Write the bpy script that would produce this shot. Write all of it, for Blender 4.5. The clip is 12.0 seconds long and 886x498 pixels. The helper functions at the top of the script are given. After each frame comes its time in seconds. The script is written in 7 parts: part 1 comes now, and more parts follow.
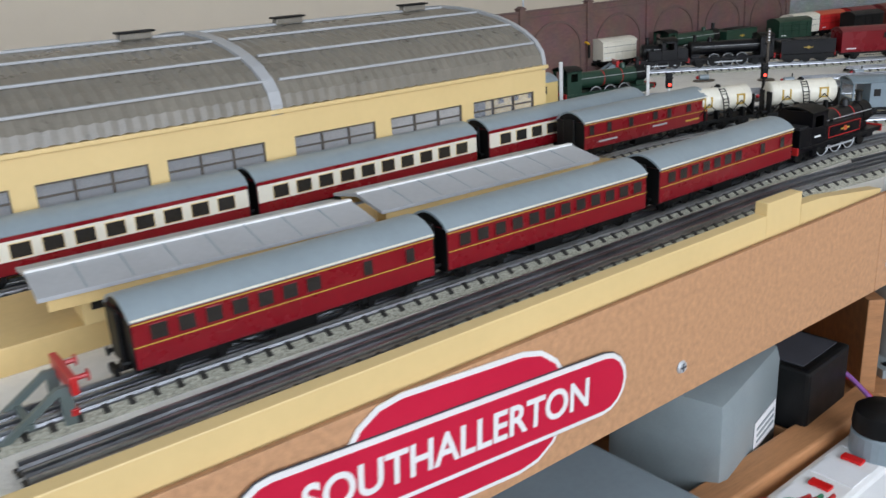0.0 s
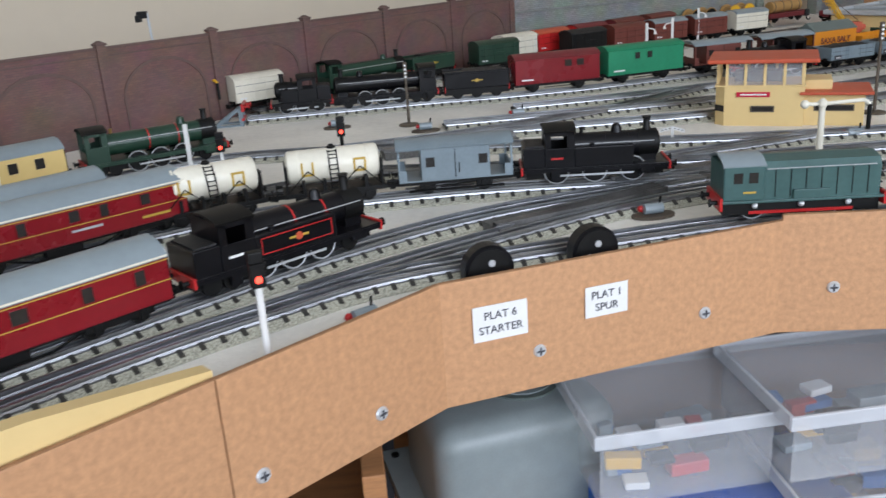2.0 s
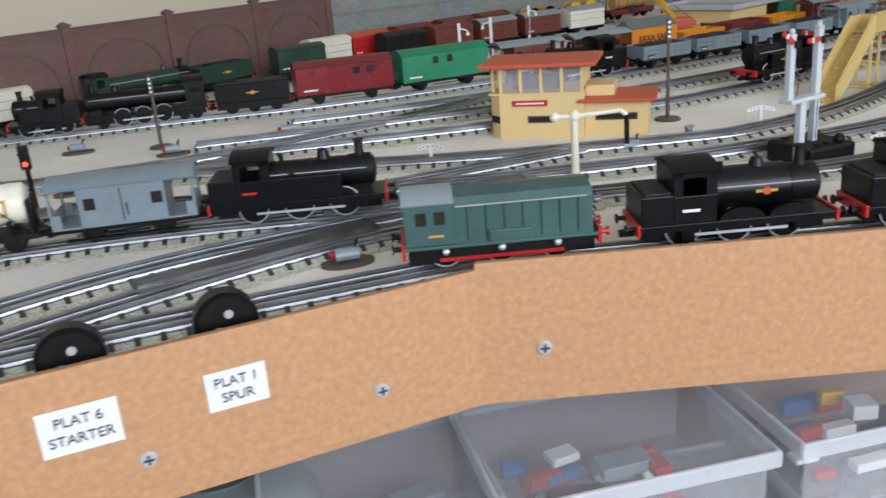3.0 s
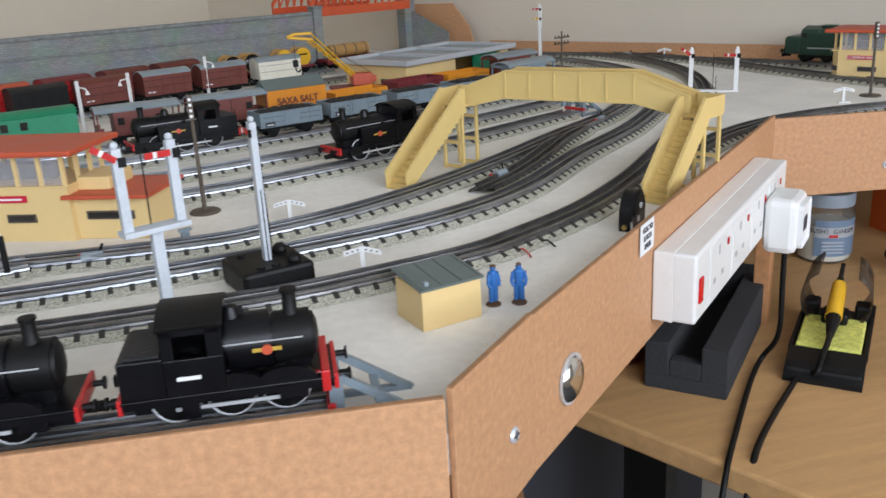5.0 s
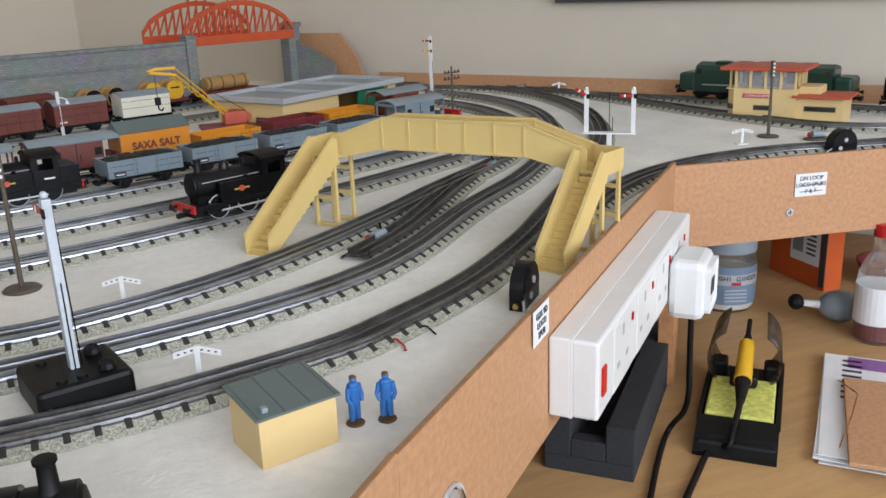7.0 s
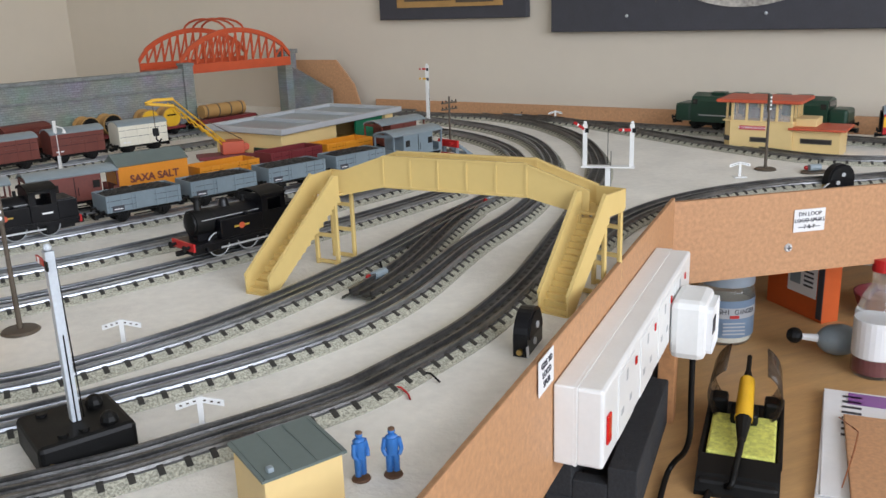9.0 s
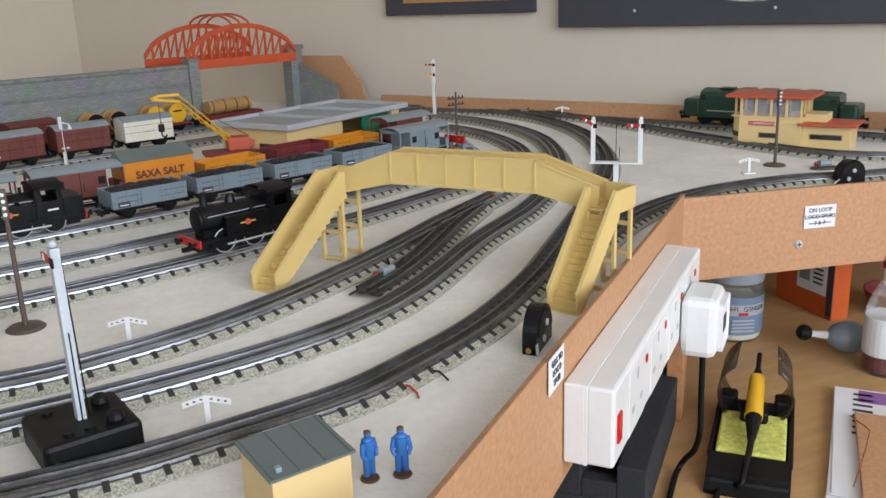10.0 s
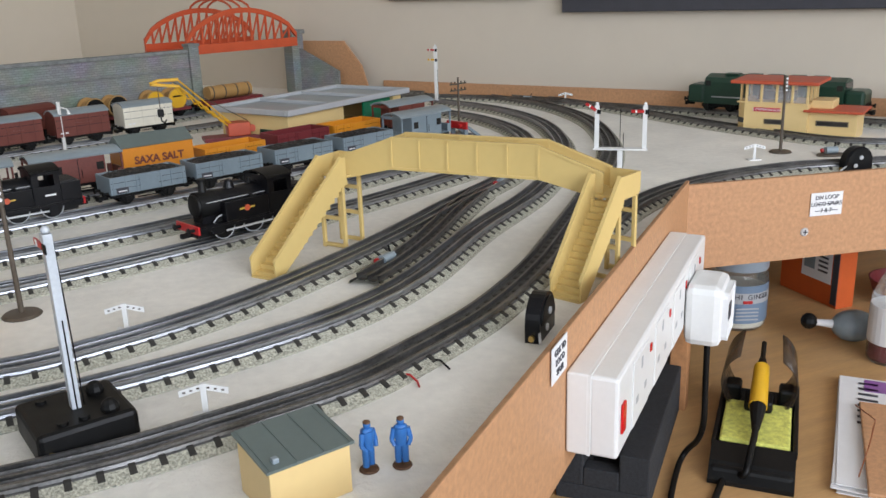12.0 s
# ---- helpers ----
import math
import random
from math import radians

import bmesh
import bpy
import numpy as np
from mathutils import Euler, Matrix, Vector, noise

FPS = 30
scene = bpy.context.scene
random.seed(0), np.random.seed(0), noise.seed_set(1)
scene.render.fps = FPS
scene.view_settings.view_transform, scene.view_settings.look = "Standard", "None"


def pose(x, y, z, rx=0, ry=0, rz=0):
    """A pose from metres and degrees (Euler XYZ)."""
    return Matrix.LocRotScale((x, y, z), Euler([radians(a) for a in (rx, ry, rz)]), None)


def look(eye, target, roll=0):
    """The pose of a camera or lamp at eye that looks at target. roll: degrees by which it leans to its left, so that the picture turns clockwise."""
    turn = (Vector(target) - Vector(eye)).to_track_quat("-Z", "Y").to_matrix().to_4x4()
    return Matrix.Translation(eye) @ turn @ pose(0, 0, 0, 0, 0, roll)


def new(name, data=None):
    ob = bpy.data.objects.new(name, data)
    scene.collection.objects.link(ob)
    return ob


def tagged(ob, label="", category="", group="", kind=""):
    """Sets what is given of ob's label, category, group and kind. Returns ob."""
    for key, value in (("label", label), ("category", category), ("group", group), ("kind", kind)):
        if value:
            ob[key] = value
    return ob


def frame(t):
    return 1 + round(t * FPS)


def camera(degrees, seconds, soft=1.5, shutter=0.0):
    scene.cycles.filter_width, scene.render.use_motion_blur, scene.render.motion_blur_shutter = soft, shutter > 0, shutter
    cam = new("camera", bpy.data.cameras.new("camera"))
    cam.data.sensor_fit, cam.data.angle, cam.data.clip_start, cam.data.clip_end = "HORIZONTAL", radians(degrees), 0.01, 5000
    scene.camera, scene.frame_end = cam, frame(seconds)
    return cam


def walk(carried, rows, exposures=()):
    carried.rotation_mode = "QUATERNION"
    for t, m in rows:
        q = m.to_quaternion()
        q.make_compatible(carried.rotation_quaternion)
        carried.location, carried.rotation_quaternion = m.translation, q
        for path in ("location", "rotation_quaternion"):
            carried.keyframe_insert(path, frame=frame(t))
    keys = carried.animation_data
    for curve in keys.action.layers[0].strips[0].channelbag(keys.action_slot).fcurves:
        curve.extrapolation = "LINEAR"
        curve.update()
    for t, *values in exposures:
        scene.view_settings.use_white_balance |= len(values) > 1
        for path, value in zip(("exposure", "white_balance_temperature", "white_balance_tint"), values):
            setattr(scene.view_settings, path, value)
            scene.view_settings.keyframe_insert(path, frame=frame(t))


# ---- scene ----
cam = camera(54.2, 12.0, shutter=0.2)
PATH = [
    (0, (0.9671, 0.6446, 0.2092), (0.812, 2.529, -0.442), -3.17),
    (0.3, (1.0284, 0.7177, 0.1874), (0.867, 2.617, -0.419), -4.11),
    (1, (1.1582, 0.8280, 0.1941), (1.064, 2.715, -0.462), -3.53),
    (1.5, (1.2694, 0.8841, 0.2018), (1.238, 2.775, -0.450), -3.53),
    (1.8, (1.3296, 0.9146, 0.1997), (1.347, 2.807, -0.448), -3.69),
    (2, (1.3588, 0.9373, 0.2006), (1.409, 2.826, -0.455), -3.94),
    (2.2, (1.3818, 0.9661, 0.1928), (1.474, 2.855, -0.457), -3.99),
    (2.5, (1.4269, 0.9996, 0.1902), (1.571, 2.883, -0.467), -4.29),
    (3, (1.5326, 1.0480, 0.1821), (1.759, 2.920, -0.486), -4.64),
    (3.5, (1.6217, 1.0745, 0.1790), (1.919, 2.935, -0.491), -4.68),
    (3.7, (1.6610, 1.0798, 0.1836), (1.982, 2.935, -0.492), -4.50),
    (5.3, (1.8962, 1.1509, 0.1872), (2.440, 2.972, -0.434), -2.96),
    (5.5, (1.9081, 1.1639, 0.1851), (2.483, 2.977, -0.434), -2.82),
    (6, (1.9182, 1.1934, 0.1863), (2.556, 2.987, -0.427), -2.57),
    (6.5, (1.9209, 1.2139, 0.1876), (2.608, 2.993, -0.415), -2.37),
    (7, (1.9221, 1.2193, 0.1931), (2.635, 2.992, -0.397), -2.26),
    (9, (1.9190, 1.2277, 0.2083), (2.654, 3.005, -0.342), -1.98),
    (9.5, (1.9184, 1.2321, 0.2086), (2.648, 3.011, -0.343), -2.00),
    (10, (1.9192, 1.2336, 0.2071), (2.642, 3.013, -0.351), -2.07),
    (10.5, (1.9198, 1.2359, 0.2069), (2.637, 3.016, -0.354), -2.17),
    (11, (1.9172, 1.2385, 0.2061), (2.631, 3.018, -0.362), -2.17),
    (11.5, (1.9193, 1.2380, 0.2061), (2.632, 3.015, -0.370), -2.13),
    (12, (1.9227, 1.2413, 0.2044), (2.637, 3.015, -0.382), -1.99),
]
EXPO = [(0.0, -0.28, 6200, 13), (1.0, -0.20, 6100, 13), (1.5, -0.18, 6050, 13), (2.2, -0.15, 6300, 14), (3.5, -0.10, 6350, 14), (5.5, -0.08, 6250, 14), (9.0, -0.02, 6400, 14), (12.0, -0.02, 6400, 14)]
walk(cam, [(t, look(eye, target, roll)) for t, eye, target, roll in PATH], EXPO)

# ---- world and light ----
world = bpy.data.worlds.new("sky")
scene.world = world
world.use_nodes = True
wn = world.node_tree
sky = wn.nodes.new("ShaderNodeTexSky")
sky.sky_type, sky.sun_disc = "NISHITA", False
sky.sun_elevation, sky.sun_rotation = radians(40), radians(140)
wn.nodes["Background"].inputs["Strength"].default_value = 0.12
wn.links.new(sky.outputs["Color"], wn.nodes["Background"].inputs["Color"])
scene.view_settings.exposure = 0.0


def window_lamp(eye, target, w, h, power, col):
    data = bpy.data.lights.new("window_light", "AREA")
    data.shape, data.size, data.size_y, data.energy, data.color = "RECTANGLE", w, h, power, col
    ob = new("window_light", data)
    ob.matrix_world = look(eye, target)
    return ob


# ---- materials ----
def mat(name, col, rough=0.5, metal=0.0, var=0.12, scale=60.0, bump=0.0, bscale=400.0, spec=0.5, trans=0.0, coat=0.0, alpha=1.0, per_object=0.0, stretch=(1, 1, 1), dark=None):
    m = bpy.data.materials.new(name)
    m.use_nodes = True
    nt = m.node_tree
    b = nt.nodes["Principled BSDF"]
    b.inputs["Roughness"].default_value, b.inputs["Metallic"].default_value = rough, metal
    b.inputs["Specular IOR Level"].default_value = spec
    b.inputs["Transmission Weight"].default_value, b.inputs["Coat Weight"].default_value, b.inputs["Alpha"].default_value = trans, coat, alpha
    tc = nt.nodes.new("ShaderNodeTexCoord")
    mp = nt.nodes.new("ShaderNodeMapping")
    mp.inputs["Scale"].default_value = stretch
    nt.links.new(tc.outputs["Object"], mp.inputs["Vector"])
    n1 = nt.nodes.new("ShaderNodeTexNoise")
    n1.inputs["Scale"].default_value, n1.inputs["Detail"].default_value = scale, 6
    n2 = nt.nodes.new("ShaderNodeTexNoise")
    n2.inputs["Scale"].default_value, n2.inputs["Detail"].default_value = scale * 9, 3
    for n in (n1, n2):
        nt.links.new(mp.outputs["Vector"], n.inputs["Vector"])
    add = nt.nodes.new("ShaderNodeMix")
    add.data_type = "FLOAT"
    add.inputs[0].default_value = 0.35
    nt.links.new(n1.outputs["Fac"], add.inputs[2])
    nt.links.new(n2.outputs["Fac"], add.inputs[3])
    ramp = nt.nodes.new("ShaderNodeValToRGB")
    lo = dark or [c * (1 - 1.6 * var) for c in col]
    hi = [min(1, c * (1 + 1.0 * var)) for c in col]
    ramp.color_ramp.elements[0].position, ramp.color_ramp.elements[1].position = 0.3, 0.7
    ramp.color_ramp.elements[0].color, ramp.color_ramp.elements[1].color = (*lo, 1), (*hi, 1)
    nt.links.new(add.outputs[0], ramp.inputs["Fac"])
    out = ramp.outputs["Color"]
    if per_object:
        oi = nt.nodes.new("ShaderNodeObjectInfo")
        hs = nt.nodes.new("ShaderNodeHueSaturation")
        mr = nt.nodes.new("ShaderNodeMapRange")
        mr.inputs["To Min"].default_value, mr.inputs["To Max"].default_value = 1 - per_object, 1 + per_object
        nt.links.new(oi.outputs["Random"], mr.inputs["Value"])
        nt.links.new(mr.outputs["Result"], hs.inputs["Value"])
        nt.links.new(out, hs.inputs["Color"])
        out = hs.outputs["Color"]
    nt.links.new(out, b.inputs["Base Color"])
    rr = nt.nodes.new("ShaderNodeMapRange")
    rr.inputs["To Min"].default_value, rr.inputs["To Max"].default_value = max(0.02, rough - 0.1), min(1, rough + 0.1)
    nt.links.new(n1.outputs["Fac"], rr.inputs["Value"])
    nt.links.new(rr.outputs["Result"], b.inputs["Roughness"])
    if bump:
        n3 = nt.nodes.new("ShaderNodeTexNoise")
        n3.inputs["Scale"].default_value, n3.inputs["Detail"].default_value = bscale, 4
        nt.links.new(mp.outputs["Vector"], n3.inputs["Vector"])
        bp = nt.nodes.new("ShaderNodeBump")
        bp.inputs["Strength"].default_value, bp.inputs["Distance"].default_value = bump, 0.001
        nt.links.new(n3.outputs["Fac"], bp.inputs["Height"])
        nt.links.new(bp.outputs["Normal"], b.inputs["Normal"])
    return m


M = dict(
    board=mat("painted_board", (0.83, 0.80, 0.73), 0.85, var=0.09, scale=14, bump=0.7, bscale=330),
    hardboard=mat("hardboard", (0.54, 0.29, 0.145), 0.6, var=0.16, scale=240, bump=0.25, bscale=500, per_object=0.04),
    edge=mat("hardboard_edge", (0.34, 0.18, 0.085), 0.85, var=0.2, scale=150, bump=0.4),
    wall=mat("cream_wall", (0.625, 0.555, 0.455), 0.85, var=0.025, scale=3, bump=0.12, bscale=120),
    ceil=mat("white_ceiling", (0.8, 0.79, 0.76), 0.9, var=0.02, scale=3),
    carpet=mat("dark_carpet", (0.07, 0.065, 0.06), 0.95, var=0.3, scale=40, bump=0.6),
    ballast=mat("grey_track_base", (0.47, 0.46, 0.37), 0.6, metal=0.0, var=0.55, scale=800, bump=0.5, bscale=900),
    trackbed=mat("track_bed_dark", (0.105, 0.105, 0.102), 0.5, metal=0.0, var=0.4, scale=500),
    sleeper=mat("black_sleeper", (0.03, 0.028, 0.024), 0.5, var=0.3, scale=200),
    rail=mat("nickel_rail", (0.44, 0.455, 0.48), 0.4, metal=1.0, var=0.2, scale=40),
    railold=mat("dull_rail", (0.25, 0.245, 0.24), 0.42, metal=0.9, var=0.3, scale=60),
    cream=mat("cream_plastic", (0.72, 0.53, 0.24), 0.42, var=0.03, scale=20),
    cream2=mat("cream_plastic_bridge", (0.68, 0.5, 0.19), 0.4, var=0.03, scale=20),
    redroof=mat("orange_red_roof", (0.52, 0.085, 0.035), 0.45, var=0.08, scale=40),
    maroon=mat("maroon_paint", (0.205, 0.005, 0.011), 0.28, var=0.1, scale=40, coat=0.1),
    maroonvan=mat("maroon_plastic", (0.17, 0.022, 0.026), 0.45, var=0.12, scale=50),
    brown=mat("bauxite_plastic", (0.15, 0.035, 0.024), 0.5, var=0.15, scale=60, bump=0.15),
    grey=mat("grey_plastic", (0.19, 0.24, 0.27), 0.42, var=0.1, scale=50),
    greyroof=mat("grey_roof_paint", (0.25, 0.30, 0.325), 0.33, var=0.07, scale=25),
    paleroof=mat("pale_grey_roof", (0.42, 0.43, 0.44), 0.4, var=0.06, scale=30),
    hutroof=mat("slate_green_roof", (0.12, 0.15, 0.14), 0.35, var=0.06, scale=30),
    black=mat("black_enamel", (0.004, 0.004, 0.0055), 0.33, var=0.3, scale=60, spec=0.3),
    mblack=mat("matt_black", (0.005, 0.005, 0.005), 0.5, var=0.3, scale=90, spec=0.25),
    soot=mat("dark_underframe", (0.004, 0.004, 0.004), 0.5, var=0.3, scale=90, spec=0.25),
    bgreen=mat("brunswick_green", (0.013, 0.045, 0.027), 0.35, var=0.12, scale=40),
    dgreen=mat("faded_green_diesel", (0.045, 0.105, 0.10), 0.4, var=0.14, scale=40),
    emerald=mat("bright_green_plastic", (0.01, 0.22, 0.105), 0.4, var=0.1, scale=40),
    white=mat("white_plastic", (0.78, 0.78, 0.76), 0.35, var=0.03, scale=30),
    tank=mat("cream_white_tank", (0.78, 0.74, 0.62), 0.35, var=0.06, scale=40),
    post=mat("pale_grey_post", (0.52, 0.56, 0.6), 0.4, var=0.1, scale=80),
    gold=mat("gold_transfer", (0.5, 0.33, 0.05), 0.4, var=0.1),
    red=mat("red_plastic", (0.5, 0.02, 0.02), 0.35, var=0.08),
    yellow=mat("yellow_plastic", (0.75, 0.42, 0.02), 0.38, var=0.05),
    orange=mat("orange_wagon", (0.66, 0.25, 0.015), 0.42, var=0.06),
    saxa=mat("orange_salt_van", (0.62, 0.22, 0.012), 0.42, var=0.06),
    blue=mat("blue_overalls", (0.03, 0.15, 0.43), 0.45, var=0.1, scale=200),
    skin=mat("brown_base_paint", (0.12, 0.06, 0.03), 0.6),
    coal=mat("coal", (0.012, 0.012, 0.013), 0.6, var=0.5, scale=300, bump=1.0, bscale=700),
    brick=mat("brick_print", (0.15, 0.085, 0.075), 0.7, var=0.16, scale=80, bump=0.3, bscale=600),
    pillar=mat("brick_pillar", (0.13, 0.08, 0.07), 0.7, var=0.16, scale=80, bump=0.3),
    stone=mat("grey_stone", (0.205, 0.215, 0.205), 0.75, var=0.25, scale=120, bump=0.6, bscale=500),
    redbridge=mat("red_oxide_bridge", (0.56, 0.085, 0.025), 0.5, var=0.08),
    glassroof=mat("ribbed_roof_sheet", (0.205, 0.185, 0.15), 0.3, var=0.14, scale=60, stretch=(1, 1, 1)),
    pane=mat("dark_window", (0.03, 0.028, 0.026), 0.12, var=0.2),
    sash=mat("dark_sash", (0.09, 0.07, 0.05), 0.5),
    desk=mat("beech_desk", (0.56, 0.33, 0.14), 0.45, var=0.12, scale=10, stretch=(1, 9, 9)),
    wood=mat("pine_batten", (0.47, 0.22, 0.09), 0.6, var=0.2, scale=14, stretch=(1, 8, 8)),
    foam=mat("black_foam", (0.03, 0.031, 0.034), 0.95, var=0.3, scale=400, bump=0.6, bscale=900),
    sponge=mat("yellow_sponge", (0.72, 0.72, 0.16), 0.95, var=0.25, scale=250, bump=1.0, bscale=500),
    chrome=mat("polished_chrome", (0.75, 0.76, 0.78), 0.12, metal=1.0, var=0.05),
    steel=mat("zinc_screw", (0.66, 0.68, 0.7), 0.35, metal=0.45, var=0.1),
    brass=mat("brass", (0.6, 0.42, 0.15), 0.3, metal=1.0),
    copper=mat("copper", (0.6, 0.27, 0.15), 0.3, metal=1.0),
    unit=mat("grey_hammer_enamel", (0.25, 0.29, 0.295), 0.38, var=0.06, scale=80),
    clear=mat("clear_plastic", (0.88, 0.9, 0.94), 0.2, var=0.02, alpha=0.15),
    frost=mat("frosted_rim", (0.86, 0.88, 0.92), 0.3, var=0.02, alpha=0.42),
    smoke=mat("smoked_plastic", (0.05, 0.035, 0.025), 0.08, var=0.05, alpha=0.65),
    glass=mat("jar_glass", (0.9, 0.95, 0.93), 0.05, var=0.01, trans=0.9, alpha=0.45),
    bluebox=mat("blue_plastic_box", (0.005, 0.13, 0.6), 0.3, var=0.05),
    paper=mat("paper", (0.78, 0.78, 0.78), 0.8, var=0.03),
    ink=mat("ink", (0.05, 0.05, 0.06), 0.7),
    badge=mat("badge_red", (0.55, 0.012, 0.045), 0.35, var=0.04),
    orangebox=mat("orange_card", (0.62, 0.11, 0.02), 0.5, var=0.06),
    jarlab=mat("jar_label", (0.17, 0.24, 0.33), 0.5, var=0.06),
    lid=mat("grey_blue_lid", (0.36, 0.43, 0.5), 0.4, var=0.05),
    purple=mat("purple_cable", (0.25, 0.09, 0.32), 0.45),
    cask=mat("tan_cask", (0.42, 0.24, 0.08), 0.5, var=0.1),
    pfloor=mat("cream_platform", (0.66, 0.47, 0.2), 0.5, var=0.06, scale=25),
    interior=mat("coach_interior", (0.35, 0.27, 0.12), 0.6, var=0.1),
    lens=mat("red_lens", (0.6, 0.01, 0.01), 0.2),
)
glow = bpy.data.materials.new("red_aspect")
glow.use_nodes = True
glow.node_tree.nodes["Principled BSDF"].inputs["Base Color"].default_value = (0.8, 0.03, 0.02, 1)
glow.node_tree.nodes["Principled BSDF"].inputs["Emission Color"].default_value = (1, 0.06, 0.03, 1)
glow.node_tree.nodes["Principled BSDF"].inputs["Emission Strength"].default_value = 4
M["glow"] = glow


# ---- mesh tools ----
def box(bm, x0, x1, y0, y1, z0, z1, bevel=0.0, m=None):
    r = bmesh.ops.create_cube(bm, size=1.0)
    vs = r["verts"]
    t = Matrix.Translation(((x0 + x1) / 2, (y0 + y1) / 2, (z0 + z1) / 2)) @ Matrix.Diagonal((abs(x1 - x0), abs(y1 - y0), abs(z1 - z0), 1))
    bmesh.ops.transform(bm, matrix=(m @ t) if m else t, verts=vs)
    if bevel:
        es = list({e for v in vs for e in v.link_edges})
        bmesh.ops.bevel(bm, geom=es, offset=bevel, segments=2, affect="EDGES", profile=0.5)
    return bm


def cyl(bm, p, q, r, n=12, r2=None):
    p, q = Vector(p), Vector(q)
    d = q - p
    t = Matrix.Translation((p + q) / 2) @ d.to_track_quat("Z", "Y").to_matrix().to_4x4()
    bmesh.ops.create_cone(bm, cap_ends=True, segments=n, radius1=r, radius2=r if r2 is None else r2, depth=d.length, matrix=t)
    return bm


def ball(bm, c, r, sc=(1, 1, 1), n=10):
    bmesh.ops.create_uvsphere(bm, u_segments=n, v_segments=max(6, n // 2), radius=r, matrix=Matrix.Translation(c) @ Matrix.Diagonal((*sc, 1)))
    return bm


def prism(bm, pts, a, b, axis="x"):
    """Closed outline in the plane across the axis, pulled from a to b."""
    f = {"x": lambda u, v, w: (w, u, v), "y": lambda u, v, w: (u, w, v), "z": lambda u, v, w: (u, v, w)}[axis]
    va = [bm.verts.new(f(u, v, a)) for u, v in pts]
    vb = [bm.verts.new(f(u, v, b)) for u, v in pts]
    n = len(pts)
    fs = [bm.faces.new(va), bm.faces.new(vb[::-1])] + [bm.faces.new((va[i], vb[i], vb[(i + 1) % n], va[(i + 1) % n])) for i in range(n)]
    bmesh.ops.recalc_face_normals(bm, faces=fs)
    return bm


def tube(bm, pts, r, n=6):
    for p, q in zip(pts, pts[1:]):
        if (Vector(q) - Vector(p)).length > 1e-5:
            cyl(bm, p, q, r, n)
    return bm


def lathe(bm, prof, n=24):
    """Profile of (radius, height) turned round z."""
    rings = [[bm.verts.new((r * math.cos(2 * math.pi * i / n), r * math.sin(2 * math.pi * i / n), z)) for i in range(n)] for r, z in prof]
    for a, b in zip(rings, rings[1:]):
        for i in range(n):
            bm.faces.new((a[i], a[(i + 1) % n], b[(i + 1) % n], b[i]))
    bm.faces.new(rings[0][::-1])
    bm.faces.new(rings[-1])
    return bm


def B():
    return bmesh.new()


def part(name, bm, material, parent, label="", smooth=False):
    me = bpy.data.meshes.new(name)
    if smooth:
        for f in bm.faces:
            f.smooth = True
    bm.to_mesh(me)
    bm.free()
    me.materials.append(M[material] if isinstance(material, str) else material)
    if smooth:
        me.set_sharp_from_angle(angle=radians(40))
    ob = new(name, me)
    if parent:
        ob.parent = parent
    if label:
        ob["label"] = label
    return ob


def again(src, parent, x=0, y=0, z=0, rz=0, name=None):
    ob = new(name or src.name.split(".")[0], src.data)
    ob.parent = parent
    ob.matrix_basis = pose(x, y, z, 0, 0, rz)
    return ob


def thing(name, label, category, x, y, z=0.0, rz=0.0, group="", kind="", size=1.2):
    ob = new(name)
    ob.empty_display_size = 0.01
    ob.matrix_basis = pose(x, y, z, 0, 0, rz) @ Matrix.Scale(size, 4)
    return tagged(ob, label, category, group, kind)


def solid(name, bm, material, label, category, kind="", x=0, y=0, z=0, rz=0, group="", smooth=False, size=1.0):
    ob = part(name, bm, material, None, smooth=smooth)
    ob.matrix_basis = pose(x, y, z, 0, 0, rz) @ Matrix.Scale(size, 4)
    return tagged(ob, label, category, group, kind)


def text(name, body, size, material, parent, m, label="", bold=0.0, sx=1.0):
    cu = bpy.data.curves.new(name, "FONT")
    cu.body, cu.size, cu.align_x, cu.align_y, cu.extrude, cu.offset = body, size, "CENTER", "CENTER", 0.0002, bold
    tmp = bpy.data.objects.new(name, cu)
    scene.collection.objects.link(tmp)
    bpy.context.view_layer.update()
    me = bpy.data.meshes.new_from_object(tmp.evaluated_get(bpy.context.evaluated_depsgraph_get()))
    bpy.data.objects.remove(tmp)
    me.materials.clear()
    me.materials.append(M[material])
    ob = new(name, me)
    ob.parent = parent
    ob.matrix_basis = m @ Matrix.Diagonal((sx, 1, 1, 1))
    if label:
        ob["label"] = label
    return ob


def heading(a, b):
    return math.degrees(math.atan2(b[1] - a[1], b[0] - a[0]))


def spline(pts, step):
    """Evenly spaced points on a smooth line through the given ones."""
    P = [Vector(p) for p in pts]
    P = [2 * P[0] - P[1]] + P + [2 * P[-1] - P[-2]]
    fine = []
    for i in range(1, len(P) - 2):
        a, b, c, d = P[i - 1:i + 3]
        for k in range(40):
            t = k / 40
            fine.append(0.5 * ((2 * b) + (c - a) * t + (2 * a - 5 * b + 4 * c - d) * t * t + (3 * b - a - 3 * c + d) * t ** 3))
    fine.append(P[-2])
    out, need, prev = [fine[0]], step, fine[0]
    for p in fine[1:]:
        while (p - prev).length >= need:
            prev = prev + (p - prev).normalized() * need
            out.append(prev)
            need = step
        need -= (p - prev).length
        prev = p
    return out


RAIL = 0.0092  # rail top over the board

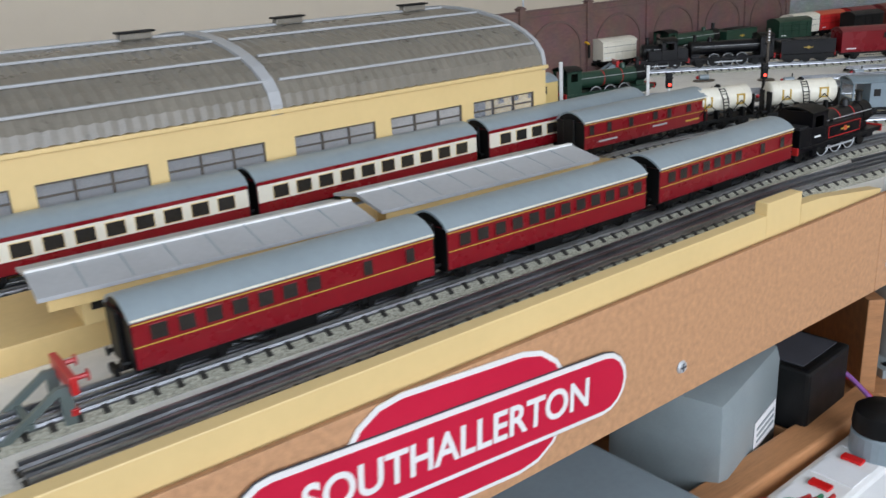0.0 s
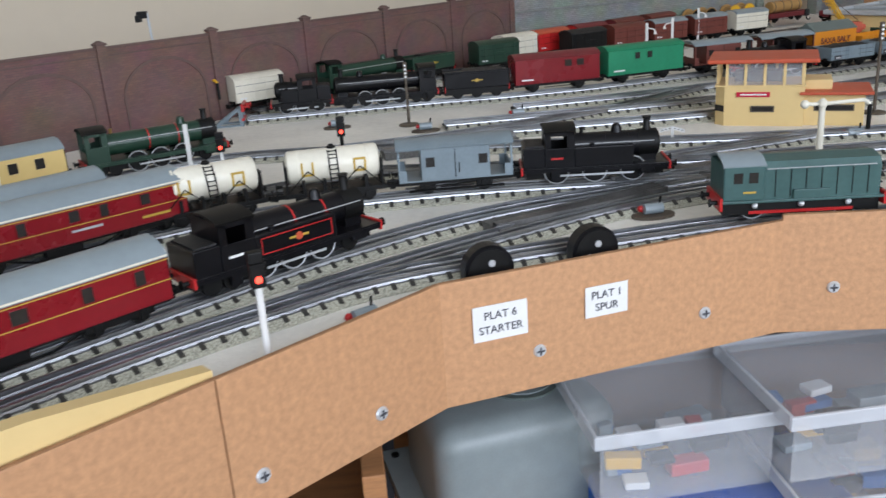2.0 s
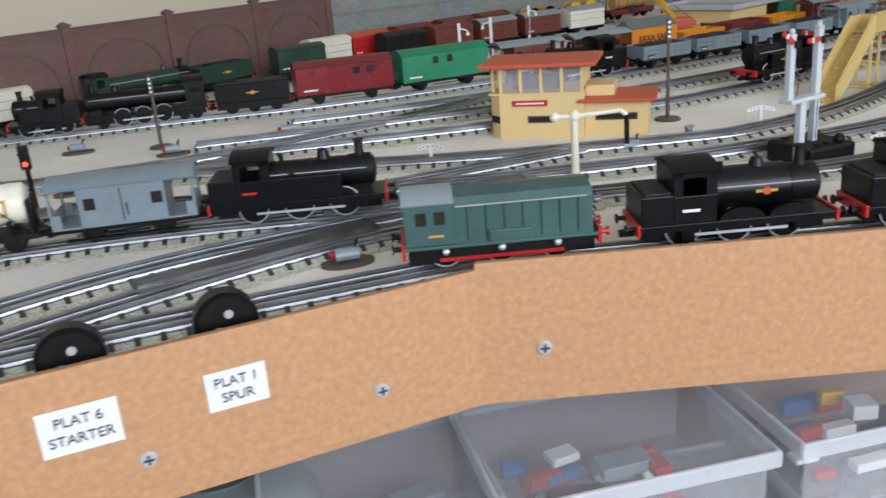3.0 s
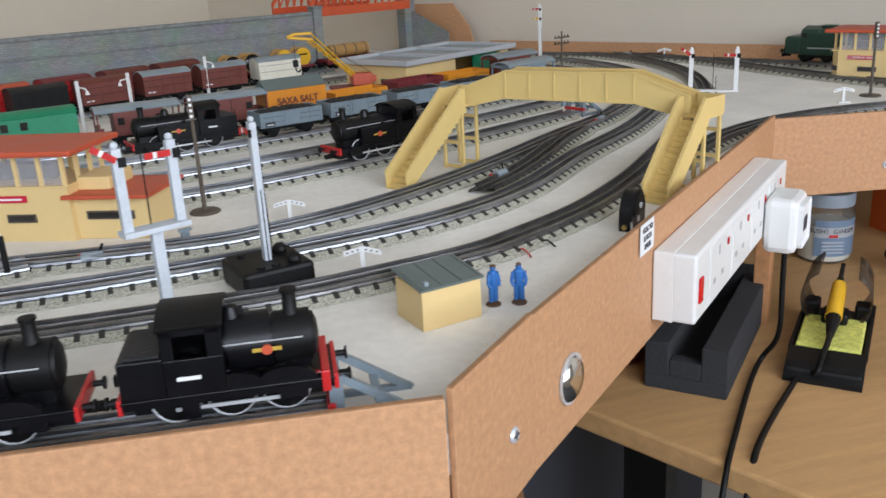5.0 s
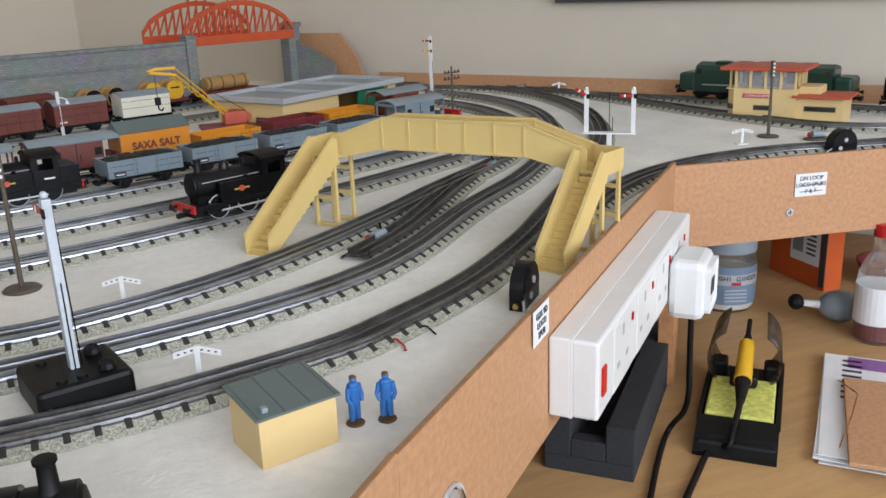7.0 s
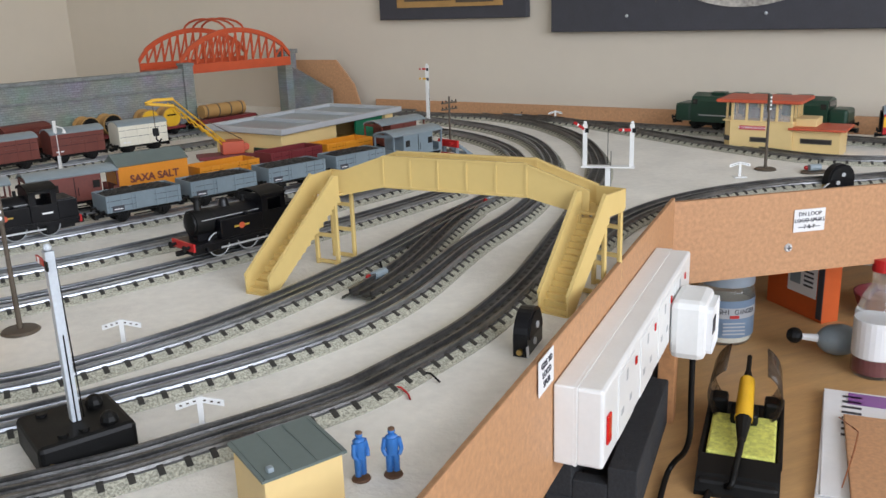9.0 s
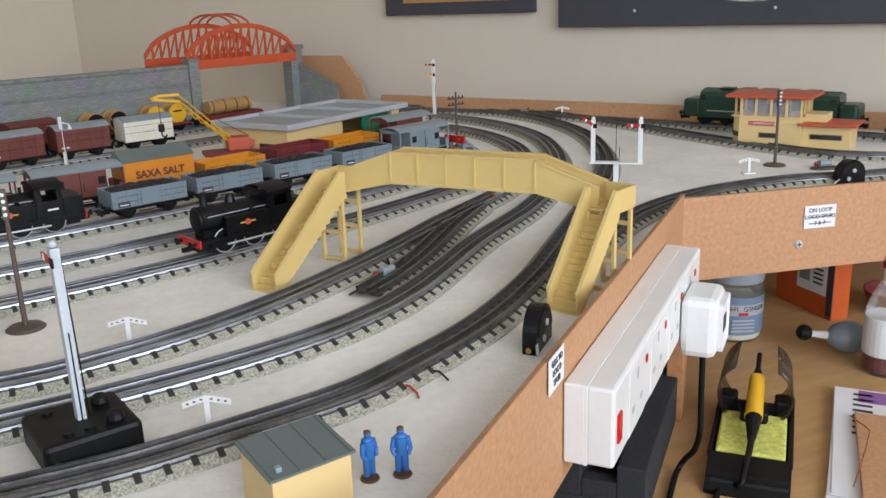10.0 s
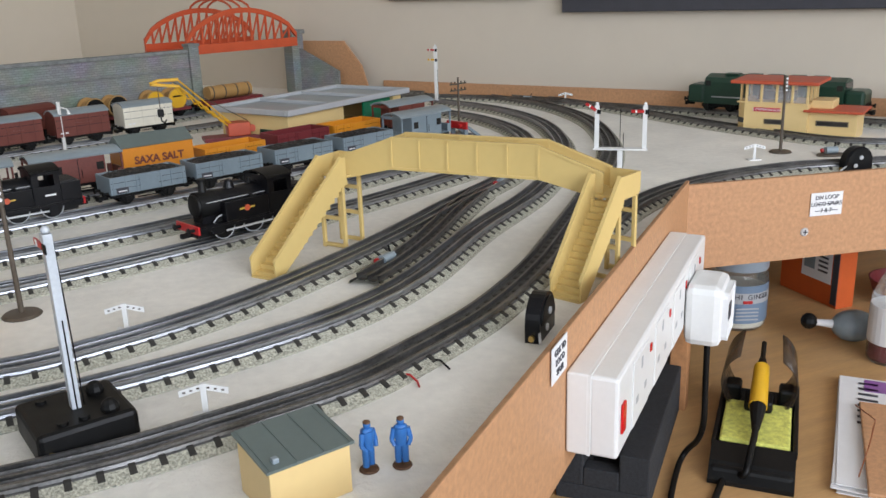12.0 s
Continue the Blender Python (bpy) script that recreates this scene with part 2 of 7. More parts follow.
# ---- room ----
KC = Vector((1.9320, 3.6659))                     # corner behind the bridge
DW, DN = Vector((0.8210, 0.5710)), Vector((0.5710, -0.8210))
SW = KC - DW * 3.9
SE = KC - DW * 3.9 + DN * 3.6
NE = KC + DN * 3.6
FLOOR, CEIL = -0.92, 1.50


def wall(name, a, b, hole=None):
    """A wall 0.1 m thick outside the line a-b, with an opening (start, end, sill, head) where given."""
    a, b = Vector(a), Vector(b)
    L = (b - a).length
    bm = B()
    if hole:
        s, e, z0, z1 = hole
        box(bm, -0.1, s, 0, 0.1, FLOOR, CEIL)
        box(bm, e, L + 0.1, 0, 0.1, FLOOR, CEIL)
        box(bm, s, e, 0, 0.1, FLOOR, z0)
        box(bm, s, e, 0, 0.1, z1, CEIL)
    else:
        box(bm, -0.1, L + 0.1, 0, 0.1, FLOOR, CEIL)
    return solid(name, bm, "wall", "plain cream painted plaster wall of the room", "wall", "structure", a.x, a.y, 0, heading(a, b))


wall("wall_west", SW, KC)
wall("wall_north", KC, NE)
wall("wall_east", NE, SE, (0.6, 3.3, -0.1, 1.3))
wall("wall_south", SE, SW, (0.6, 2.0, -0.1, 1.2))
for nm, z0, z1, mt, lab in (("floor", FLOOR - 0.05, FLOOR, "carpet", "dark carpeted floor under the layout"), ("ceiling", CEIL, CEIL + 0.05, "ceil", "plain white ceiling")):
    bm = B()
    prism(bm, [tuple(p) for p in (SW - DW * 0.1 - DN * .1, SE - DW * 0.1 + DN * .1, NE + DN * 0.1 + DW * .1, KC + DW * 0.1 - DN * .1)], z0, z1, "z")
    solid(nm, bm, mt, lab, nm, "structure")


def along(a, b, s):
    return Vector(a) + (Vector(b) - Vector(a)).normalized() * s


def window(idx, a, b, s, e, z0, z1):
    p = along(a, b, s)
    w = thing("window_%d" % idx, "white framed window letting in daylight", "window", p.x, p.y, 0, heading(a, b), kind="structure", size=1)
    for nm, x0, x1, za, zb in (("jamb", 0, 0.05, z0, z1), ("jamb", e - s - 0.05, e - s, z0, z1), ("mullion", (e - s) / 2 - 0.025, (e - s) / 2 + 0.025, z0 + .05, z1 - .05), ("sill", 0.05, e - s - .05, z0, z0 + 0.05), ("head", 0.05, e - s - .05, z1 - 0.05, z1)):
        part(nm, box(B(), x0, x1, 0.03, 0.08, za, zb, 0.004), "white", w)


window(1, NE, SE, 0.6, 3.3, -0.1, 1.3)
window(2, SE, SW, 0.6, 2.0, -0.1, 1.2)
pe = along(NE, SE, 1.95)
window_lamp((pe.x + 0.02, pe.y - 0.01, 0.72), (1.9, 1.7, 0.0), 2.4, 1.2, 64, (0.86, 0.93, 1.0))
ps = along(SE, SW, 1.5)
window_lamp((ps.x + 0.02, ps.y + 0.02, 0.6), (1.5, 1.7, 0.0), 1.5, 1.2, 16, (0.82, 0.92, 1.0))

# ---- baseboard and fascia ----
FA = [(0.5771, 0.7040), (1.3656, 1.4125), (1.6003, 1.4803), (1.9500, 1.4410), (2.0100, 1.5020), (2.4300, 1.8890), (3.2004, 1.7486)]
ZT, ZB = 0.015, -0.067
ZTS = (0.0145, 0.0145, 0.0185, 0.0215, 0.0205, 0.0165)
bm = B()
inner = [tuple(p) for p in FA]
prism(bm, inner + [tuple(NE - DW * 0.25), tuple(NE - DN * .1), tuple(KC), tuple(KC - DW * 2.6), (-0.1, 0.9)], -0.02, 0.0, "z")
solid("baseboard", bm, "board", "cream painted fibreboard top of the railway layout", "baseboard", "structure")
for i, (a, b) in enumerate(zip(FA, FA[1:])):
    a, b = Vector(a), Vector(b)
    L = (b - a).length
    f = thing("fascia_panel", "brown hardboard fascia strip screwed along the baseboard edge", "fascia", a.x, a.y, 0, heading(a, b), "fascia panels", "structure", size=1)
    cuts = {0: [0, L - 0.15, L]}.get(i, [0, L])
    for c0, c1 in zip(cuts, cuts[1:]):
        bm = box(B(), c0 + 0.0004, c1 - 0.0004, -0.004, -0.0005, ZB, ZTS[i], 0.0005)
        part("panel", bm, "hardboard", f)
    part("raw_edge", box(B(), 0.001, L - 0.001, -0.0036, -0.001, ZTS[i] + 0.0001, ZTS[i] + 0.0006), "edge", f, "rough fibrous top edge")
    part("batten", box(B(), 0.02, L - 0.02, 0.001, 0.022, ZB + 0.012, -0.021), "wood", f)


def on_fascia(i, s, z):
    a, b = Vector(FA[i]), Vector(FA[i + 1])
    p = along(a, b, s)
    return p.x, p.y, z, heading(a, b)


def screw(i, s, z, r=0.0042):
    x, y, z, h = on_fascia(i, s, z)
    t = thing("screw", "zinc cross-head screw driven into the hardboard fascia", "screw", x, y, z, h, "fascia screws", size=1.05)
    bm = B()
    cyl(bm, (0, -0.0042, 0), (0, -0.0056, 0), r, 14, r * 0.8)
    part("head", bm, "steel", t)
    bm = B()
    box(bm, -r * .6, r * .6, -0.00585, -0.0056, -0.0006, 0.0006)
    box(bm, -0.0006, 0.0006, -0.0058, -0.00562, -r * .6, r * .6)
    part("cross_slot", bm, "ink", t)


for i, s, z in ((0, 0.6618, -0.0460), (0, 0.9274, -0.0466), (0, 1.0072, -0.0469), (1, 0.0637, -0.0412), (1, 0.1841, -0.0398), (2, 0.0366, -0.0340), (2, 0.2774, -0.0374), (3, 0.0574, -0.0305), (5, 0.1272, -0.0399)):
    screw(i, s, z)


def label_card(i, s, z, w, h, lines, rows_size, struck=()):
    x, y, z, hd = on_fascia(i, s, z)
    t = thing("paper_label", "small white printed paper label stuck on the fascia", "label", x, y, z, hd, "fascia labels", size=1.15)
    part("card", box(B(), -w / 2, w / 2, -0.0047, -0.0043, -h / 2, h / 2), "paper", t)
    for k, ln in enumerate(lines):
        zz = h / 2 - (k + 0.5 + 0.25) * h / (len(lines) + 0.5)
        text("lettering", ln, rows_size, "ink", t, pose(0, -0.0049, zz, 90))
        if k in struck:
            part("strike_line", box(B(), -w * .36, w * .36, -0.0052, -0.0050, zz - .0003, zz + .0003), "ink", t)


label_card(1, 0.0379, -0.0152, 0.031, 0.020, ["PLAT 6", "STARTER"], 0.0062)
label_card(1, 0.1103, -0.0153, 0.026, 0.018, ["PLAT 1", "SPUR"], 0.0062)
label_card(5, 0.1480, -0.0130, 0.030, 0.020, ["DN LOOP", "LOCO SPURS", "7 & 7"], 0.005, (1, 2))


def yard_label(i, s, z):
    x, y, z, hd = on_fascia(i, s, z)
    t = thing("paper_label", "white paper label with three lines of lettering on the fascia", "label", x, y, z, hd, "fascia labels")
    part("card", box(B(), -0.0109, 0.0109, -0.0047, -0.0043, -0.0086, 0.0086), "paper", t)
    for k, ln in enumerate(("GDS YD", "LOCO", "SPUR")):
        text("lettering", ln, 0.0044, "ink", t, pose(0, -0.0049, 0.0048 * (1 - k), 90))


yard_label(4, 0.1664, 0.0116)

# ---- tracks ----
def offset(pts, d):
    out = []
    for i, p in enumerate(pts):
        a, b = pts[max(0, i - 1)], pts[min(len(pts) - 1, i + 1)]
        t = (b - a).normalized()
        out.append(p + Vector((-t.y, t.x)) * d)
    return out


def ribbon(bm, pts, prof):
    """Sweep an open profile of (side, height) along the points."""
    rows = [[bm.verts.new((q.x, q.y, z)) for q in offset(pts, d)] for d, z in prof]
    for a, b in zip(rows, rows[1:]):
        for i in range(len(pts) - 1):
            bm.faces.new((a[i], a[i + 1], b[i + 1], b[i]))
    bmesh.ops.recalc_face_normals(bm, faces=bm.faces[:])
    return bm


GAUGE, BASE = 0.0178, 0.0172
sleeper_mesh = None


def track(label, pts, singles=False, bright=True, group="three-rail tracks"):
    global sleeper_mesh
    line = spline([Vector(p) for p in pts], 0.009)
    t = thing("railway_track", label, "track", 0, 0, 0, 0, group, size=1)
    prof = [(-BASE, 0.0002), (-BASE, 0.0012), (-BASE + 0.006, 0.0046), (BASE - 0.006, 0.0046), (BASE, 0.0012), (BASE, 0.0002)]
    part("track_base", ribbon(B(), line, prof), "ballast", t, smooth=False)
    part("track_bed", ribbon(B(), line, [(-0.0112, 0.0046), (-0.0112, 0.0051), (0.0112, 0.0051), (0.0112, 0.0046)]), "trackbed", t)
    for d in (-GAUGE / 2, 0, GAUGE / 2):
        w = 0.0009 if d else 0.0008
        h = RAIL if d else RAIL - 0.0006
        prof = [(d - w, 0.0051), (d - w * .5, 0.0066), (d - w, 0.0078), (d - w, h), (d + w, h), (d + w, 0.0078), (d + w * .5, 0.0066), (d + w, 0.0051)]
        part("rail", ribbon(B(), line, prof), "rail" if bright else "railold", t)
    marks = spline([Vector(p) for p in pts], 0.0128)
    if singles:
        if sleeper_mesh is None:
            bm = B()
            for s in (-1, 1):
                prism(bm, [(s * (BASE - .0024), 0.0032), (s * (BASE - 0.0058), 0.0051), (s * 0.0096, 0.0056), (s * 0.0096, 0.0046), (s * (BASE - 0.0024), 0.0010)], -0.0016, 0.0016, "x")
            box(bm, -0.0021, 0.0021, -0.0068, -0.0018, 0.0049, 0.0054)
            box(bm, -0.0021, 0.0021, 0.0018, 0.0068, 0.0049, 0.0054)
            sleeper_mesh = bpy.data.meshes.new("sleeper")
            bm.to_mesh(sleeper_mesh)
            bm.free()
            sleeper_mesh.materials.append(M["sleeper"])
        for a, b in zip(marks, marks[1:]):
            ob = new("sleeper", sleeper_mesh)
            ob.parent = t
            ob.matrix_basis = pose(a.x, a.y, 0, 0, 0, heading(a, b))
    else:
        vs, fs = [], []
        for a, b in zip(marks, marks[1:]):
            d = (b - a).normalized()
            n = Vector((-d.y, d.x))
            for y0, y1, z0, z1 in ((BASE - .0024, 0.0096, 0.0034, 0.0056), (-0.0096, -BASE + .0024, 0.0056, 0.0034), (0.0068, 0.0018, 0.0055, 0.0055), (-0.0018, -0.0068, 0.0055, 0.0055)):
                k = len(vs)
                for yy, zz in ((y0, z0), (y1, z1)):
                    for xx in (-0.0016, 0.0016):
                        p = a + d * xx + n * yy
                        vs.append((p.x, p.y, zz))
                fs.append((k, k + 1, k + 3, k + 2))
        me = bpy.data.meshes.new("sleepers")
        me.from_pydata(vs, [], fs)
        me.materials.append(M["sleeper"])
        ob = new("sleepers", me)
        ob.parent = t
        ob["kind"] = "stuff"
    return t


PATHS = dict(
    T1=[(1.5977, 1.6295), (1.7356, 1.6183), (1.8890, 1.6180), (1.9596, 1.6283), (2.0265, 1.6440), (2.0659, 1.6630), (2.1351, 1.7061), (2.2063, 1.7696), (2.2729, 1.8427), (2.3995, 1.9894), (2.5151, 2.1468), (2.5988, 2.3312), (2.6255, 2.5120), (2.5970, 2.6775)],
    T2=[(1.3181, 1.7388), (1.4289, 1.7182), (1.5985, 1.6920), (1.7477, 1.6858), (1.8464, 1.6924), (1.9234, 1.7036), (2.0002, 1.7212), (2.0664, 1.7488), (2.1267, 1.7932), (2.2116, 1.8800), (2.3150, 1.9730), (2.4134, 2.0919), (2.4874, 2.2242), (2.5349, 2.3722), (2.5379, 2.5287), (2.4926, 2.6862)],
    T3=[(1.3182, 1.8352), (1.4859, 1.8013), (1.6572, 1.7648), (1.8434, 1.7484), (1.9097, 1.7583), (1.9838, 1.7872), (2.0575, 1.8329), (2.1429, 1.8990), (2.2253, 1.9711), (2.3325, 2.0606), (2.4193, 2.1758), (2.4695, 2.3210), (2.4705, 2.4746), (2.4209, 2.6097)],
    T4=[(1.4308, 1.8787), (1.6594, 1.8852), (1.8402, 1.9014), (1.9773, 1.9410), (2.1497, 2.0170), (2.3043, 2.1003)],
    T5=[(1.3978, 1.9423), (1.6616, 1.9659), (1.8374, 1.9891), (1.9712, 2.0278), (2.1709, 2.1100), (2.3132, 2.1820)],
    R1=[(1.1464, 2.0736), (1.2411, 2.0841), (1.3864, 2.1006), (1.4914, 2.1059), (1.6176, 2.1256), (1.7501, 2.1631), (1.9095, 2.2008), (2.0898, 2.2658), (2.3340, 2.3776)],
    R0=[(1.4901, 2.0194), (1.6635, 2.0448), (1.8250, 2.0876), (1.9998, 2.1459), (2.1744, 2.2108), (2.3714, 2.2947)],
    R2=[(1.4965, 2.3527), (1.6168, 2.4067), (1.8158, 2.5073), (1.9458, 2.5612), (2.0737, 2.6106), (2.1627, 2.6508)],
    R3=[(1.1450, 2.1411), (1.2613, 2.2204), (1.4218, 2.3411), (1.5691, 2.4469), (1.7416, 2.5572), (1.9257, 2.6782), (2.1196, 2.7727)],
    P1=[(0.6830, 0.9500), (0.7710, 1.0330), (0.9127, 1.1590), (1.0652, 1.2931), (1.2103, 1.4273), (1.3129, 1.5137), (1.4279, 1.5787), (1.5977, 1.6295)],
    SPUR=[(0.7570, 0.9500), (0.9027, 1.0877), (1.0496, 1.2234), (1.1785, 1.3424), (1.2639, 1.4081), (1.3561, 1.4587), (1.5760, 1.5070), (1.6430, 1.5040), (1.7450, 1.4950), (1.8690, 1.4830), (1.9138, 1.4787)],
    P2=[(0.6190, 1.1070), (0.7644, 1.2335), (0.8921, 1.3503), (1.0228, 1.4710), (1.1324, 1.5675), (1.2414, 1.6219), (1.4064, 1.6414), (1.5977, 1.6295)],
    P3=[(0.5910, 1.1480), (0.7365, 1.2781), (0.8648, 1.3981), (0.9967, 1.5202), (1.1068, 1.6178), (1.2082, 1.6853), (1.3181, 1.7388)],
    P4=[(0.6484, 1.4126), (0.8112, 1.5738), (0.9469, 1.7000), (1.0600, 1.7921), (1.1727, 1.8449), (1.3182, 1.8352)],
    LD=[(3.4222, 1.7230), (2.9900, 1.8563), (2.7124, 1.9107), (2.6087, 1.9385), (2.4914, 1.9340), (2.3846, 1.8928), (2.2722, 1.8080)],
    LE=[(3.4248, 1.8048), (2.9603, 1.9277), (2.7844, 1.9990), (2.7297, 2.1511), (2.6957, 2.4427), (2.6467, 2.6403), (2.5451, 2.7941), (2.3354, 3.0158)],
    LF=[(3.4741, 1.5063), (3.2700, 1.7500), (2.9854, 1.9827), (2.8868, 2.1314), (2.7767, 2.3252), (2.6906, 2.4772), (2.5878, 2.6584), (2.3871, 2.8716)],
    X1=[(1.2858, 1.4340), (1.4056, 1.5118), (1.5404, 1.5788), (1.7120, 1.6152)],
    X2=[(1.3514, 1.6464), (1.4848, 1.6744), (1.6218, 1.7159), (1.7491, 1.7516)],
    X3=[(1.2624, 1.8409), (1.4308, 1.8863), (1.6033, 1.9668), (1.7470, 2.0684)],
    X4=[(2.0900, 1.8010), (2.1190, 1.8270), (2.1540, 1.8640), (2.1890, 1.9070), (2.2260, 1.9540), (2.2730, 2.0060)],
)
for nm in ("T1", "T2", "T3"):
    track("grey three-rail model railway track with ballasted tinplate base", PATHS[nm], True, nm != "T1")
for nm in PATHS:
    if nm not in ("T1", "T2", "T3"):
        track("three-rail model railway track laid on the baseboard", PATHS[nm], True, nm not in ("LE", "LF", "LD", "X4"))

# ---- rolling stock ----
def on(path, x):
    """Place and heading on a track where it reaches x."""
    line = spline([Vector(p) for p in PATHS[path]], 0.004)
    i = min(range(1, len(line) - 1), key=lambda k: abs(line[k].x - x))
    a, b = line[max(0, i - 8)], line[min(len(line) - 1, i + 8)]
    return line[i].x, line[i].y, RAIL, heading(a, b)


def arc_roof(w, z0, rise, n=10, t=0.0012):
    """Outline of a curved roof sheet across the body."""
    up = [(-w / 2 + w * i / n, z0 + rise * math.sin(math.pi * i / n) ** 0.75) for i in range(n + 1)]
    return up + [(y * 0.96, z - t) for y, z in reversed(up)]


WHEEL = {}


def wheels(t, xs, r=0.006, mt="soot", gauge=0.0062, spokes=False):
    for x in xs:
        axle = part("axle", cyl(B(), (0, -gauge, 0), (0, gauge, 0), 0.0009, 6), "soot", t)
        axle.matrix_basis = pose(x, 0, r)
        for s in (-1, 1):
            key = (r, mt, s, spokes)
            if key not in WHEEL:
                bm = B()
                cyl(bm, (0, s * gauge, 0), (0, s * (gauge + 0.002), 0), r, 18)
                WHEEL[key] = part("wheel", bm, mt, t)
                WHEEL[key].matrix_basis = pose(x, 0, r)
            else:
                again(WHEEL[key], t, x, 0, r, name="wheel")
        if spokes:
            for s in (-1, 1):
                bm = B()
                n = 20
                for k in range(n):
                    a, b = 2 * math.pi * k / n, 2 * math.pi * (k + 1) / n
                    q = s * (gauge + 0.0023)
                    cyl(bm, (r * .93 * math.cos(a), q, r * .93 * math.sin(a)), (r * .93 * math.cos(b), q, r * .93 * math.sin(b)), 0.00045, 4)
                o = part("tyre_rim", bm, "steel", t)
                o.matrix_basis = pose(x, 0, r)


def buffers(t, L, z=0.0115, beam=None):
    for s in (-1, 1):
        if beam:
            part("buffer_beam", box(B(), s * (L / 2 - 0.001), s * L / 2, -0.0145, 0.0145, z - 0.0035, z + 0.0035, 0.0004), beam, t)
        for y in (-0.009, 0.009):
            bm = B()
            cyl(bm, (s * L / 2, y, z), (s * (L / 2 + 0.004), y, z), 0.0011, 8)
            cyl(bm, (s * (L / 2 + 0.004), y, z), (s * (L / 2 + 0.0048), y, z), 0.0022, 10)
            part("buffer", bm, "soot", t)
        bm = box(B(), s * (L / 2 - 0.002), s * (L / 2 + 0.006), -0.0012, 0.0012, 0.005, 0.008)
        box(bm, s * (L / 2 + 0.004), s * (L / 2 + 0.0065), -0.004, 0.004, 0.0045, 0.0085)
        part("coupling", bm, "soot", t)


def bogie(t, x):
    bm = B()
    for s in (-1, 1):
        box(bm, x - 0.017, x + 0.017, s * 0.0115, s * 0.0128, 0.005, 0.008, 0.0003)
        for k in (-0.0115, 0.0115):
            box(bm, x + k - 0.002, x + k + 0.002, s * 0.0112, s * 0.0135, 0.003, 0.009, 0.0004)
    box(bm, x - 0.012, x + 0.012, -0.011, 0.011, 0.007, 0.0095)
    part("bogie", bm, "soot", t)
    wheels(t, (x - 0.0115, x + 0.0115))


def coach(path, x, label, side="maroon", L=0.154, group="coaches", lower=None, win=(), lines=True, roof="greyroof", number=False):
    t = thing("passenger_coach", label, "coach", *on(path, x), group)
    W, z0, z1 = 0.0315, 0.0095, 0.0315
    part("body", box(B(), -L / 2, L / 2, -W / 2, W / 2, z0, z1, 0.0006), side, t)
    if lower:
        for zz0, zz1, mt in lower:
            part("body_band", box(B(), -L / 2 + .0003, L / 2 - .0003, -W / 2 - 0.0003, W / 2 + 0.0003, zz0, zz1), mt, t)
    bm = B()
    prism(bm, arc_roof(W + 0.0012, z1, 0.0075), -L / 2 - 0.0006, L / 2 + 0.0006)
    part("roof", bm, roof, t, smooth=True)
    for s in (-1, 1):
        prof = [(-W / 2 + .001, z1)] + [(-W / 2 + W * i / 8, z1 + 0.0066 * math.sin(math.pi * i / 8) ** .75) for i in range(1, 8)] + [(W / 2 - .001, z1)]
        bm = B()
        prism(bm, prof, s * (L / 2 - 0.003), s * (L / 2 - 0.0005))
        part("end_panel", bm, "mblack", t)
        part("end_wall", box(B(), s * L / 2, s * (L / 2 + 0.0006), -W / 2 + .0004, W / 2 - .0004, z0, z1), "mblack", t)
        part("gangway", box(B(), s * (L / 2 + .0006), s * (L / 2 + 0.003), -0.006, 0.006, z0 + .001, z1 + 0.002, 0.001), "mblack", t)
    if lines:
        for s in (-1, 1):
            for z in (0.0195, 0.0295):
                part("lining", box(B(), -L / 2, L / 2, s * (W / 2 + 0.0003), s * (W / 2 + 0.0006), z, z + 0.0005), "gold", t)
    if lower is None:
        for s in (-1, 1):
            part("cantrail_line", box(B(), -L / 2, L / 2, s * (W / 2 + 0.0002), s * (W / 2 + 0.0007), z1 - 0.0003, z1 + 0.0006), "tank", t)
    for s in (-1, 1):
        for xc, w, zb, zt in win:
            p = part("window", box(B(), xc - w / 2 - 0.0005, xc + w / 2 + 0.0005, s * (W / 2 + 0.0002), s * (W / 2 + 0.0006), zb - 0.0005, zt + 0.0005, 0.0002), side if lower is None else "cream", t)
            part("pane", box(B(), xc - w / 2, xc + w / 2, s * (W / 2 + 0.0004), s * (W / 2 + 0.0008), zb, zt), "pane", p)
    if number:
        for s in (-1, 1):
            part("number_bar", box(B(), L * .3, L * .42, s * (W / 2 + 0.0003), s * (W / 2 + 0.0006), 0.0135, 0.0150), "gold", t)
            part("grey_board", box(B(), L * .02, L * .14, s * (W / 2 + 0.0003), s * (W / 2 + 0.0008), 0.0158, 0.0172), "paleroof", t)
            part("grey_board", box(B(), -L * .4, -L * .26, s * (W / 2 + 0.0003), s * (W / 2 + 0.0008), 0.0138, 0.0152), "paleroof", t)
    part("underframe", box(B(), -L / 2, L / 2, -0.013, 0.013, 0.0075, z0, 0.0004), "soot", t)
    bm = B()
    for s in (-1, 1):
        tube(bm, [(-L * .22, s * 0.0125, 0.0078), (-L * .12, s * 0.0125, 0.003), (L * .12, s * 0.0125, 0.003), (L * .22, s * 0.0125, 0.0078)], 0.0007, 5)
    box(bm, -0.012, 0.010, -0.011, -0.004, 0.0025, 0.0075, 0.0005)
    box(bm, -0.02, 0.006, 0.004, 0.011, 0.0025, 0.0075, 0.0005)
    part("truss_rod", bm, "soot", t)
    for s in (-1, 1):
        bogie(t, s * (L / 2 - 0.026))
    buffers(t, L)
    return t


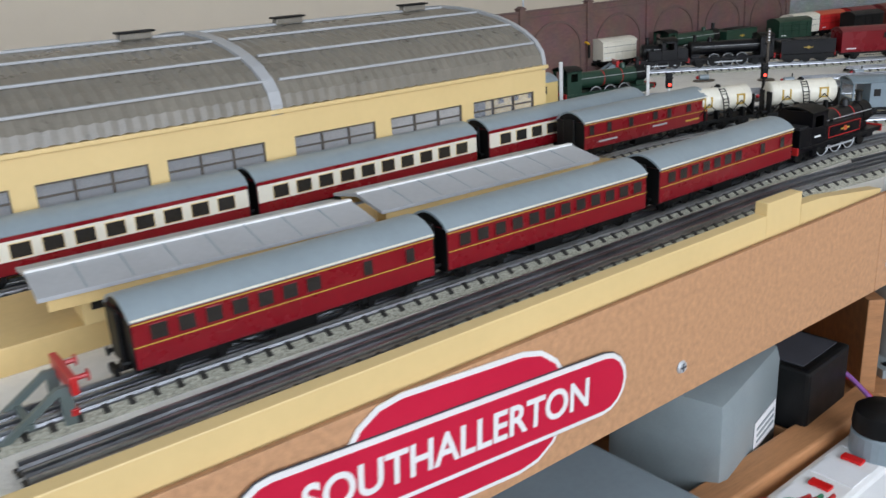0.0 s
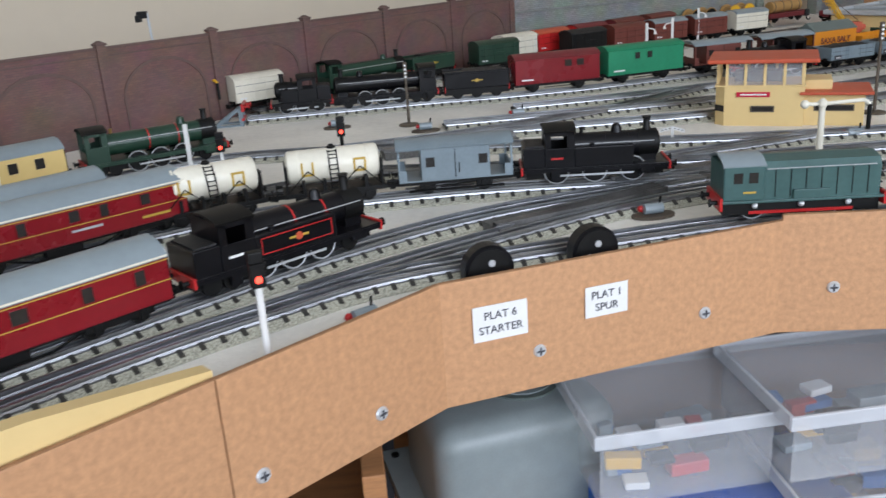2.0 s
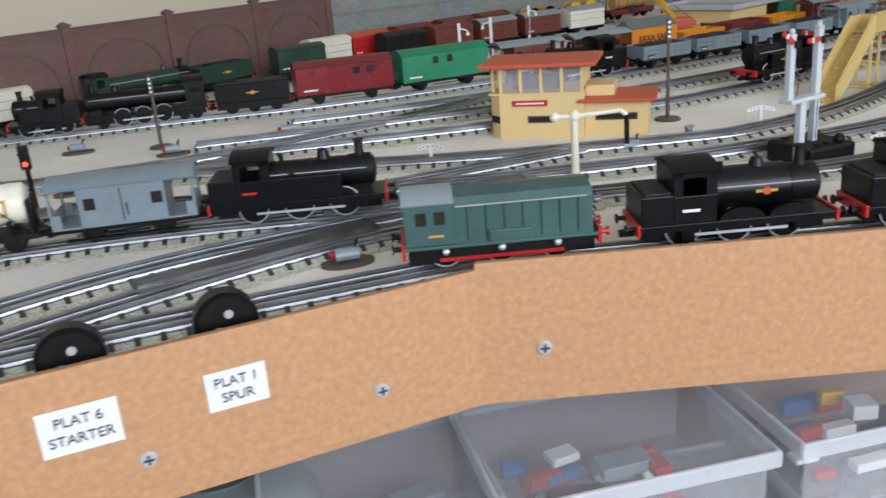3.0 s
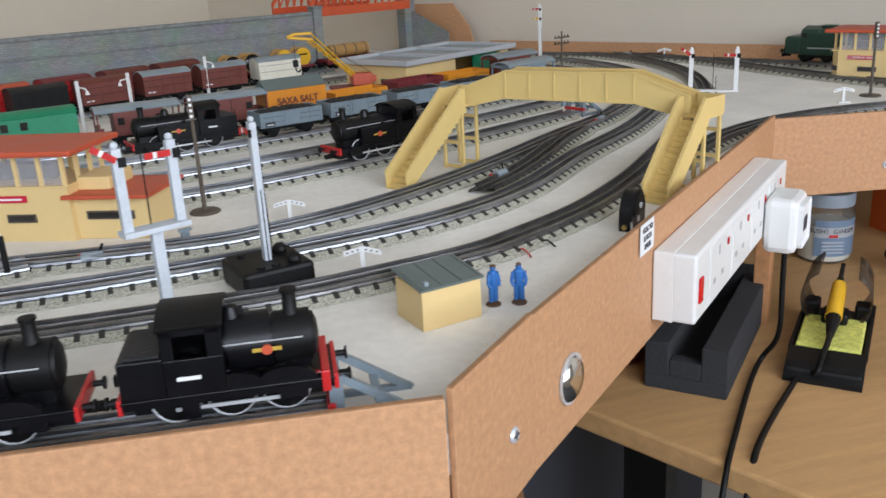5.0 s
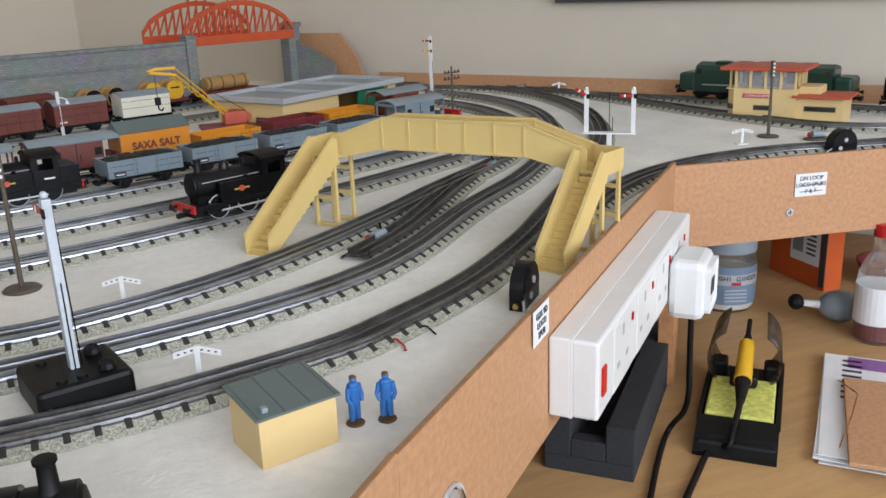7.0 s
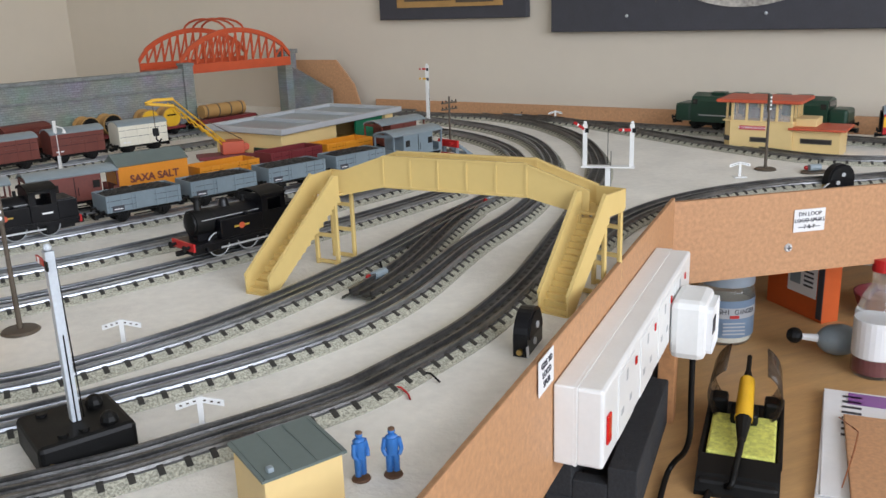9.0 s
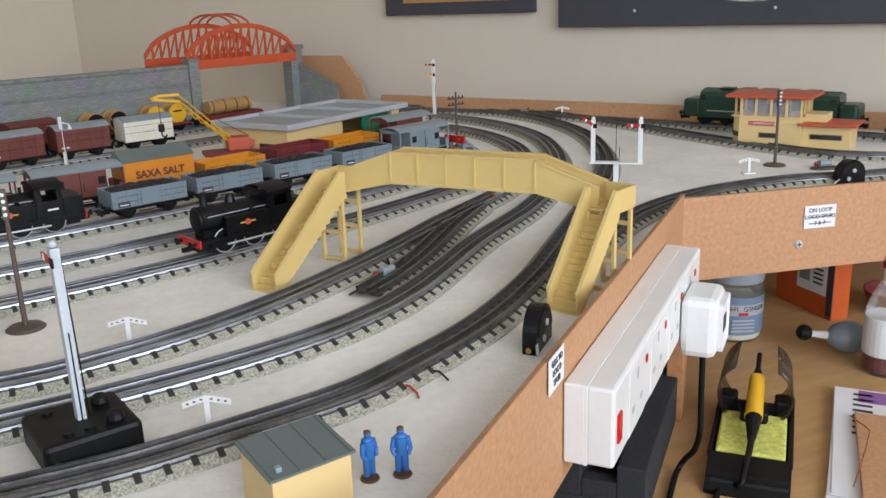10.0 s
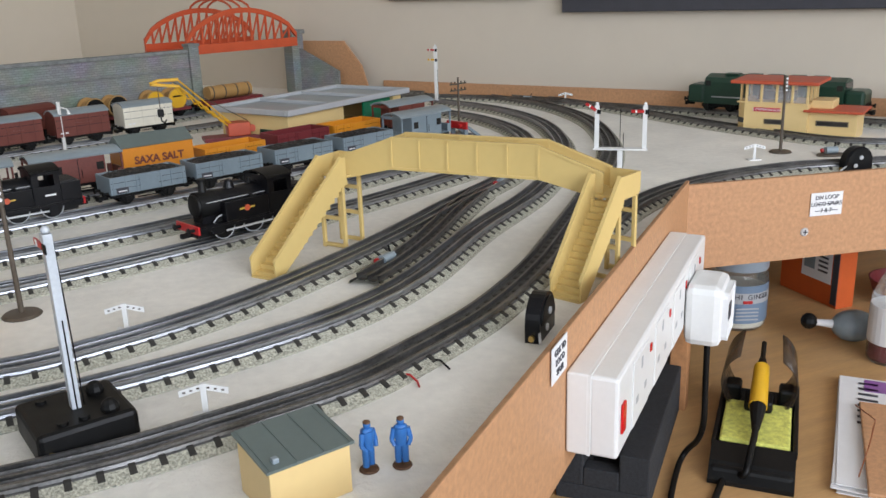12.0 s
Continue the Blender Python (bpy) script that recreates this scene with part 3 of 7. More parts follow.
comp = [(-0.066 + i * 0.0122, 0.0072, 0.0215, 0.0280) for i in range(12)]
brakew = [(-0.066 + i * 0.0122, 0.0072, 0.0215, 0.0280) for i in range(7)] + [(0.037, 0.005, 0.021, 0.028), (0.062, 0.005, 0.021, 0.028)]
gw = [(-0.07, 0.005, 0.021, 0.0285), (-0.05, 0.005, 0.021, 0.0285), (-0.024, 0.005, 0.021, 0.0285), (0.006, 0.006, 0.022, 0.0285), (0.024, 0.005, 0.021, 0.0285), (0.05, 0.006, 0.022, 0.0285)]
coach("P1", 0.8378, "maroon suburban coach with grey roof and gold lining at the platform", win=brakew)
coach("P1", 0.9861, "maroon suburban coach with grey roof and row of compartment windows", win=comp)
coach("P1", 1.1359, "maroon suburban coach with guard's end coupled behind the tank engine", win=brakew)
coach("P2", 1.100, "crimson parcels coach with yellow lining behind the milk tankers", win=gw, number=True, L=0.155)
bl = [(0.0095, 0.0170, "maroon"), (0.0170, 0.0285, "tank"), (0.0285, 0.0318, "maroon")]
cw = [(-0.078 + i * 0.0175, 0.011, 0.0185, 0.0265) for i in range(10)]
coach("P3", 0.6673, "crimson and cream main line coach inside the station", lower=bl, win=cw, L=0.19, lines=False)
coach("P3", 0.8413, "crimson and cream main line coach with grey roof", lower=bl, win=cw, L=0.19, lines=False)
coach("P3", 1.0222, "crimson and cream main line coach standing by the station wall", lower=bl, win=cw, L=0.19, lines=False)
coach("P4", 0.9748, "bright yellow and grey coach beside the station building", side="yellow", L=0.10, lines=False, win=[(-0.03 + i * 0.02, 0.007, 0.0195, 0.0275) for i in range(4)], group="", lower=[(0.0095, 0.0312, "cream2")])


def chassis(t, L, wb, r=0.0058, axles=2):
    bm = B()
    for s in (-1, 1):
        box(bm, -L / 2, L / 2, s * 0.0105, s * 0.012, 0.0075, 0.0105, 0.0003)
        for x in ((-wb / 2, wb / 2) if axles == 2 else (-wb / 2, 0, wb / 2)):
            box(bm, x - 0.0055, x + 0.0055, s * 0.0107, s * 0.0118, 0.0045, 0.0078, 0.0004)
            box(bm, x - 0.0022, x + 0.0022, s * 0.0107, s * 0.0128, 0.0030, 0.0078, 0.0004)
        box(bm, -wb * .28, wb * .30, s * 0.0120, s * 0.0128, 0.0052, 0.0060)
    box(bm, -L / 2, L / 2, -0.0105, 0.0105, 0.0085, 0.0105)
    part("chassis", bm, "soot", t)
    wheels(t, (-wb / 2, wb / 2) if axles == 2 else (-wb / 2, 0, wb / 2), r)
    buffers(t, L)


def van(path, x, label, side, roof="greyroof", L=0.070, H=0.030, windows=(), group="goods vans", ribs=True, category="van", pitched=False, lettering=None, dy=0.0, marks=True):
    px, py, pz, h = on(path, x)
    t = thing("goods_van", label, category, px - dy * math.sin(radians(h)), py + dy * math.cos(radians(h)), pz, h, group)
    W, z0 = 0.030, 0.0105
    z1 = z0 + H * .83
    part("body", box(B(), -L / 2, L / 2, -W / 2, W / 2, z0, z1, 0.0005), side, t)
    bm = B()
    prof = [(-W / 2 - .001, z1 - .0005), (0, z1 + 0.009), (W / 2 + .001, z1 - .0005), (W / 2, z1 - .0012), (-W / 2, z1 - .0012)] if pitched else arc_roof(W + 0.0014, z1, 0.005)
    prism(bm, prof, -L / 2 - 0.0006, L / 2 + 0.0006)
    part("roof", bm, roof, t, smooth=not pitched)
    for s in (-1, 1):
        bm = B()
        prism(bm, [(-W / 2 + .001, z1 - .001), (0, z1 + (0.0075 if pitched else 0.0042)), (W / 2 - .001, z1 - .001)] if pitched else [(-W / 2 + .0006, z1 - .001)] + [(-W / 2 + W * i / 8, z1 + .0042 * math.sin(math.pi * i / 8) ** .75) for i in range(1, 8)] + [(W / 2 - .0006, z1 - .001)], s * (L / 2 - .002), s * (L / 2 - 0.0002))
        part("end_panel", bm, side, t)
        if ribs:
            for k in (-0.36, -0.12, 0.12, 0.36):
                part("rib", box(B(), k * L - 0.0007, k * L + 0.0007, s * (W / 2 - .0001), s * (W / 2 + 0.0006), z0, z1 - .001), side, t)
            for zz in (0.35, 0.62):
                part("plank_line", box(B(), -L / 2 + .001, L / 2 - .001, s * (W / 2 + .0001), s * (W / 2 + 0.0003), z0 + H * zz, z0 + H * zz + .0004), "mblack", t)
            part("door_bar", box(B(), -0.010, 0.010, s * (W / 2), s * (W / 2 + 0.0008), z0 + H * .45, z0 + H * .45 + .0008), side, t)
        for xc, w, zb, zt in windows:
            p = part("window", box(B(), xc - w / 2 - .0005, xc + w / 2 + .0005, s * (W / 2), s * (W / 2 + 0.0005), zb - .0005, zt + .0005), side, t)
            part("pane", box(B(), xc - w / 2, xc + w / 2, s * (W / 2 + .0003), s * (W / 2 + 0.0007), zb, zt), "pane", p)
        if marks:
            part("number_bar", box(B(), -L * .43, -L * .29, s * (W / 2 + .0002), s * (W / 2 + 0.0005), z0 + H * .12, z0 + H * .17), "paper", t)
    if lettering:
        for s in (-1, 1):
            text("lettering", lettering[0], lettering[1], lettering[2], t, pose(0, s * (W / 2 + 0.0004), z0 + H * .40, 90, 0, 0 if s < 0 else 180), bold=0.0003)
    chassis(t, L, L * .55)
    return t


def open_wagon(path, x, label, side, load="coal", L=0.066, H=0.0125, dy=0.0, group="open wagons", bar=True):
    px, py, pz, h = on(path, x)
    t = thing("open_wagon", label, "wagon", px - dy * math.sin(radians(h)), py + dy * math.cos(radians(h)), pz, h, group)
    W, z0, w = 0.030, 0.0105, 0.0011
    z1 = z0 + H
    for s in (-1, 1):
        part("side_wall", box(B(), -L / 2, L / 2, s * (W / 2 - w), s * W / 2, z0, z1, 0.0003), side, t)
        part("end_wall", box(B(), s * (L / 2 - w), s * L / 2, -W / 2 + w, W / 2 - w, z0, z1, 0.0003), side, t)
        part("door", box(B(), -0.008, 0.008, s * W / 2, s * (W / 2 + 0.0007), z0 + .0005, z1 - .001, 0.0002), side, t)
        for k in (-0.46, -0.3, -0.16, 0.16, 0.3, 0.46):
            part("strap", box(B(), k * L - .0006, k * L + .0006, s * W / 2, s * (W / 2 + 0.0006), z0, z1), side, t)
        for zz in (.33, .66):
            part("plank_line", box(B(), -L / 2 + .001, L / 2 - .001, s * (W / 2 + .00005), s * (W / 2 + .0002), z0 + H * zz, z0 + H * zz + .0003), "mblack", t)
        if bar:
            part("number_panel", box(B(), -L * .43, -L * .28, s * (W / 2 + .0002), s * (W / 2 + .0007), z0 + .0008, z0 + H * .38), "ink", t)
            part("number_bar", box(B(), -L * .41, -L * .30, s * (W / 2 + .0007), s * (W / 2 + .0009), z0 + .0022, z0 + .0030), "paper", t)
    part("floor", box(B(), -L / 2 + w, L / 2 - w, -W / 2 + w, W / 2 - w, z0, z0 + .001), side, t)
    if load:
        bm = B()
        bmesh.ops.create_grid(bm, x_segments=26, y_segments=12, size=0.5)
        for v in bm.verts:
            u, q = v.co.x, v.co.y
            v.co = (u * (L - 2.2 * w), q * (W - 2.2 * w), z1 - 0.002 + 0.0035 * (1 - (2 * u) ** 4) * (1 - (2 * q) ** 4) + random.uniform(-.0008, .0009))
        part("coal_load", bm, load, t)
    chassis(t, L, L * .55)
    return t


def brake_van(path, x, label, side, roof, L=0.078, group="brake vans", dy=0.0):
    px, py, pz, h = on(path, x)
    t = thing("brake_van", label, "brake van", px - dy * math.sin(radians(h)), py + dy * math.cos(radians(h)), pz, h, group)
    W, z0, z1 = 0.030, 0.0105, 0.0335
    part("cabin", box(B(), -L * .30, L * .30, -W / 2, W / 2, z0, z1, 0.0004), side, t)
    bm = B()
    prism(bm, arc_roof(W + 0.0016, z1, 0.0045), -L / 2 - .001, L / 2 + .001)
    part("roof", bm, roof, t, smooth=True)
    part("floor", box(B(), -L / 2, L / 2, -W / 2, W / 2, z0, z0 + .001), side, t)
    for s in (-1, 1):
        part("end_screen", box(B(), s * (L / 2 - .0012), s * L / 2, -W / 2, W / 2, z0 + .001, z0 + .0085, .0003), side, t)
        for y in (-W / 2 + .0008, W / 2 - .0008):
            part("veranda_post", box(B(), s * (L / 2 - .0014), s * L / 2, y - .0008, y + .0008, z0 + .0085, z1), side, t)
            part("veranda_side", box(B(), s * L * .43, s * (L / 2 - .0012), y - .0006, y + .0006, z0 + .001, z0 + .0085), side, t)
        part("end_board", box(B(), s * (L / 2 - .0012), s * L / 2, -W / 2, W / 2, z1 - .0025, z1 + .0005), side, t)
        for xc in (-L * .22, L * .24):
            part("window", box(B(), xc - .003, xc + .003, s * (W / 2), s * (W / 2 + .0004), z0 + .010, z0 + .0165), "pane", t)
        part("door_line", box(B(), -.0005, .0, s * W / 2, s * (W / 2 + .0003), z0 + .002, z1 - .002), "mblack", t)
        part("handrail", cyl(B(), (L * .03, s * (W / 2 + .0006), z0 + .005), (L * .03, s * (W / 2 + .0006), z0 + .012), .0003, 5), "mblack", t)
        part("footboard", box(B(), -L * .42, L * .42, s * .0125, s * .0155, .0035, .0045), "soot", t)
    chassis(t, L, L * .5)
    return t


def tanker(path, x):
    t = thing("milk_tanker", "cream white six-wheel milk tank wagon with gold letters", "tank wagon", *on(path, x), "milk tankers")
    L, r, zc = 0.070, 0.0112, 0.0262
    bm = B()
    prof = [(0.0001, -L * .46), (r * .6, -L * .455), (r * .9, -L * .44), (r, -L * .42), (r, L * .42), (r * .9, L * .44), (r * .6, L * .455), (0.0001, L * .46)]
    lathe(bm, prof, 28)
    bmesh.ops.transform(bm, matrix=Matrix.Translation((0, 0, zc)) @ pose(0, 0, 0, 0, 90, 0), verts=bm.verts)
    part("tank", bm, "tank", t, smooth=True)
    for k in (-.33, .33):
        bm = B()
        cyl(bm, (k * L - .0008, 0, zc), (k * L + .0008, 0, zc), r + .0003, 28)
        part("tank_band", bm, "tank", t)
    for s in (-1, 1):
        lad = part("ladder", tube(B(), [(-.0028, s * (r + .004), .0125), (-.0028, s * (r + .0012), zc + .002), (-.0028, s * r * .5, zc + r * .95)], .0005, 5), "mblack", t)
        part("ladder_stile", tube(B(), [(.0028, s * (r + .004), .0125), (.0028, s * (r + .0012), zc + .002), (.0028, s * r * .5, zc + r * .95)], .0005, 5), "mblack", lad)
        for k in range(6):
            q = k / 5
            y = (r + .004) * (1 - q) + (r + .0012) * q
            part("rung", cyl(B(), (-.0028, s * y, .0135 + q * .0145), (.0028, s * y, .0135 + q * .0145), .0004, 5), "mblack", lad)
        for k in range(3):
            q = (k + 1) / 3
            part("rung", cyl(B(), (-.0028, s * (r * (1.1 - .5 * q)), zc + .004 + q * .006), (.0028, s * (r * (1.1 - .5 * q)), zc + .004 + q * .006), .0004, 5), "mblack", lad)
        bm = B()
        tube(bm, [(-L * .45, s * (r + .001), .0115), (-L * .25, s * (r + .0012), zc - .001), (-.004, s * (r + .0016), .0135)], .0004, 5)
        tube(bm, [(L * .45, s * (r + .001), .0115), (L * .25, s * (r + .0012), zc - .001), (.004, s * (r + .0016), .0135)], .0004, 5)
        part("tie_rod", bm, "mblack", t)
        for ch, xc in (("U", -.0175), ("D", .0175)):
            xm, wq, hq, st_ = xc * (1 if s < 0 else -1), .0042, .0046, .0013
            bm = box(B(), xm - wq, xm - wq + st_, s * (r - .0014), s * (r + .0004), zc - hq, zc + hq)
            box(bm, xm + wq - st_, xm + wq, s * (r - .0014), s * (r + .0004), zc - hq, zc + hq)
            box(bm, xm - wq + st_, xm + wq - st_, s * (r - .0014), s * (r + .0004), zc - hq, zc - hq + st_)
            if ch == "D":
                box(bm, xm - wq + st_, xm + wq - st_, s * (r - .0014), s * (r + .0004), zc + hq - st_, zc + hq)
            part("letter_" + ch.lower(), bm, "gold", t)
        for k in (-.46, .46):
            part("end_cradle", box(B(), k * L - .0008, k * L + .0008, s * .003, s * .0115, .0105, zc + .003, .0003), "soot", t)
        for k in (-.3, -.1, .1, .3):
            part("saddle", box(B(), k * L - .001, k * L + .001, s * .007, s * .0125, .0105, .0185), "soot", t)
    bm = B()
    lathe(bm, [(.003, 0), (.003, .0015), (.0018, .002), (.0018, .0028), (.0005, .003)], 12)
    o = part("filler_cap", bm, "mblack", t)
    o.matrix_basis = pose(0, 0, zc + r - .0006)
    chassis(t, L, L * .62, axles=3)
    return t


tanker("P2", 1.195)
tanker("P2", 1.293)
brake_van("P2", 1.391, "grey goods brake van with open verandas behind the tank engine", "grey", "grey")


def loco(path, x, label, kind, body="black", L=0.10, flip=False, group="locomotives", lining=False, dy=0.0, name="tank_locomotive", plate=None, crest=True, bevel=0.0006, wheel_r=0.009):
    px, py, pz, h = on(path, x)
    t = thing(name, label, "locomotive", px - dy * math.sin(radians(h)), py + dy * math.cos(radians(h)), pz, h + (180 if flip else 0), group)
    W = 0.029
    f = L / 2
    part("footplate", box(B(), -f, f, -W / 2, W / 2, 0.0120, 0.0132, 0.0003), body, t)
    for s in (-1, 1):
        part("valance", box(B(), -f, f, s * (W / 2 - .0012), s * (W / 2 - .0002), .0098, .0120), body, t)
    cab0, cab1 = -f + (0.016 if kind != "tender" else 0.002), -f + (0.036 if kind != "tender" else 0.020)
    br, bz = 0.0088, 0.0248
    # boiler, smokebox
    bm = B()
    cyl(bm, (cab1, 0, bz), (f - 0.008, 0, bz), br, 26)
    part("boiler", bm, body, t, smooth=True)
    bm = B()
    cyl(bm, (f - 0.020, 0, bz), (f - 0.007, 0, bz), br + .0005, 26)
    part("smokebox", bm, "mblack", t, smooth=True)
    bm = B()
    lathe(bm, [(br * .92, 0), (br * .86, .0012), (br * .5, .0022), (.0004, .0026)], 22)
    o = part("smokebox_door", bm, "mblack", t, smooth=True)
    o.matrix_basis = pose(f - .007, 0, bz, 0, 90, 0)
    part("smokebox_saddle", box(B(), f - .019, f - .008, -.006, .006, .0132, bz - .004), body, t)
    for xb in (cab1 + (f - cab1) * .35, cab1 + (f - cab1) * .6):
        part("boiler_band", cyl(B(), (xb - .0005, 0, bz), (xb + .0005, 0, bz), br + .0002, 26), "red" if lining else body, t)
    bm = B()
    lathe(bm, [(.0036, 0), (.0026, .0015), (.0024, .008), (.0031, .0085), (.0031, .0095), (.0018, .0096)], 14)
    o = part("chimney", bm, "mblack", t, smooth=True)
    o.matrix_basis = pose(f - .0135, 0, bz + br - .0005)
    bm = B()
    lathe(bm, [(.0042, 0), (.0036, .0015), (.0034, .0035), (.0024, .0055), (.0003, .0062)], 14)
    o = part("dome", bm, body, t, smooth=True)
    o.matrix_basis = pose(f - .034, 0, bz + br - .0006)
    part("safety_valve", cyl(B(), (cab1 + .006, 0, bz + br - .001), (cab1 + .006, 0, bz + br + .004), .0013, 8), "brass" if body != "black" else "mblack", t)
    # cab
    zc = 0.0395
    for s in (-1, 1):
        lo = part("cab_side", box(B(), cab0, cab1, s * (W / 2 - .0012), s * W / 2, .0132, .0265, .0003), body, t)
        part("cab_pillar", box(B(), cab0, cab0 + .004, s * (W / 2 - .0012), s * W / 2, .0265, zc - .0015), body, lo)
        part("cab_pillar", box(B(), cab1 - .005, cab1, s * (W / 2 - .0012), s * W / 2, .0265, zc - .0015), body, lo)
        part("cab_eave", box(B(), cab0, cab1, s * (W / 2 - .0012), s * W / 2, zc - .0045, zc - .0012), body, lo)
    part("cab_front", box(B(), cab1 - .001, cab1, -W / 2 + .0012, W / 2 - .0012, .0132, zc - .001), body, t)
    part("cab_back", box(B(), cab0, cab0 + .001, -W / 2 + .0012, W / 2 - .0012, .0132, zc - .001 if kind != "tender" else .022), body, t)
    bm = B()
    prism(bm, arc_roof(W + .001, zc - .0015, .0035), cab0 - .001, cab1 + .001)
    part("cab_roof", bm, "mblack", t, smooth=True)
    if kind != "tender":
        bk = part("bunker", box(B(), -f + .001, cab0, -W / 2, W / 2, .0132, .0275, bevel), body, t)
        part("coal", box(B(), -f + .003, cab0 - .001, -W / 2 + .002, W / 2 - .002, .0275, .0285), "coal", bk)
    if kind == "side":
        for s in (-1, 1):
            tk = part("side_tank", box(B(), cab1, cab1 + (f - cab1) * .62, s * .0082, s * W / 2, .0132, .0265, bevel), body, t)
            if lining:
                x0, x1 = cab1 + .003, cab1 + (f - cab1) * .62 - .003
                for a, b, c, d in ((x0, x1, .0155, .0160), (x0, x1, .0240, .0245), (x0, x0 + .0005, .0155, .0245), (x1 - .0005, x1, .0155, .0245)):
                    part("lining", box(B(), a, b, s * W / 2, s * (W / 2 + .0003), c, d), "red", tk)
            if crest:
                xm = cab1 + (f - cab1) * .32
                part("emblem", box(B(), xm - .006, xm + .006, s * W / 2, s * (W / 2 + .0004), .0196, .0208), "gold", tk)
                part("emblem_disc", cyl(B(), (xm, s * W / 2, .0202), (xm, s * (W / 2 + .0005), .0202), .0022, 14), "redroof", tk)
            part("tank_filler", cyl(B(), (cab1 + .012, s * .011, .0265), (cab1 + .012, s * .011, .0285), .0016, 8), body, tk)
    elif kind == "saddle":
        bm = B()
        cyl(bm, (cab1 + .001, 0, bz), (f - .021, 0, bz), br + .0016, 26)
        st = part("boiler_cladding", bm, body, t, smooth=True)
        if crest:
            for s in (-1, 1):
                xm = (cab1 + f) / 2 - .004
                part("emblem", box(B(), xm - .005, xm + .005, s * (br + .0014), s * (br + .0019), bz - .0006, bz + .0008), "gold", st)
                part("emblem_disc", cyl(B(), (xm, s * (br + .0012), bz), (xm, s * (br + .0021), bz), .0019, 12), "redroof", st)
        for s in (-1, 1):
            bm = B()
            for xw in (-.26 * L, .02 * L, .27 * L):
                pts = [(xw + .0105 * math.cos(math.pi * k / 8), .0132 + .0055 * math.sin(math.pi * k / 8)) for k in range(9)]
                prism(bm, pts, s * (W / 2 - .004), s * (W / 2 - .001), "y")
            part("splasher", bm, body, t)
    for s in (-1, 1):
        if plate:
            part("number_plate", box(B(), cab0 + .004, cab0 + .012, s * W / 2, s * (W / 2 + .0004), .0190, .0203), plate, t)
        part("handrail", cyl(B(), (cab1, s * (br + .0012), bz + .003), (f - .010, s * (br + .0012), bz + .003), .0003, 5), "steel", t)
    # frames, wheels and rods
    part("frames", box(B(), -f + .003, f - .003, -.0065, .0065, .004, .0122), "soot", t)
    xs = (-.26 * L, .0 * L, .26 * L) if L < .115 else (-.14 * L, .02 * L, .18 * L)
    wheels(t, xs, wheel_r, "soot", spokes=True)
    for s in (-1, 1):
        rod = box(B(), xs[0], xs[2], s * .0112, s * .0118, wheel_r - .0028, wheel_r - .0015)
        part("coupling_rod", rod, "steel", t)
        part("cylinder", box(B(), f - .02, f - .010, s * .0095, s * .0135, .006, .0115, .001), body, t)
        part("step", box(B(), cab0 + .004, cab0 + .010, s * (W / 2 - .003), s * (W / 2 - .0005), .004, .0098), body, t)
    if L >= .115:
        wheels(t, (-.30 * L, -.40 * L, .34 * L), .0055)
    for s in (-1, 1):
        part("buffer_beam", box(B(), s * f - .0008, s * f + .0008, -W / 2, W / 2, .0085, .0142, .0003), "red", t)
        for y in (-.009, .009):
            bm = cyl(B(), (s * f, y, .0112), (s * (f + .0045), y, .0112), .0012, 8)
            cyl(bm, (s * (f + .0045), y, .0112), (s * (f + .0053), y, .0112), .0024, 12)
            part("buffer", bm, "soot", t)
        part("coupling", box(B(), s * (f - .002), s * (f + .006), -.0015, .0015, .005, .008), "soot", t)
    return t


def tender(path, x, label, body="black", L=0.072, flip=False):
    px, py, pz, h = on(path, x)
    t = thing("tender", label, "tender", px, py, pz, h + (180 if flip else 0))
    W = .029
    tb = part("tank", box(B(), -L / 2, L / 2, -W / 2, W / 2, .0115, .0285, .0008), body, t)
    part("coal", box(B(), -L * .2, L * .42, -W / 2 + .003, W / 2 - .003, .0285, .0305, .001), "coal", tb)
    for s in (-1, 1):
        part("coping", box(B(), -L / 2, L / 2, s * (W / 2 - .002), s * W / 2, .0285, .0305, .0004), body, tb)
        part("emblem", box(B(), -.006, .006, s * W / 2, s * (W / 2 + .0004), .0196, .0207), "gold", tb)
        part("emblem_disc", cyl(B(), (0, s * W / 2, .0202), (0, s * (W / 2 + .0005), .0202), .002, 12), "gold", tb)
    part("frames", box(B(), -L / 2, L / 2, -.0125, .0125, .005, .0115), "soot", t)
    wheels(t, (-.3 * L, 0, .3 * L), .0065)
    buffers(t, L, beam="red")
    return t


loco("P1", 1.2667, "lined black six-coupled tank engine with crest heading the maroon train", "side", L=0.118, lining=True, plate="paper")
loco("P2", 1.507, "plain black tank engine with red number plate heading the milk train", "side", L=0.100, plate="red", crest=False)
loco("SPUR", 1.7504, "black six-coupled engine with splashers on the front siding", "saddle", L=0.093, plate="paper")
loco("SPUR", 1.8677, "small black tank engine with crest by the buffer stop", "saddle", L=0.073, plate="paper")
loco("T4", 2.0357, "black pannier tank engine with polished safety valve by the footbridge", "side", L=0.092, flip=True, plate=None)
loco("R0", 1.8505, "black tank engine with crest and white cab number", "side", L=0.095, flip=True, plate="paper")
loco("R1", 1.3235, "black main line engine standing in front of its tender", "tender", L=0.118, flip=True, name="tender_locomotive", crest=False)
tender("R1", 1.4482, "black tender with gold emblem coupled to the main line engine")
loco("R1", 1.2189, "small black tank engine with pale dusty cab roof", "side", L=0.066, flip=True, crest=False, wheel_r=0.008)
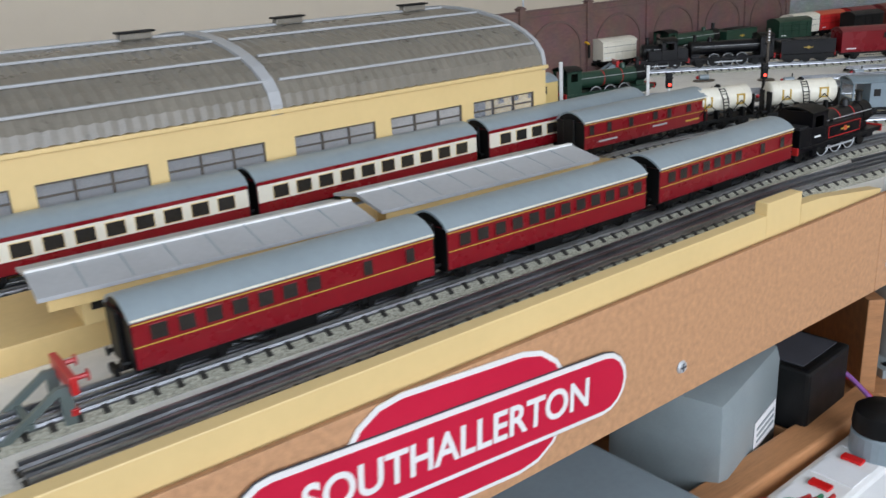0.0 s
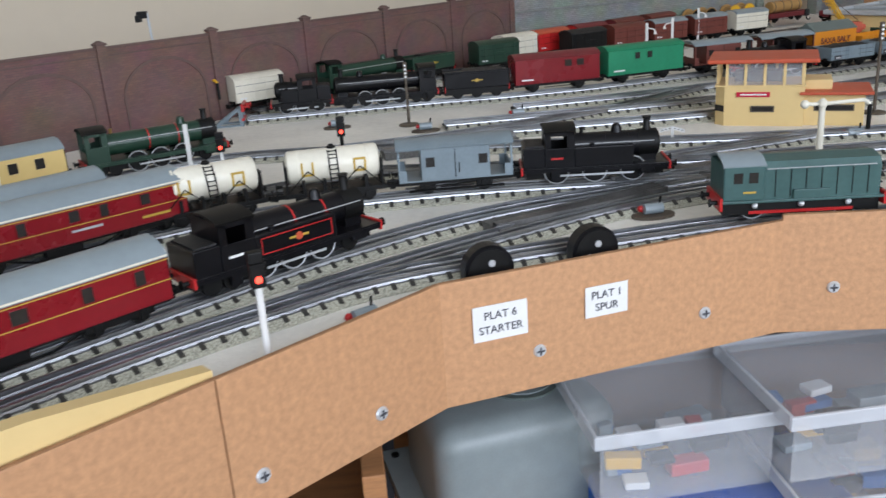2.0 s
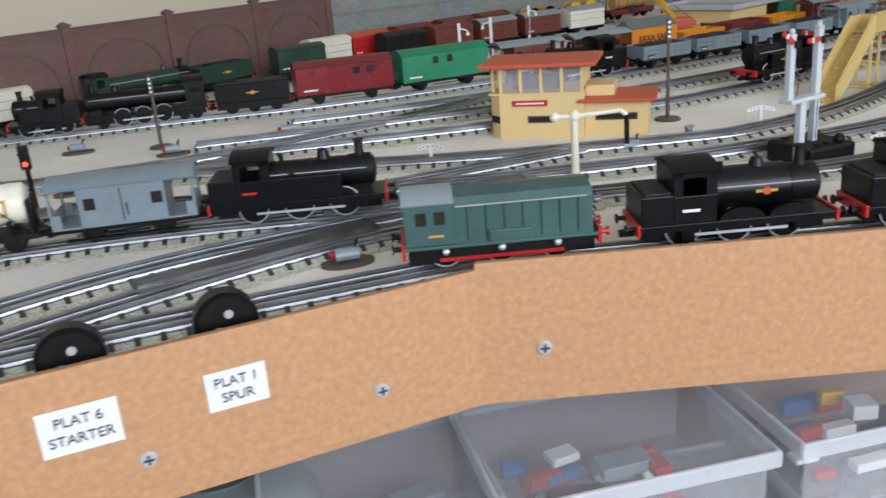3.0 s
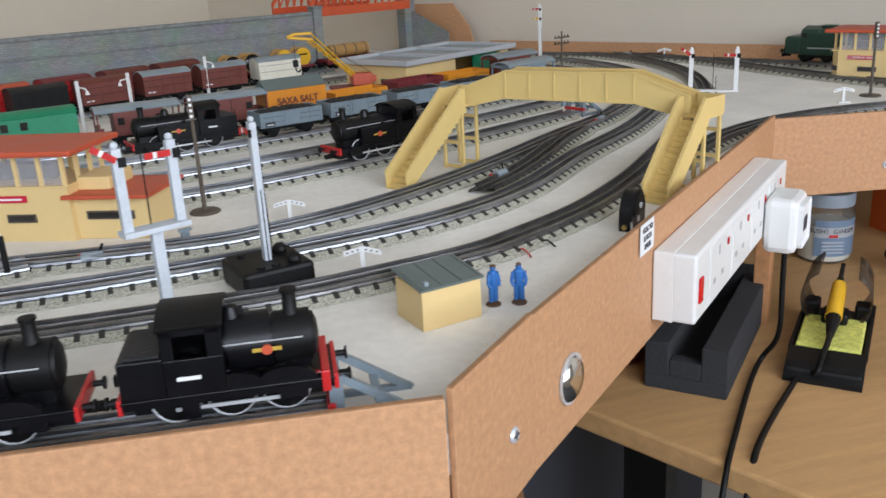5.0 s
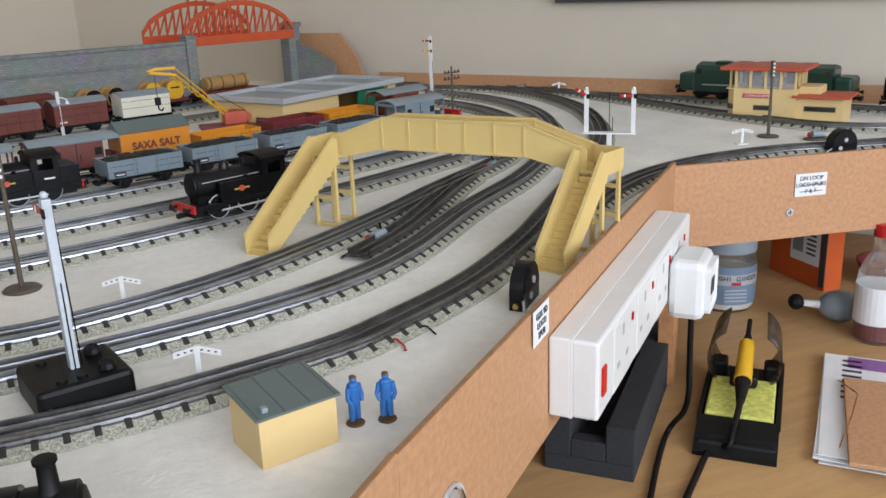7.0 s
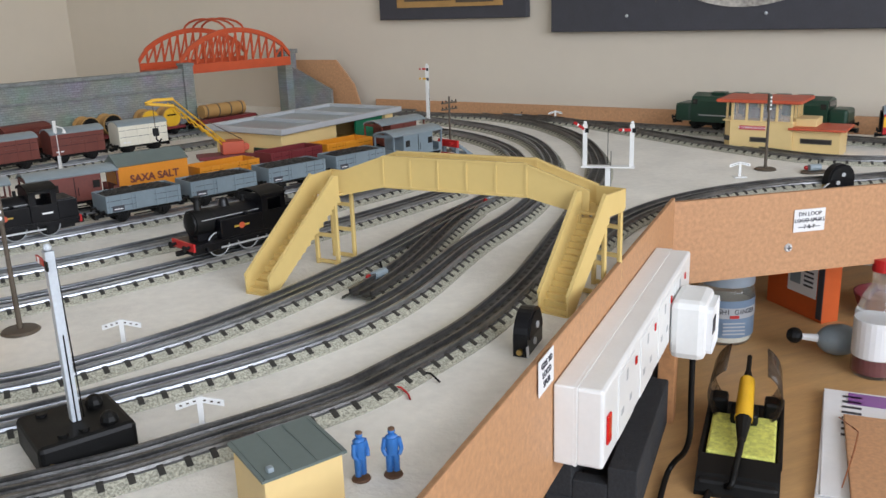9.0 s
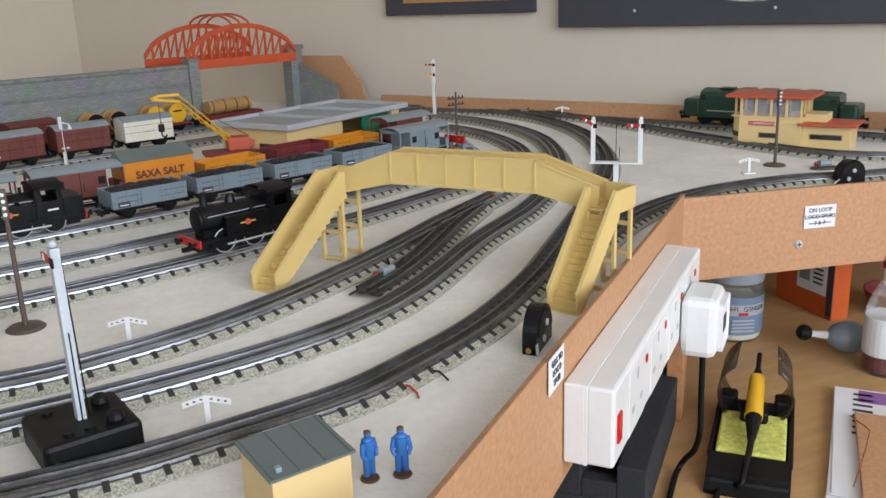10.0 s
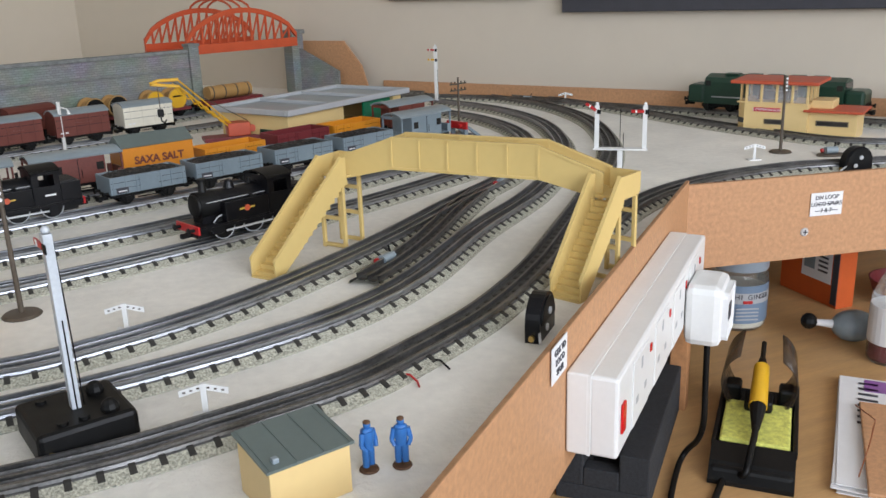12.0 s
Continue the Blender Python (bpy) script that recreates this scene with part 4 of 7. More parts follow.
loco("P4", 1.0964, "green express engine with black smokebox outside the station", "tender", body="bgreen", L=0.118, name="tender_locomotive", crest=False, lining=True)
loco("R3", 1.2960, "dark green main line engine beside the brick wall", "tender", body="bgreen", L=0.125, name="tender_locomotive", crest=False)
tender("R3", 1.3925, "green tender behind the main line engine", "bgreen", L=0.07)


def shunter(path, x):
    t = thing("diesel_shunter", "faded green diesel shunter with red coupling rods on the front siding", "locomotive", *on(path, x), "locomotives")
    L, W = .091, .030
    f = L / 2
    part("footplate", box(B(), -f, f, -W / 2, W / 2, .0115, .0130, .0003), "dgreen", t)
    cb = part("cab", box(B(), -f + .001, -f + .024, -W / 2, W / 2, .0130, .0335, .0008), "dgreen", t)
    bm = B()
    prism(bm, arc_roof(W + .0006, .0335, .0045), -f + .0006, -f + .0244)
    part("cab_roof", bm, "greyroof", t, smooth=True)
    hood = [(-W / 2 + .0015, .013), (-W / 2 + .0015, .0305), (-W / 2 + .004, .0345), (0, .0362), (W / 2 - .004, .0345), (W / 2 - .0015, .0305), (W / 2 - .0015, .013)]
    bm = B()
    prism(bm, hood, -f + .024, f - .003)
    hd = part("hood", bm, "dgreen", t)
    for s in (-1, 1):
        for xc in (-f + .009, -f + .0175):
            part("window", box(B(), xc - .0025, xc + .0025, s * W / 2, s * (W / 2 + .0004), .0235, .0295), "pane", cb)
        for k in range(7):
            xx = -f + .030 + k * .0085
            part("door_seam", box(B(), xx, xx + .0003, s * (W / 2 - .0015), s * (W / 2 - .0010), .0145, .030), "mblack", hd)
        part("handrail", cyl(B(), (-f + .025, s * (W / 2 - .0006), .0310), (f - .006, s * (W / 2 - .0006), .0310), .0003, 5), "steel", hd)
        part("side_box", box(B(), -f + .040, -f + .060, s * (W / 2 - .0015), s * (W / 2 + .0004), .0131, .0185, .0004), "dgreen", hd)
        part("number_bar", box(B(), -f + .012, -f + .019, s * W / 2, s * (W / 2 + .0004), .0175, .0186), "gold", cb)
        part("coupling_rod", box(B(), -.029, .029, s * .0118, s * .0126, .0045, .0062), "red", t)
        for xw in (-.026, 0, .026):
            part("axle_cap", ball(B(), (xw, s * .0128, .0095), .0018), "steel", t)
        for k in range(5):
            part("ladder_rung", cyl(B(), (f - .0012, s * .004, .016 + k * .0035), (f - .0012, s * .012, .016 + k * .0035), .0004, 5), "mblack", hd)
    part("frames", box(B(), -f + .002, f - .002, -.0115, .0115, .004, .0116), "soot", t)
    wheels(t, (-.026, 0, .026), .0085, spokes=True)
    for s in (-1, 1):
        part("buffer_beam", box(B(), s * f - .0008, s * f + .0008, -W / 2, W / 2, .0075, .0150), "red", t)
        for y in (-.009, .009):
            bm = cyl(B(), (s * f, y, .0112), (s * (f + .0045), y, .0112), .0013, 8)
            cyl(bm, (s * (f + .0045), y, .0112), (s * (f + .0053), y, .0112), .0024, 12)
            part("buffer", bm, "red" if s > 0 else "soot", t)


shunter("SPUR", 1.6191)


def big_diesel(path, x, label, L=.17, flip=False):
    px, py, pz, h = on(path, x)
    t = thing("diesel_locomotive", label, "locomotive", px, py, pz, h + (180 if flip else 0), "diesel locomotives", size=1.45)
    W = .031
    f = L / 2
    side = [(-W / 2, .0085), (-W / 2, .030), (-W / 2 + .003, .0345), (0, .0375), (W / 2 - .003, .0345), (W / 2, .030), (W / 2, .0085)]
    bm = B()
    prism(bm, side, -f + .026, f - .026)
    part("body", bm, "bgreen", t)
    for s in (-1, 1):
        bm = B()
        prism(bm, side, s * (f - .026), s * (f - .018))
        cabp = part("cab", bm, "bgreen", t)
        nose = part("nose", box(B(), s * (f - .018), s * f, -W / 2 + .001, W / 2 - .001, .0085, .027, .003), "bgreen", t)
        part("windscreen", box(B(), s * (f - .018), s * (f - .0174), -W / 2 + .004, W / 2 - .004, .0285, .0335), "pane", cabp)
        part("nose_grille", box(B(), s * f, s * (f + .0003), -.006, .006, .011, .015), "mblack", nose)
        for y in (-1, 1):
            part("cab_window", box(B(), s * (f - .0245), s * (f - .0195), y * W / 2, y * (W / 2 + .0004), .0265, .0315), "pane", cabp)
            part("body_stripe", box(B(), -f + .026, f - .026, y * W / 2, y * (W / 2 + .0003), .0150, .0162), "paleroof", t) if s > 0 else None
        bogie(t, s * (f - .032))
    for k in range(5):
        part("roof_hatch", box(B(), -f + .035 + k * .021, -f + .049 + k * .021, -.006, .006, .0365, .0382, .0004), "bgreen", t)
    part("fuel_tank", box(B(), -.022, .022, -.012, .012, .003, .0085, .001), "soot", t)
    buffers(t, L, beam="mblack")


# goods rows in the yard
van("R1", 1.5549, "maroon parcels van with grey-edged roof beside the tender", "maroon", L=.098, H=.033, windows=[(.012, .008, .027, .034), (.026, .008, .027, .034)], ribs=False, roof="maroonvan", category="parcels van")
van("R1", 1.6817, "bright green horse box van with windows", "emerald", L=.098, H=.033, windows=[(-.012, .006, .027, .034), (.004, .006, .027, .034)], ribs=False, roof="emerald", category="parcels van")
brake_van("R1", 1.8004, "brown goods brake van with grey curved roof", "brown", "greyroof", L=.075)
brake_van("R1", 1.9010, "brown goods brake van with pale roof in the goods yard", "brown", "greyroof", L=.075)
van("R1", 1.9828, "orange pitched-roof salt van with brown lettering", "saxa", roof="hutroof", L=.066, pitched=True, ribs=False, lettering=("SAXA SALT", .0092, "brown"), marks=False, category="salt van")
open_wagon("R1", 2.0691, "empty orange open wagon in the goods yard", "orange", None, H=.012, bar=False)
open_wagon("R1", 2.1544, "maroon open wagon in the goods yard", "maroonvan", None, H=.014, bar=False)
open_wagon("R1", 2.2375, "orange open wagon near the goods shed", "orange", None, H=.013, bar=False)
brake_van("R1", 2.3259, "brown brake van with grey roof by the goods shed", "brown", "greyroof", L=.07)
for xx in (1.9617, 2.0458, 2.1321, 2.2188):
    open_wagon("R0", xx, "grey open wagon loaded with coal", "grey", "coal", L=.064, H=.014)
brake_van("R0", 2.3049, "grey goods brake van at the end of the coal wagons", "grey", "greyroof", L=.072)
for xx, c, r in ((1.105, "tank", "tank"), (1.5749, "tank", "tank")):
    van("R3", xx - .03, "cream white refrigerator van by the brick wall", c, roof=r, L=.060)
for xx, c, r, lb in ((1.6074, "red", "redroof", "red goods van"), (1.6853, "red", "maroonvan", "red goods van"), (1.7655, "maroonvan", "brown", "dull maroon goods van"), (1.8415, "brown", "brown", "brown goods van")):
    van("R3", xx, lb + " in the row beside the stone wall", c, roof=r, L=.060)
for xx, c, r, lb in ((1.165, "bgreen", "bgreen", "dark green goods van"), (1.6593, "mblack", "coal", "black goods van with dusty roof"), (1.7409, "brown", "brown", "brown goods van"), (1.8238, "brown", "greyroof", "brown goods van with grey roof"), (1.9091, "brown", "greyroof", "brown planked goods van with grey roof"), (1.9990, "tank", "greyroof", "white goods van with grey roof")):
    van("R2", xx, lb + " in the yard row", c, roof=r, L=.062)
big_diesel("LF", 2.8367, "green main line diesel locomotive behind the signal box", flip=True)
coach("LF", 2.9823, "red and yellow banded coach behind the green diesel", lower=[(.0095, .017, "red"), (.017, .0285, "yellow"), (.0285, .0318, "red")], win=cw, L=.182, lines=False)

# ---- lineside structures ----
def brick_mat(name, c1, c2, mortar, bw, bh):
    m = bpy.data.materials.new(name)
    m.use_nodes = True
    nt = m.node_tree
    b = nt.nodes["Principled BSDF"]
    b.inputs["Roughness"].default_value = 0.65
    tc = nt.nodes.new("ShaderNodeTexCoord")
    mp = nt.nodes.new("ShaderNodeMapping")
    mp.inputs["Rotation"].default_value = (radians(90), 0, 0)
    br = nt.nodes.new("ShaderNodeTexBrick")
    br.inputs["Scale"].default_value = 1.0
    br.inputs["Brick Width"].default_value, br.inputs["Row Height"].default_value, br.inputs["Mortar Size"].default_value = bw, bh, bh * 0.1
    for k, c in (("Color1", c1), ("Color2", c2), ("Mortar", mortar)):
        br.inputs[k].default_value = (*c, 1)
    nz = nt.nodes.new("ShaderNodeTexNoise")
    nz.inputs["Scale"].default_value, nz.inputs["Detail"].default_value = 25, 5
    mx = nt.nodes.new("ShaderNodeMix")
    mx.data_type, mx.blend_type = "RGBA", "MULTIPLY"
    mx.inputs[0].default_value = 0.5
    nt.links.new(tc.outputs["Object"], mp.inputs["Vector"])
    nt.links.new(mp.outputs["Vector"], br.inputs["Vector"])
    nt.links.new(tc.outputs["Object"], nz.inputs["Vector"])
    nt.links.new(br.outputs["Color"], mx.inputs[6])
    nt.links.new(nz.outputs["Color"], mx.inputs[7])
    nt.links.new(mx.outputs[2], b.inputs["Base Color"])
    bp = nt.nodes.new("ShaderNodeBump")
    bp.inputs["Strength"].default_value, bp.inputs["Distance"].default_value = 0.5, 0.0006
    nt.links.new(br.outputs["Fac"], bp.inputs["Height"])
    bp.invert = True
    nt.links.new(bp.outputs["Normal"], b.inputs["Normal"])
    return m


M["brickwall"] = brick_mat("model_brickwork", (0.24, 0.125, 0.105), (0.19, 0.10, 0.09), (0.15, 0.10, 0.09), 0.0075, 0.0028)
M["stonewall"] = brick_mat("model_stonework", (0.34, 0.36, 0.34), (0.27, 0.285, 0.27), (0.2, 0.21, 0.2), 0.009, 0.0035)


def brick_wall(a, b, H, bays):
    a, b = Vector(a), Vector(b)
    L = (b - a).length
    t = thing("brick_retaining_wall", "brown model brick wall with pillars and blind arches", "wall", a.x, a.y, 0, heading(a, b), kind="structure", size=1)
    w = L / bays
    for k in range(bays):
        x0, x1 = k * w, (k + 1) * w
        bay = part("bay", box(B(), x0 + .006, x1 - .006, 0, .004, 0, H - .004), "brickwall", t)
        n, xc, R = 14, (x0 + x1) / 2, w * .36
        bm = B()
        zc = H * .42
        for i in range(n):
            p, q = math.pi * i / n, math.pi * (i + 1) / n
            for rr0, rr1 in ((R, R + .003),):
                pts = [(xc + rr0 * math.cos(p), zc + rr0 * .75 * math.sin(p)), (xc + rr1 * math.cos(p), zc + rr1 * .78 * math.sin(p)), (xc + rr1 * math.cos(q), zc + rr1 * .78 * math.sin(q)), (xc + rr0 * math.cos(q), zc + rr0 * .75 * math.sin(q))]
                prism(bm, pts, -.0016, 0, "y")
        part("arch_ring", bm, "pillar", bay)
        bm = box(B(), xc - R - .0028, xc - R, -.0014, 0, 0, zc)
        box(bm, xc + R, xc + R + .0028, -.0014, 0, 0, zc)
        part("arch_jamb", bm, "pillar", bay)
        part("coping", box(B(), x0 + .006, x1 - .006, -.0018, .0055, H - .004, H - .001, .0004), "pillar", t)
        part("string_course", box(B(), x0 + .006, x1 - .006, -.0010, 0, H - .012, H - .0105), "pillar", t)
    for k in range(bays + 1):
        pl = part("pillar", box(B(), k * w - .006, k * w + .006, -.004, .006, 0, H + .001, .0006), "brickwall", t)
        part("cap", box(B(), k * w - .0075, k * w + .0075, -.0055, .007, H + .001, H + .0035, .0006), "pillar", pl)
        bm = B()
        prism(bm, [(k * w - .006, H + .0035), (k * w, H + .0065), (k * w + .006, H + .0035)], -.004, .006, "y")
        part("cap_top", bm, "pillar", pl)
    return t


brick_wall((0.6570, 1.6929), (1.5544, 2.5528), 0.116, 8)


def stone_wall(a, b, H):
    a, b = Vector(a), Vector(b)
    L = (b - a).length
    t = thing("stone_retaining_wall", "grey model stone wall with coping behind the goods yard", "wall", a.x, a.y, 0, heading(a, b), kind="structure", size=1)
    part("wall_face", box(B(), 0, L, 0, .008, 0, H - .006), "stonewall", t)
    part("string_course", box(B(), 0, L, -.0022, 0, H * .70, H * .735, .0005), "stone", t)
    part("coping", box(B(), 0, L, -.003, .011, H - .006, H, .0008), "stone", t)
    for x in (L, ):
        p = part("pier", box(B(), x, x + .018, -.006, .014, 0, H + .004, .0008), "stonewall", t)
        part("pier_cap", box(B(), x - .0015, x + .0195, -.0075, .0155, H + .004, H + .009, .0008), "stone", p)


stone_wall((1.5545, 2.5535), (2.0920, 2.7740), 0.113)


def truss_bridge():
    a = Vector((2.0850, 2.8450))
    t = thing("truss_bridge", "orange red bowstring girder bridge between stone piers", "bridge", a.x, a.y, 0.1000, 24.5, size=1.463)
    L, H = .162, 0.0463
    for y in (-.018, .078):
        tr = part("truss", box(B(), 0, L, y - .002, y + .002, 0, .011, .0004), "redbridge", t)
        n = 14
        zz = lambda k: .014 + (H - .012) * math.sin(math.pi * k / n) ** .62
        bm = B()
        for k in range(n):
            x0, x1 = L * k / n, L * (k + 1) / n
            pts = [(x0, zz(k) - .003), (x1, zz(k + 1) - .003), (x1, zz(k + 1) + .003), (x0, zz(k) + .003)]
            prism(bm, pts, y - .002, y + .002, "y")
        part("top_chord", bm, "redbridge", tr)
        for k in range(1, n):
            part("hanger", box(B(), L * k / n - .001, L * k / n + .001, y - .0012, y + .0012, .011, zz(k) - .001), "redbridge", tr)
            if k < n - 1:
                part("diagonal", cyl(B(), (L * k / n, y, .011), (L * (k + 1) / n, y, zz(k + 1) - .003), .0012, 5), "redbridge", tr)
    part("deck", box(B(), 0, L, -.018, .078, 0, .003), "redbridge", t)
    for k in (.42, .5, .58):
        bm = B()
        for i in range(8):
            p, q = math.pi * i / 8, math.pi * (i + 1) / 8
            tube(bm, [(L * k, .030 + .048 * math.cos(p), H + .002 + .014 * math.sin(p)), (L * k, .030 + .048 * math.cos(q), H + .002 + .014 * math.sin(q))], .0014, 5)
        part("portal_arch", bm, "redbridge", t)


truss_bridge()
bp = thing("bridge_pier", "grey stone pier with flat cap at the bridge end", "pier", 2.3200, 2.9854, 0, 24.5, size=1.0)
part("shaft", box(B(), -.014, .014, -.014, .014, 0, 0.1186, .001), "stonewall", bp)
part("pier_cap", box(B(), -.017, .017, -.017, .017, 0.1186, 0.1266, .001), "stone", bp)
abut = thing("bridge_abutment", "grey stone abutment carrying the bridge deck", "abutment", 2.0850, 2.8450, 0, 24.5, size=1.0)
part("block", box(B(), -.06, .02, 0, .13, 0, 0.0990, .001), "stonewall", abut)
bm = B()
prism(bm, [(0, 0), (0.1761, 0), (0.1561, 0.0575), (0.1149, 0.1038), (0, 0.1034)], 0, .004, "y")
solid("hardboard_wing", bm, "hardboard", "brown hardboard cut-out standing behind the bridge pier", "board", x=2.3373, y=3.0131, rz=-55.2)
bm = B()
prism(bm, [(0, 0), (0.1090, 0), (0.1090, 0.0489), (.0, 0.0968)], 0, .006, "y")
solid("stone_ramp", bm, "stonewall", "sloping grey stone parapet beside the bridge", "parapet", x=2.3207, y=2.9845, rz=-55.2)
bm = B()
Lw = 1.9
box(bm, 0, Lw, -.004, 0, 0, .026, .0005)
c0 = KC + DN * .95 - DW * .002
solid("wall_upstand", bm, "hardboard", "low hardboard strip along the wall behind the tracks", "upstand", "structure", c0.x, c0.y, 0, heading((0, 0), DN))

# station with arched roof
s0 = Vector((1.0080, 1.5450))
st = thing("station_hall", "cream station hall with long arched ribbed grey roof", "station", s0.x, s0.y, 0, 41.9)
EAVE, CROWN, DEP = .075, .119, .27
wins = [(-.081, -.014), (-.162, -.093), (-.244, -.176), (-.336, -.267), (-.416, -.348), (-.497, -.43), (-.588, -.52)]
edges = [0.0] + [v for w in wins for v in (w[1], w[0])] + [-.75]
for x1, x0 in zip(edges[0::2], edges[1::2]):
    part("wall_pier", box(B(), x0, x1, 0, .004, 0, EAVE), "cream", st)
for x0, x1 in wins:
    part("wall_base", box(B(), x0, x1, 0, .004, 0, .030), "cream", st)
    part("wall_head", box(B(), x0, x1, 0, .004, .0575, EAVE), "cream", st)
    wn_ = part("window", box(B(), x0, x1, .0022, .0028, .030, .0575), "clear", st, "clear glazed station window")
    bm = box(B(), x0, x1, .0008, .0035, .030, .0312)
    box(bm, x0, x1, .0008, .0035, .0563, .0575)
    box(bm, x0, x1, .0012, .0032, .0485, .0495)
    box(bm, x0, x1, .0012, .0032, .0398, .0406)
    for k in range(4):
        xx = x0 + (x1 - x0) * k / 3
        box(bm, xx - .0006, xx + .0006, .001, .0034, .0312, .0563)
    part("frame", bm, "sash", wn_)
part("cornice", box(B(), -.75, .002, -.002, .006, EAVE, EAVE + .003, .0005), "cream", st)
part("back_wall", box(B(), -.75, 0, DEP - .004, DEP, 0, EAVE), "cream", st)
n = 16
arc = [(DEP / 2 - DEP / 2 * math.cos(math.pi * i / n), EAVE + .003 + (CROWN - EAVE) * math.sin(math.pi * i / n)) for i in range(n + 1)]
bm = B()
for i in range(n):
    (y0, z0), (y1, z1) = arc[i], arc[i + 1]
    m = 170
    for k in range(m):
        xa, xb = -.75 + .75 * k / m, -.75 + .75 * (k + 1) / m
        da, db = (.0009, 0) if k % 2 else (0, .0009)
        bm.faces.new([bm.verts.new(v) for v in ((xa, y0, z0 + da), (xb, y0, z0 + db), (xb, y1, z1 + db), (xa, y1, z1 + da))])
bmesh.ops.remove_doubles(bm, verts=bm.verts[:], dist=1e-6)
part("roof_sheet", bm, "glassroof", st, "ribbed translucent grey roof")
for i in (2, 4, 6, 8, 10, 12):
    y, z = arc[i]
    for sgm in range(3):
        part("glazing_bar", box(B(), -.75 + sgm * .25 + .004, -.75 + (sgm + 1) * .25 - .004, y - .0016, y + .0016, z + .0005, z + .0024, .0005), "paleroof", st)
for xc in (-.001, -.255, -.50, -.749):
    bm = B()
    wv = .0045 if xc in (-.255, -.50) else .002
    for i in range(n):
        (y0, z0), (y1, z1) = arc[i], arc[i + 1]
        prism(bm, [(y0, z0 - .004), (y1, z1 - .004), (y1, z1 + .003), (y0, z0 + .003)], xc - wv, xc + wv, "x")
    part("roof_rib", bm, "paleroof", st)
for k in range(6):
    y, z = arc[8]
    v = part("roof_vent", box(B(), -.70 + k * .13, -.675 + k * .13, y - .004, y + .004, z + .001, z + .006, .001), "glassroof", st)
    part("vent_cap", box(B(), -.702 + k * .13, -.673 + k * .13, y - .0055, y + .0055, z + .006, z + .0075, .0005), "mblack", v)


def canopy(x, y, L, rz, D=.055):
    t = thing("platform_canopy", "pale grey platform canopy over a cream platform building", "canopy", x, y, 0, rz, "platform canopies")
    bm = B()
    prism(bm, [(0, .0385), (D / 2, .0435), (D, .0385), (D, .0365), (D / 2, .0415), (0, .0365)], 0, L)
    rf = part("roof", bm, "paleroof", t)
    part("ridge_strip", box(B(), 0, L, D / 2 - .0016, D / 2 + .0016, .0431, .0443), "white", rf)
    for k in range(1, 8):
        bm = B()
        prism(bm, [(.001, .0387), (D / 2, .0438), (D - .001, .0387), (D - .001, .0379), (D / 2, .043), (.001, .0379)], L * k / 8 - .0004, L * k / 8 + .0004)
        part("roof_seam", bm, "greyroof", rf)
    bm = box(B(), .004, L - .004, .002, .0035, .0305, .0365)
    part("valance", bm, "pfloor", t)
    part("valance_back", box(B(), .004, L - .004, D - .0035, D - .002, .0305, .0365), "pfloor", t)
    bd = part("building", box(B(), .02, L - .02, D * .28, D * .72, .0145, .0385, .0005), "cream", t)
    for k in range(5):
        xx = .03 + (L - .06) * k / 4
        part("building_window", box(B(), xx - .006, xx + .006, D * .28 - .0006, D * .28, .022, .031), "pane", bd)
        part("post", box(B(), xx - .0012, xx + .0012, D * .12 - .0012, D * .12 + .0012, .0143, .0382), "pfloor", t)


canopy(0.8818, 1.1977, .172, 39.8)
canopy(0.7170, 1.0530, .172, 37.9)
a = Vector((0.6260, 0.9990))
pl = thing("island_platform", "cream island platform with ramped end between the tracks", "platform", a.x, a.y, 0, 43.2)
part("slab", box(B(), -.05, .50, -.002, .070, 0, .014, .0006), "pfloor", pl)
bm = B()
prism(bm, [(.50, 0), (.50, .014), (.565, .002), (.565, 0)], .002, .066, "y")
part("ramp", bm, "pfloor", pl)

# platform edge along the fascia
pf_end = along(FA[0], FA[1], 0.912 - .735 * 1.2)
pf = thing("platform_edge", "cream plastic platform wall with ramp along the fascia", "platform", pf_end.x, pf_end.y, 0, heading(FA[0], FA[1]))
part("long_wall", box(B(), -.05, .605, .001, .009, 0, .0255, .0005), "cream", pf)
part("step_block", box(B(), .605, .640, .001, .009, 0, .0325, .0005), "cream", pf)
bm = B()
prism(bm, [(.640, 0), (.640, .0245), (.665, .0235), (.735, .0145), (.735, 0)], .001, .009, "y")
part("ramp", bm, "cream", pf)


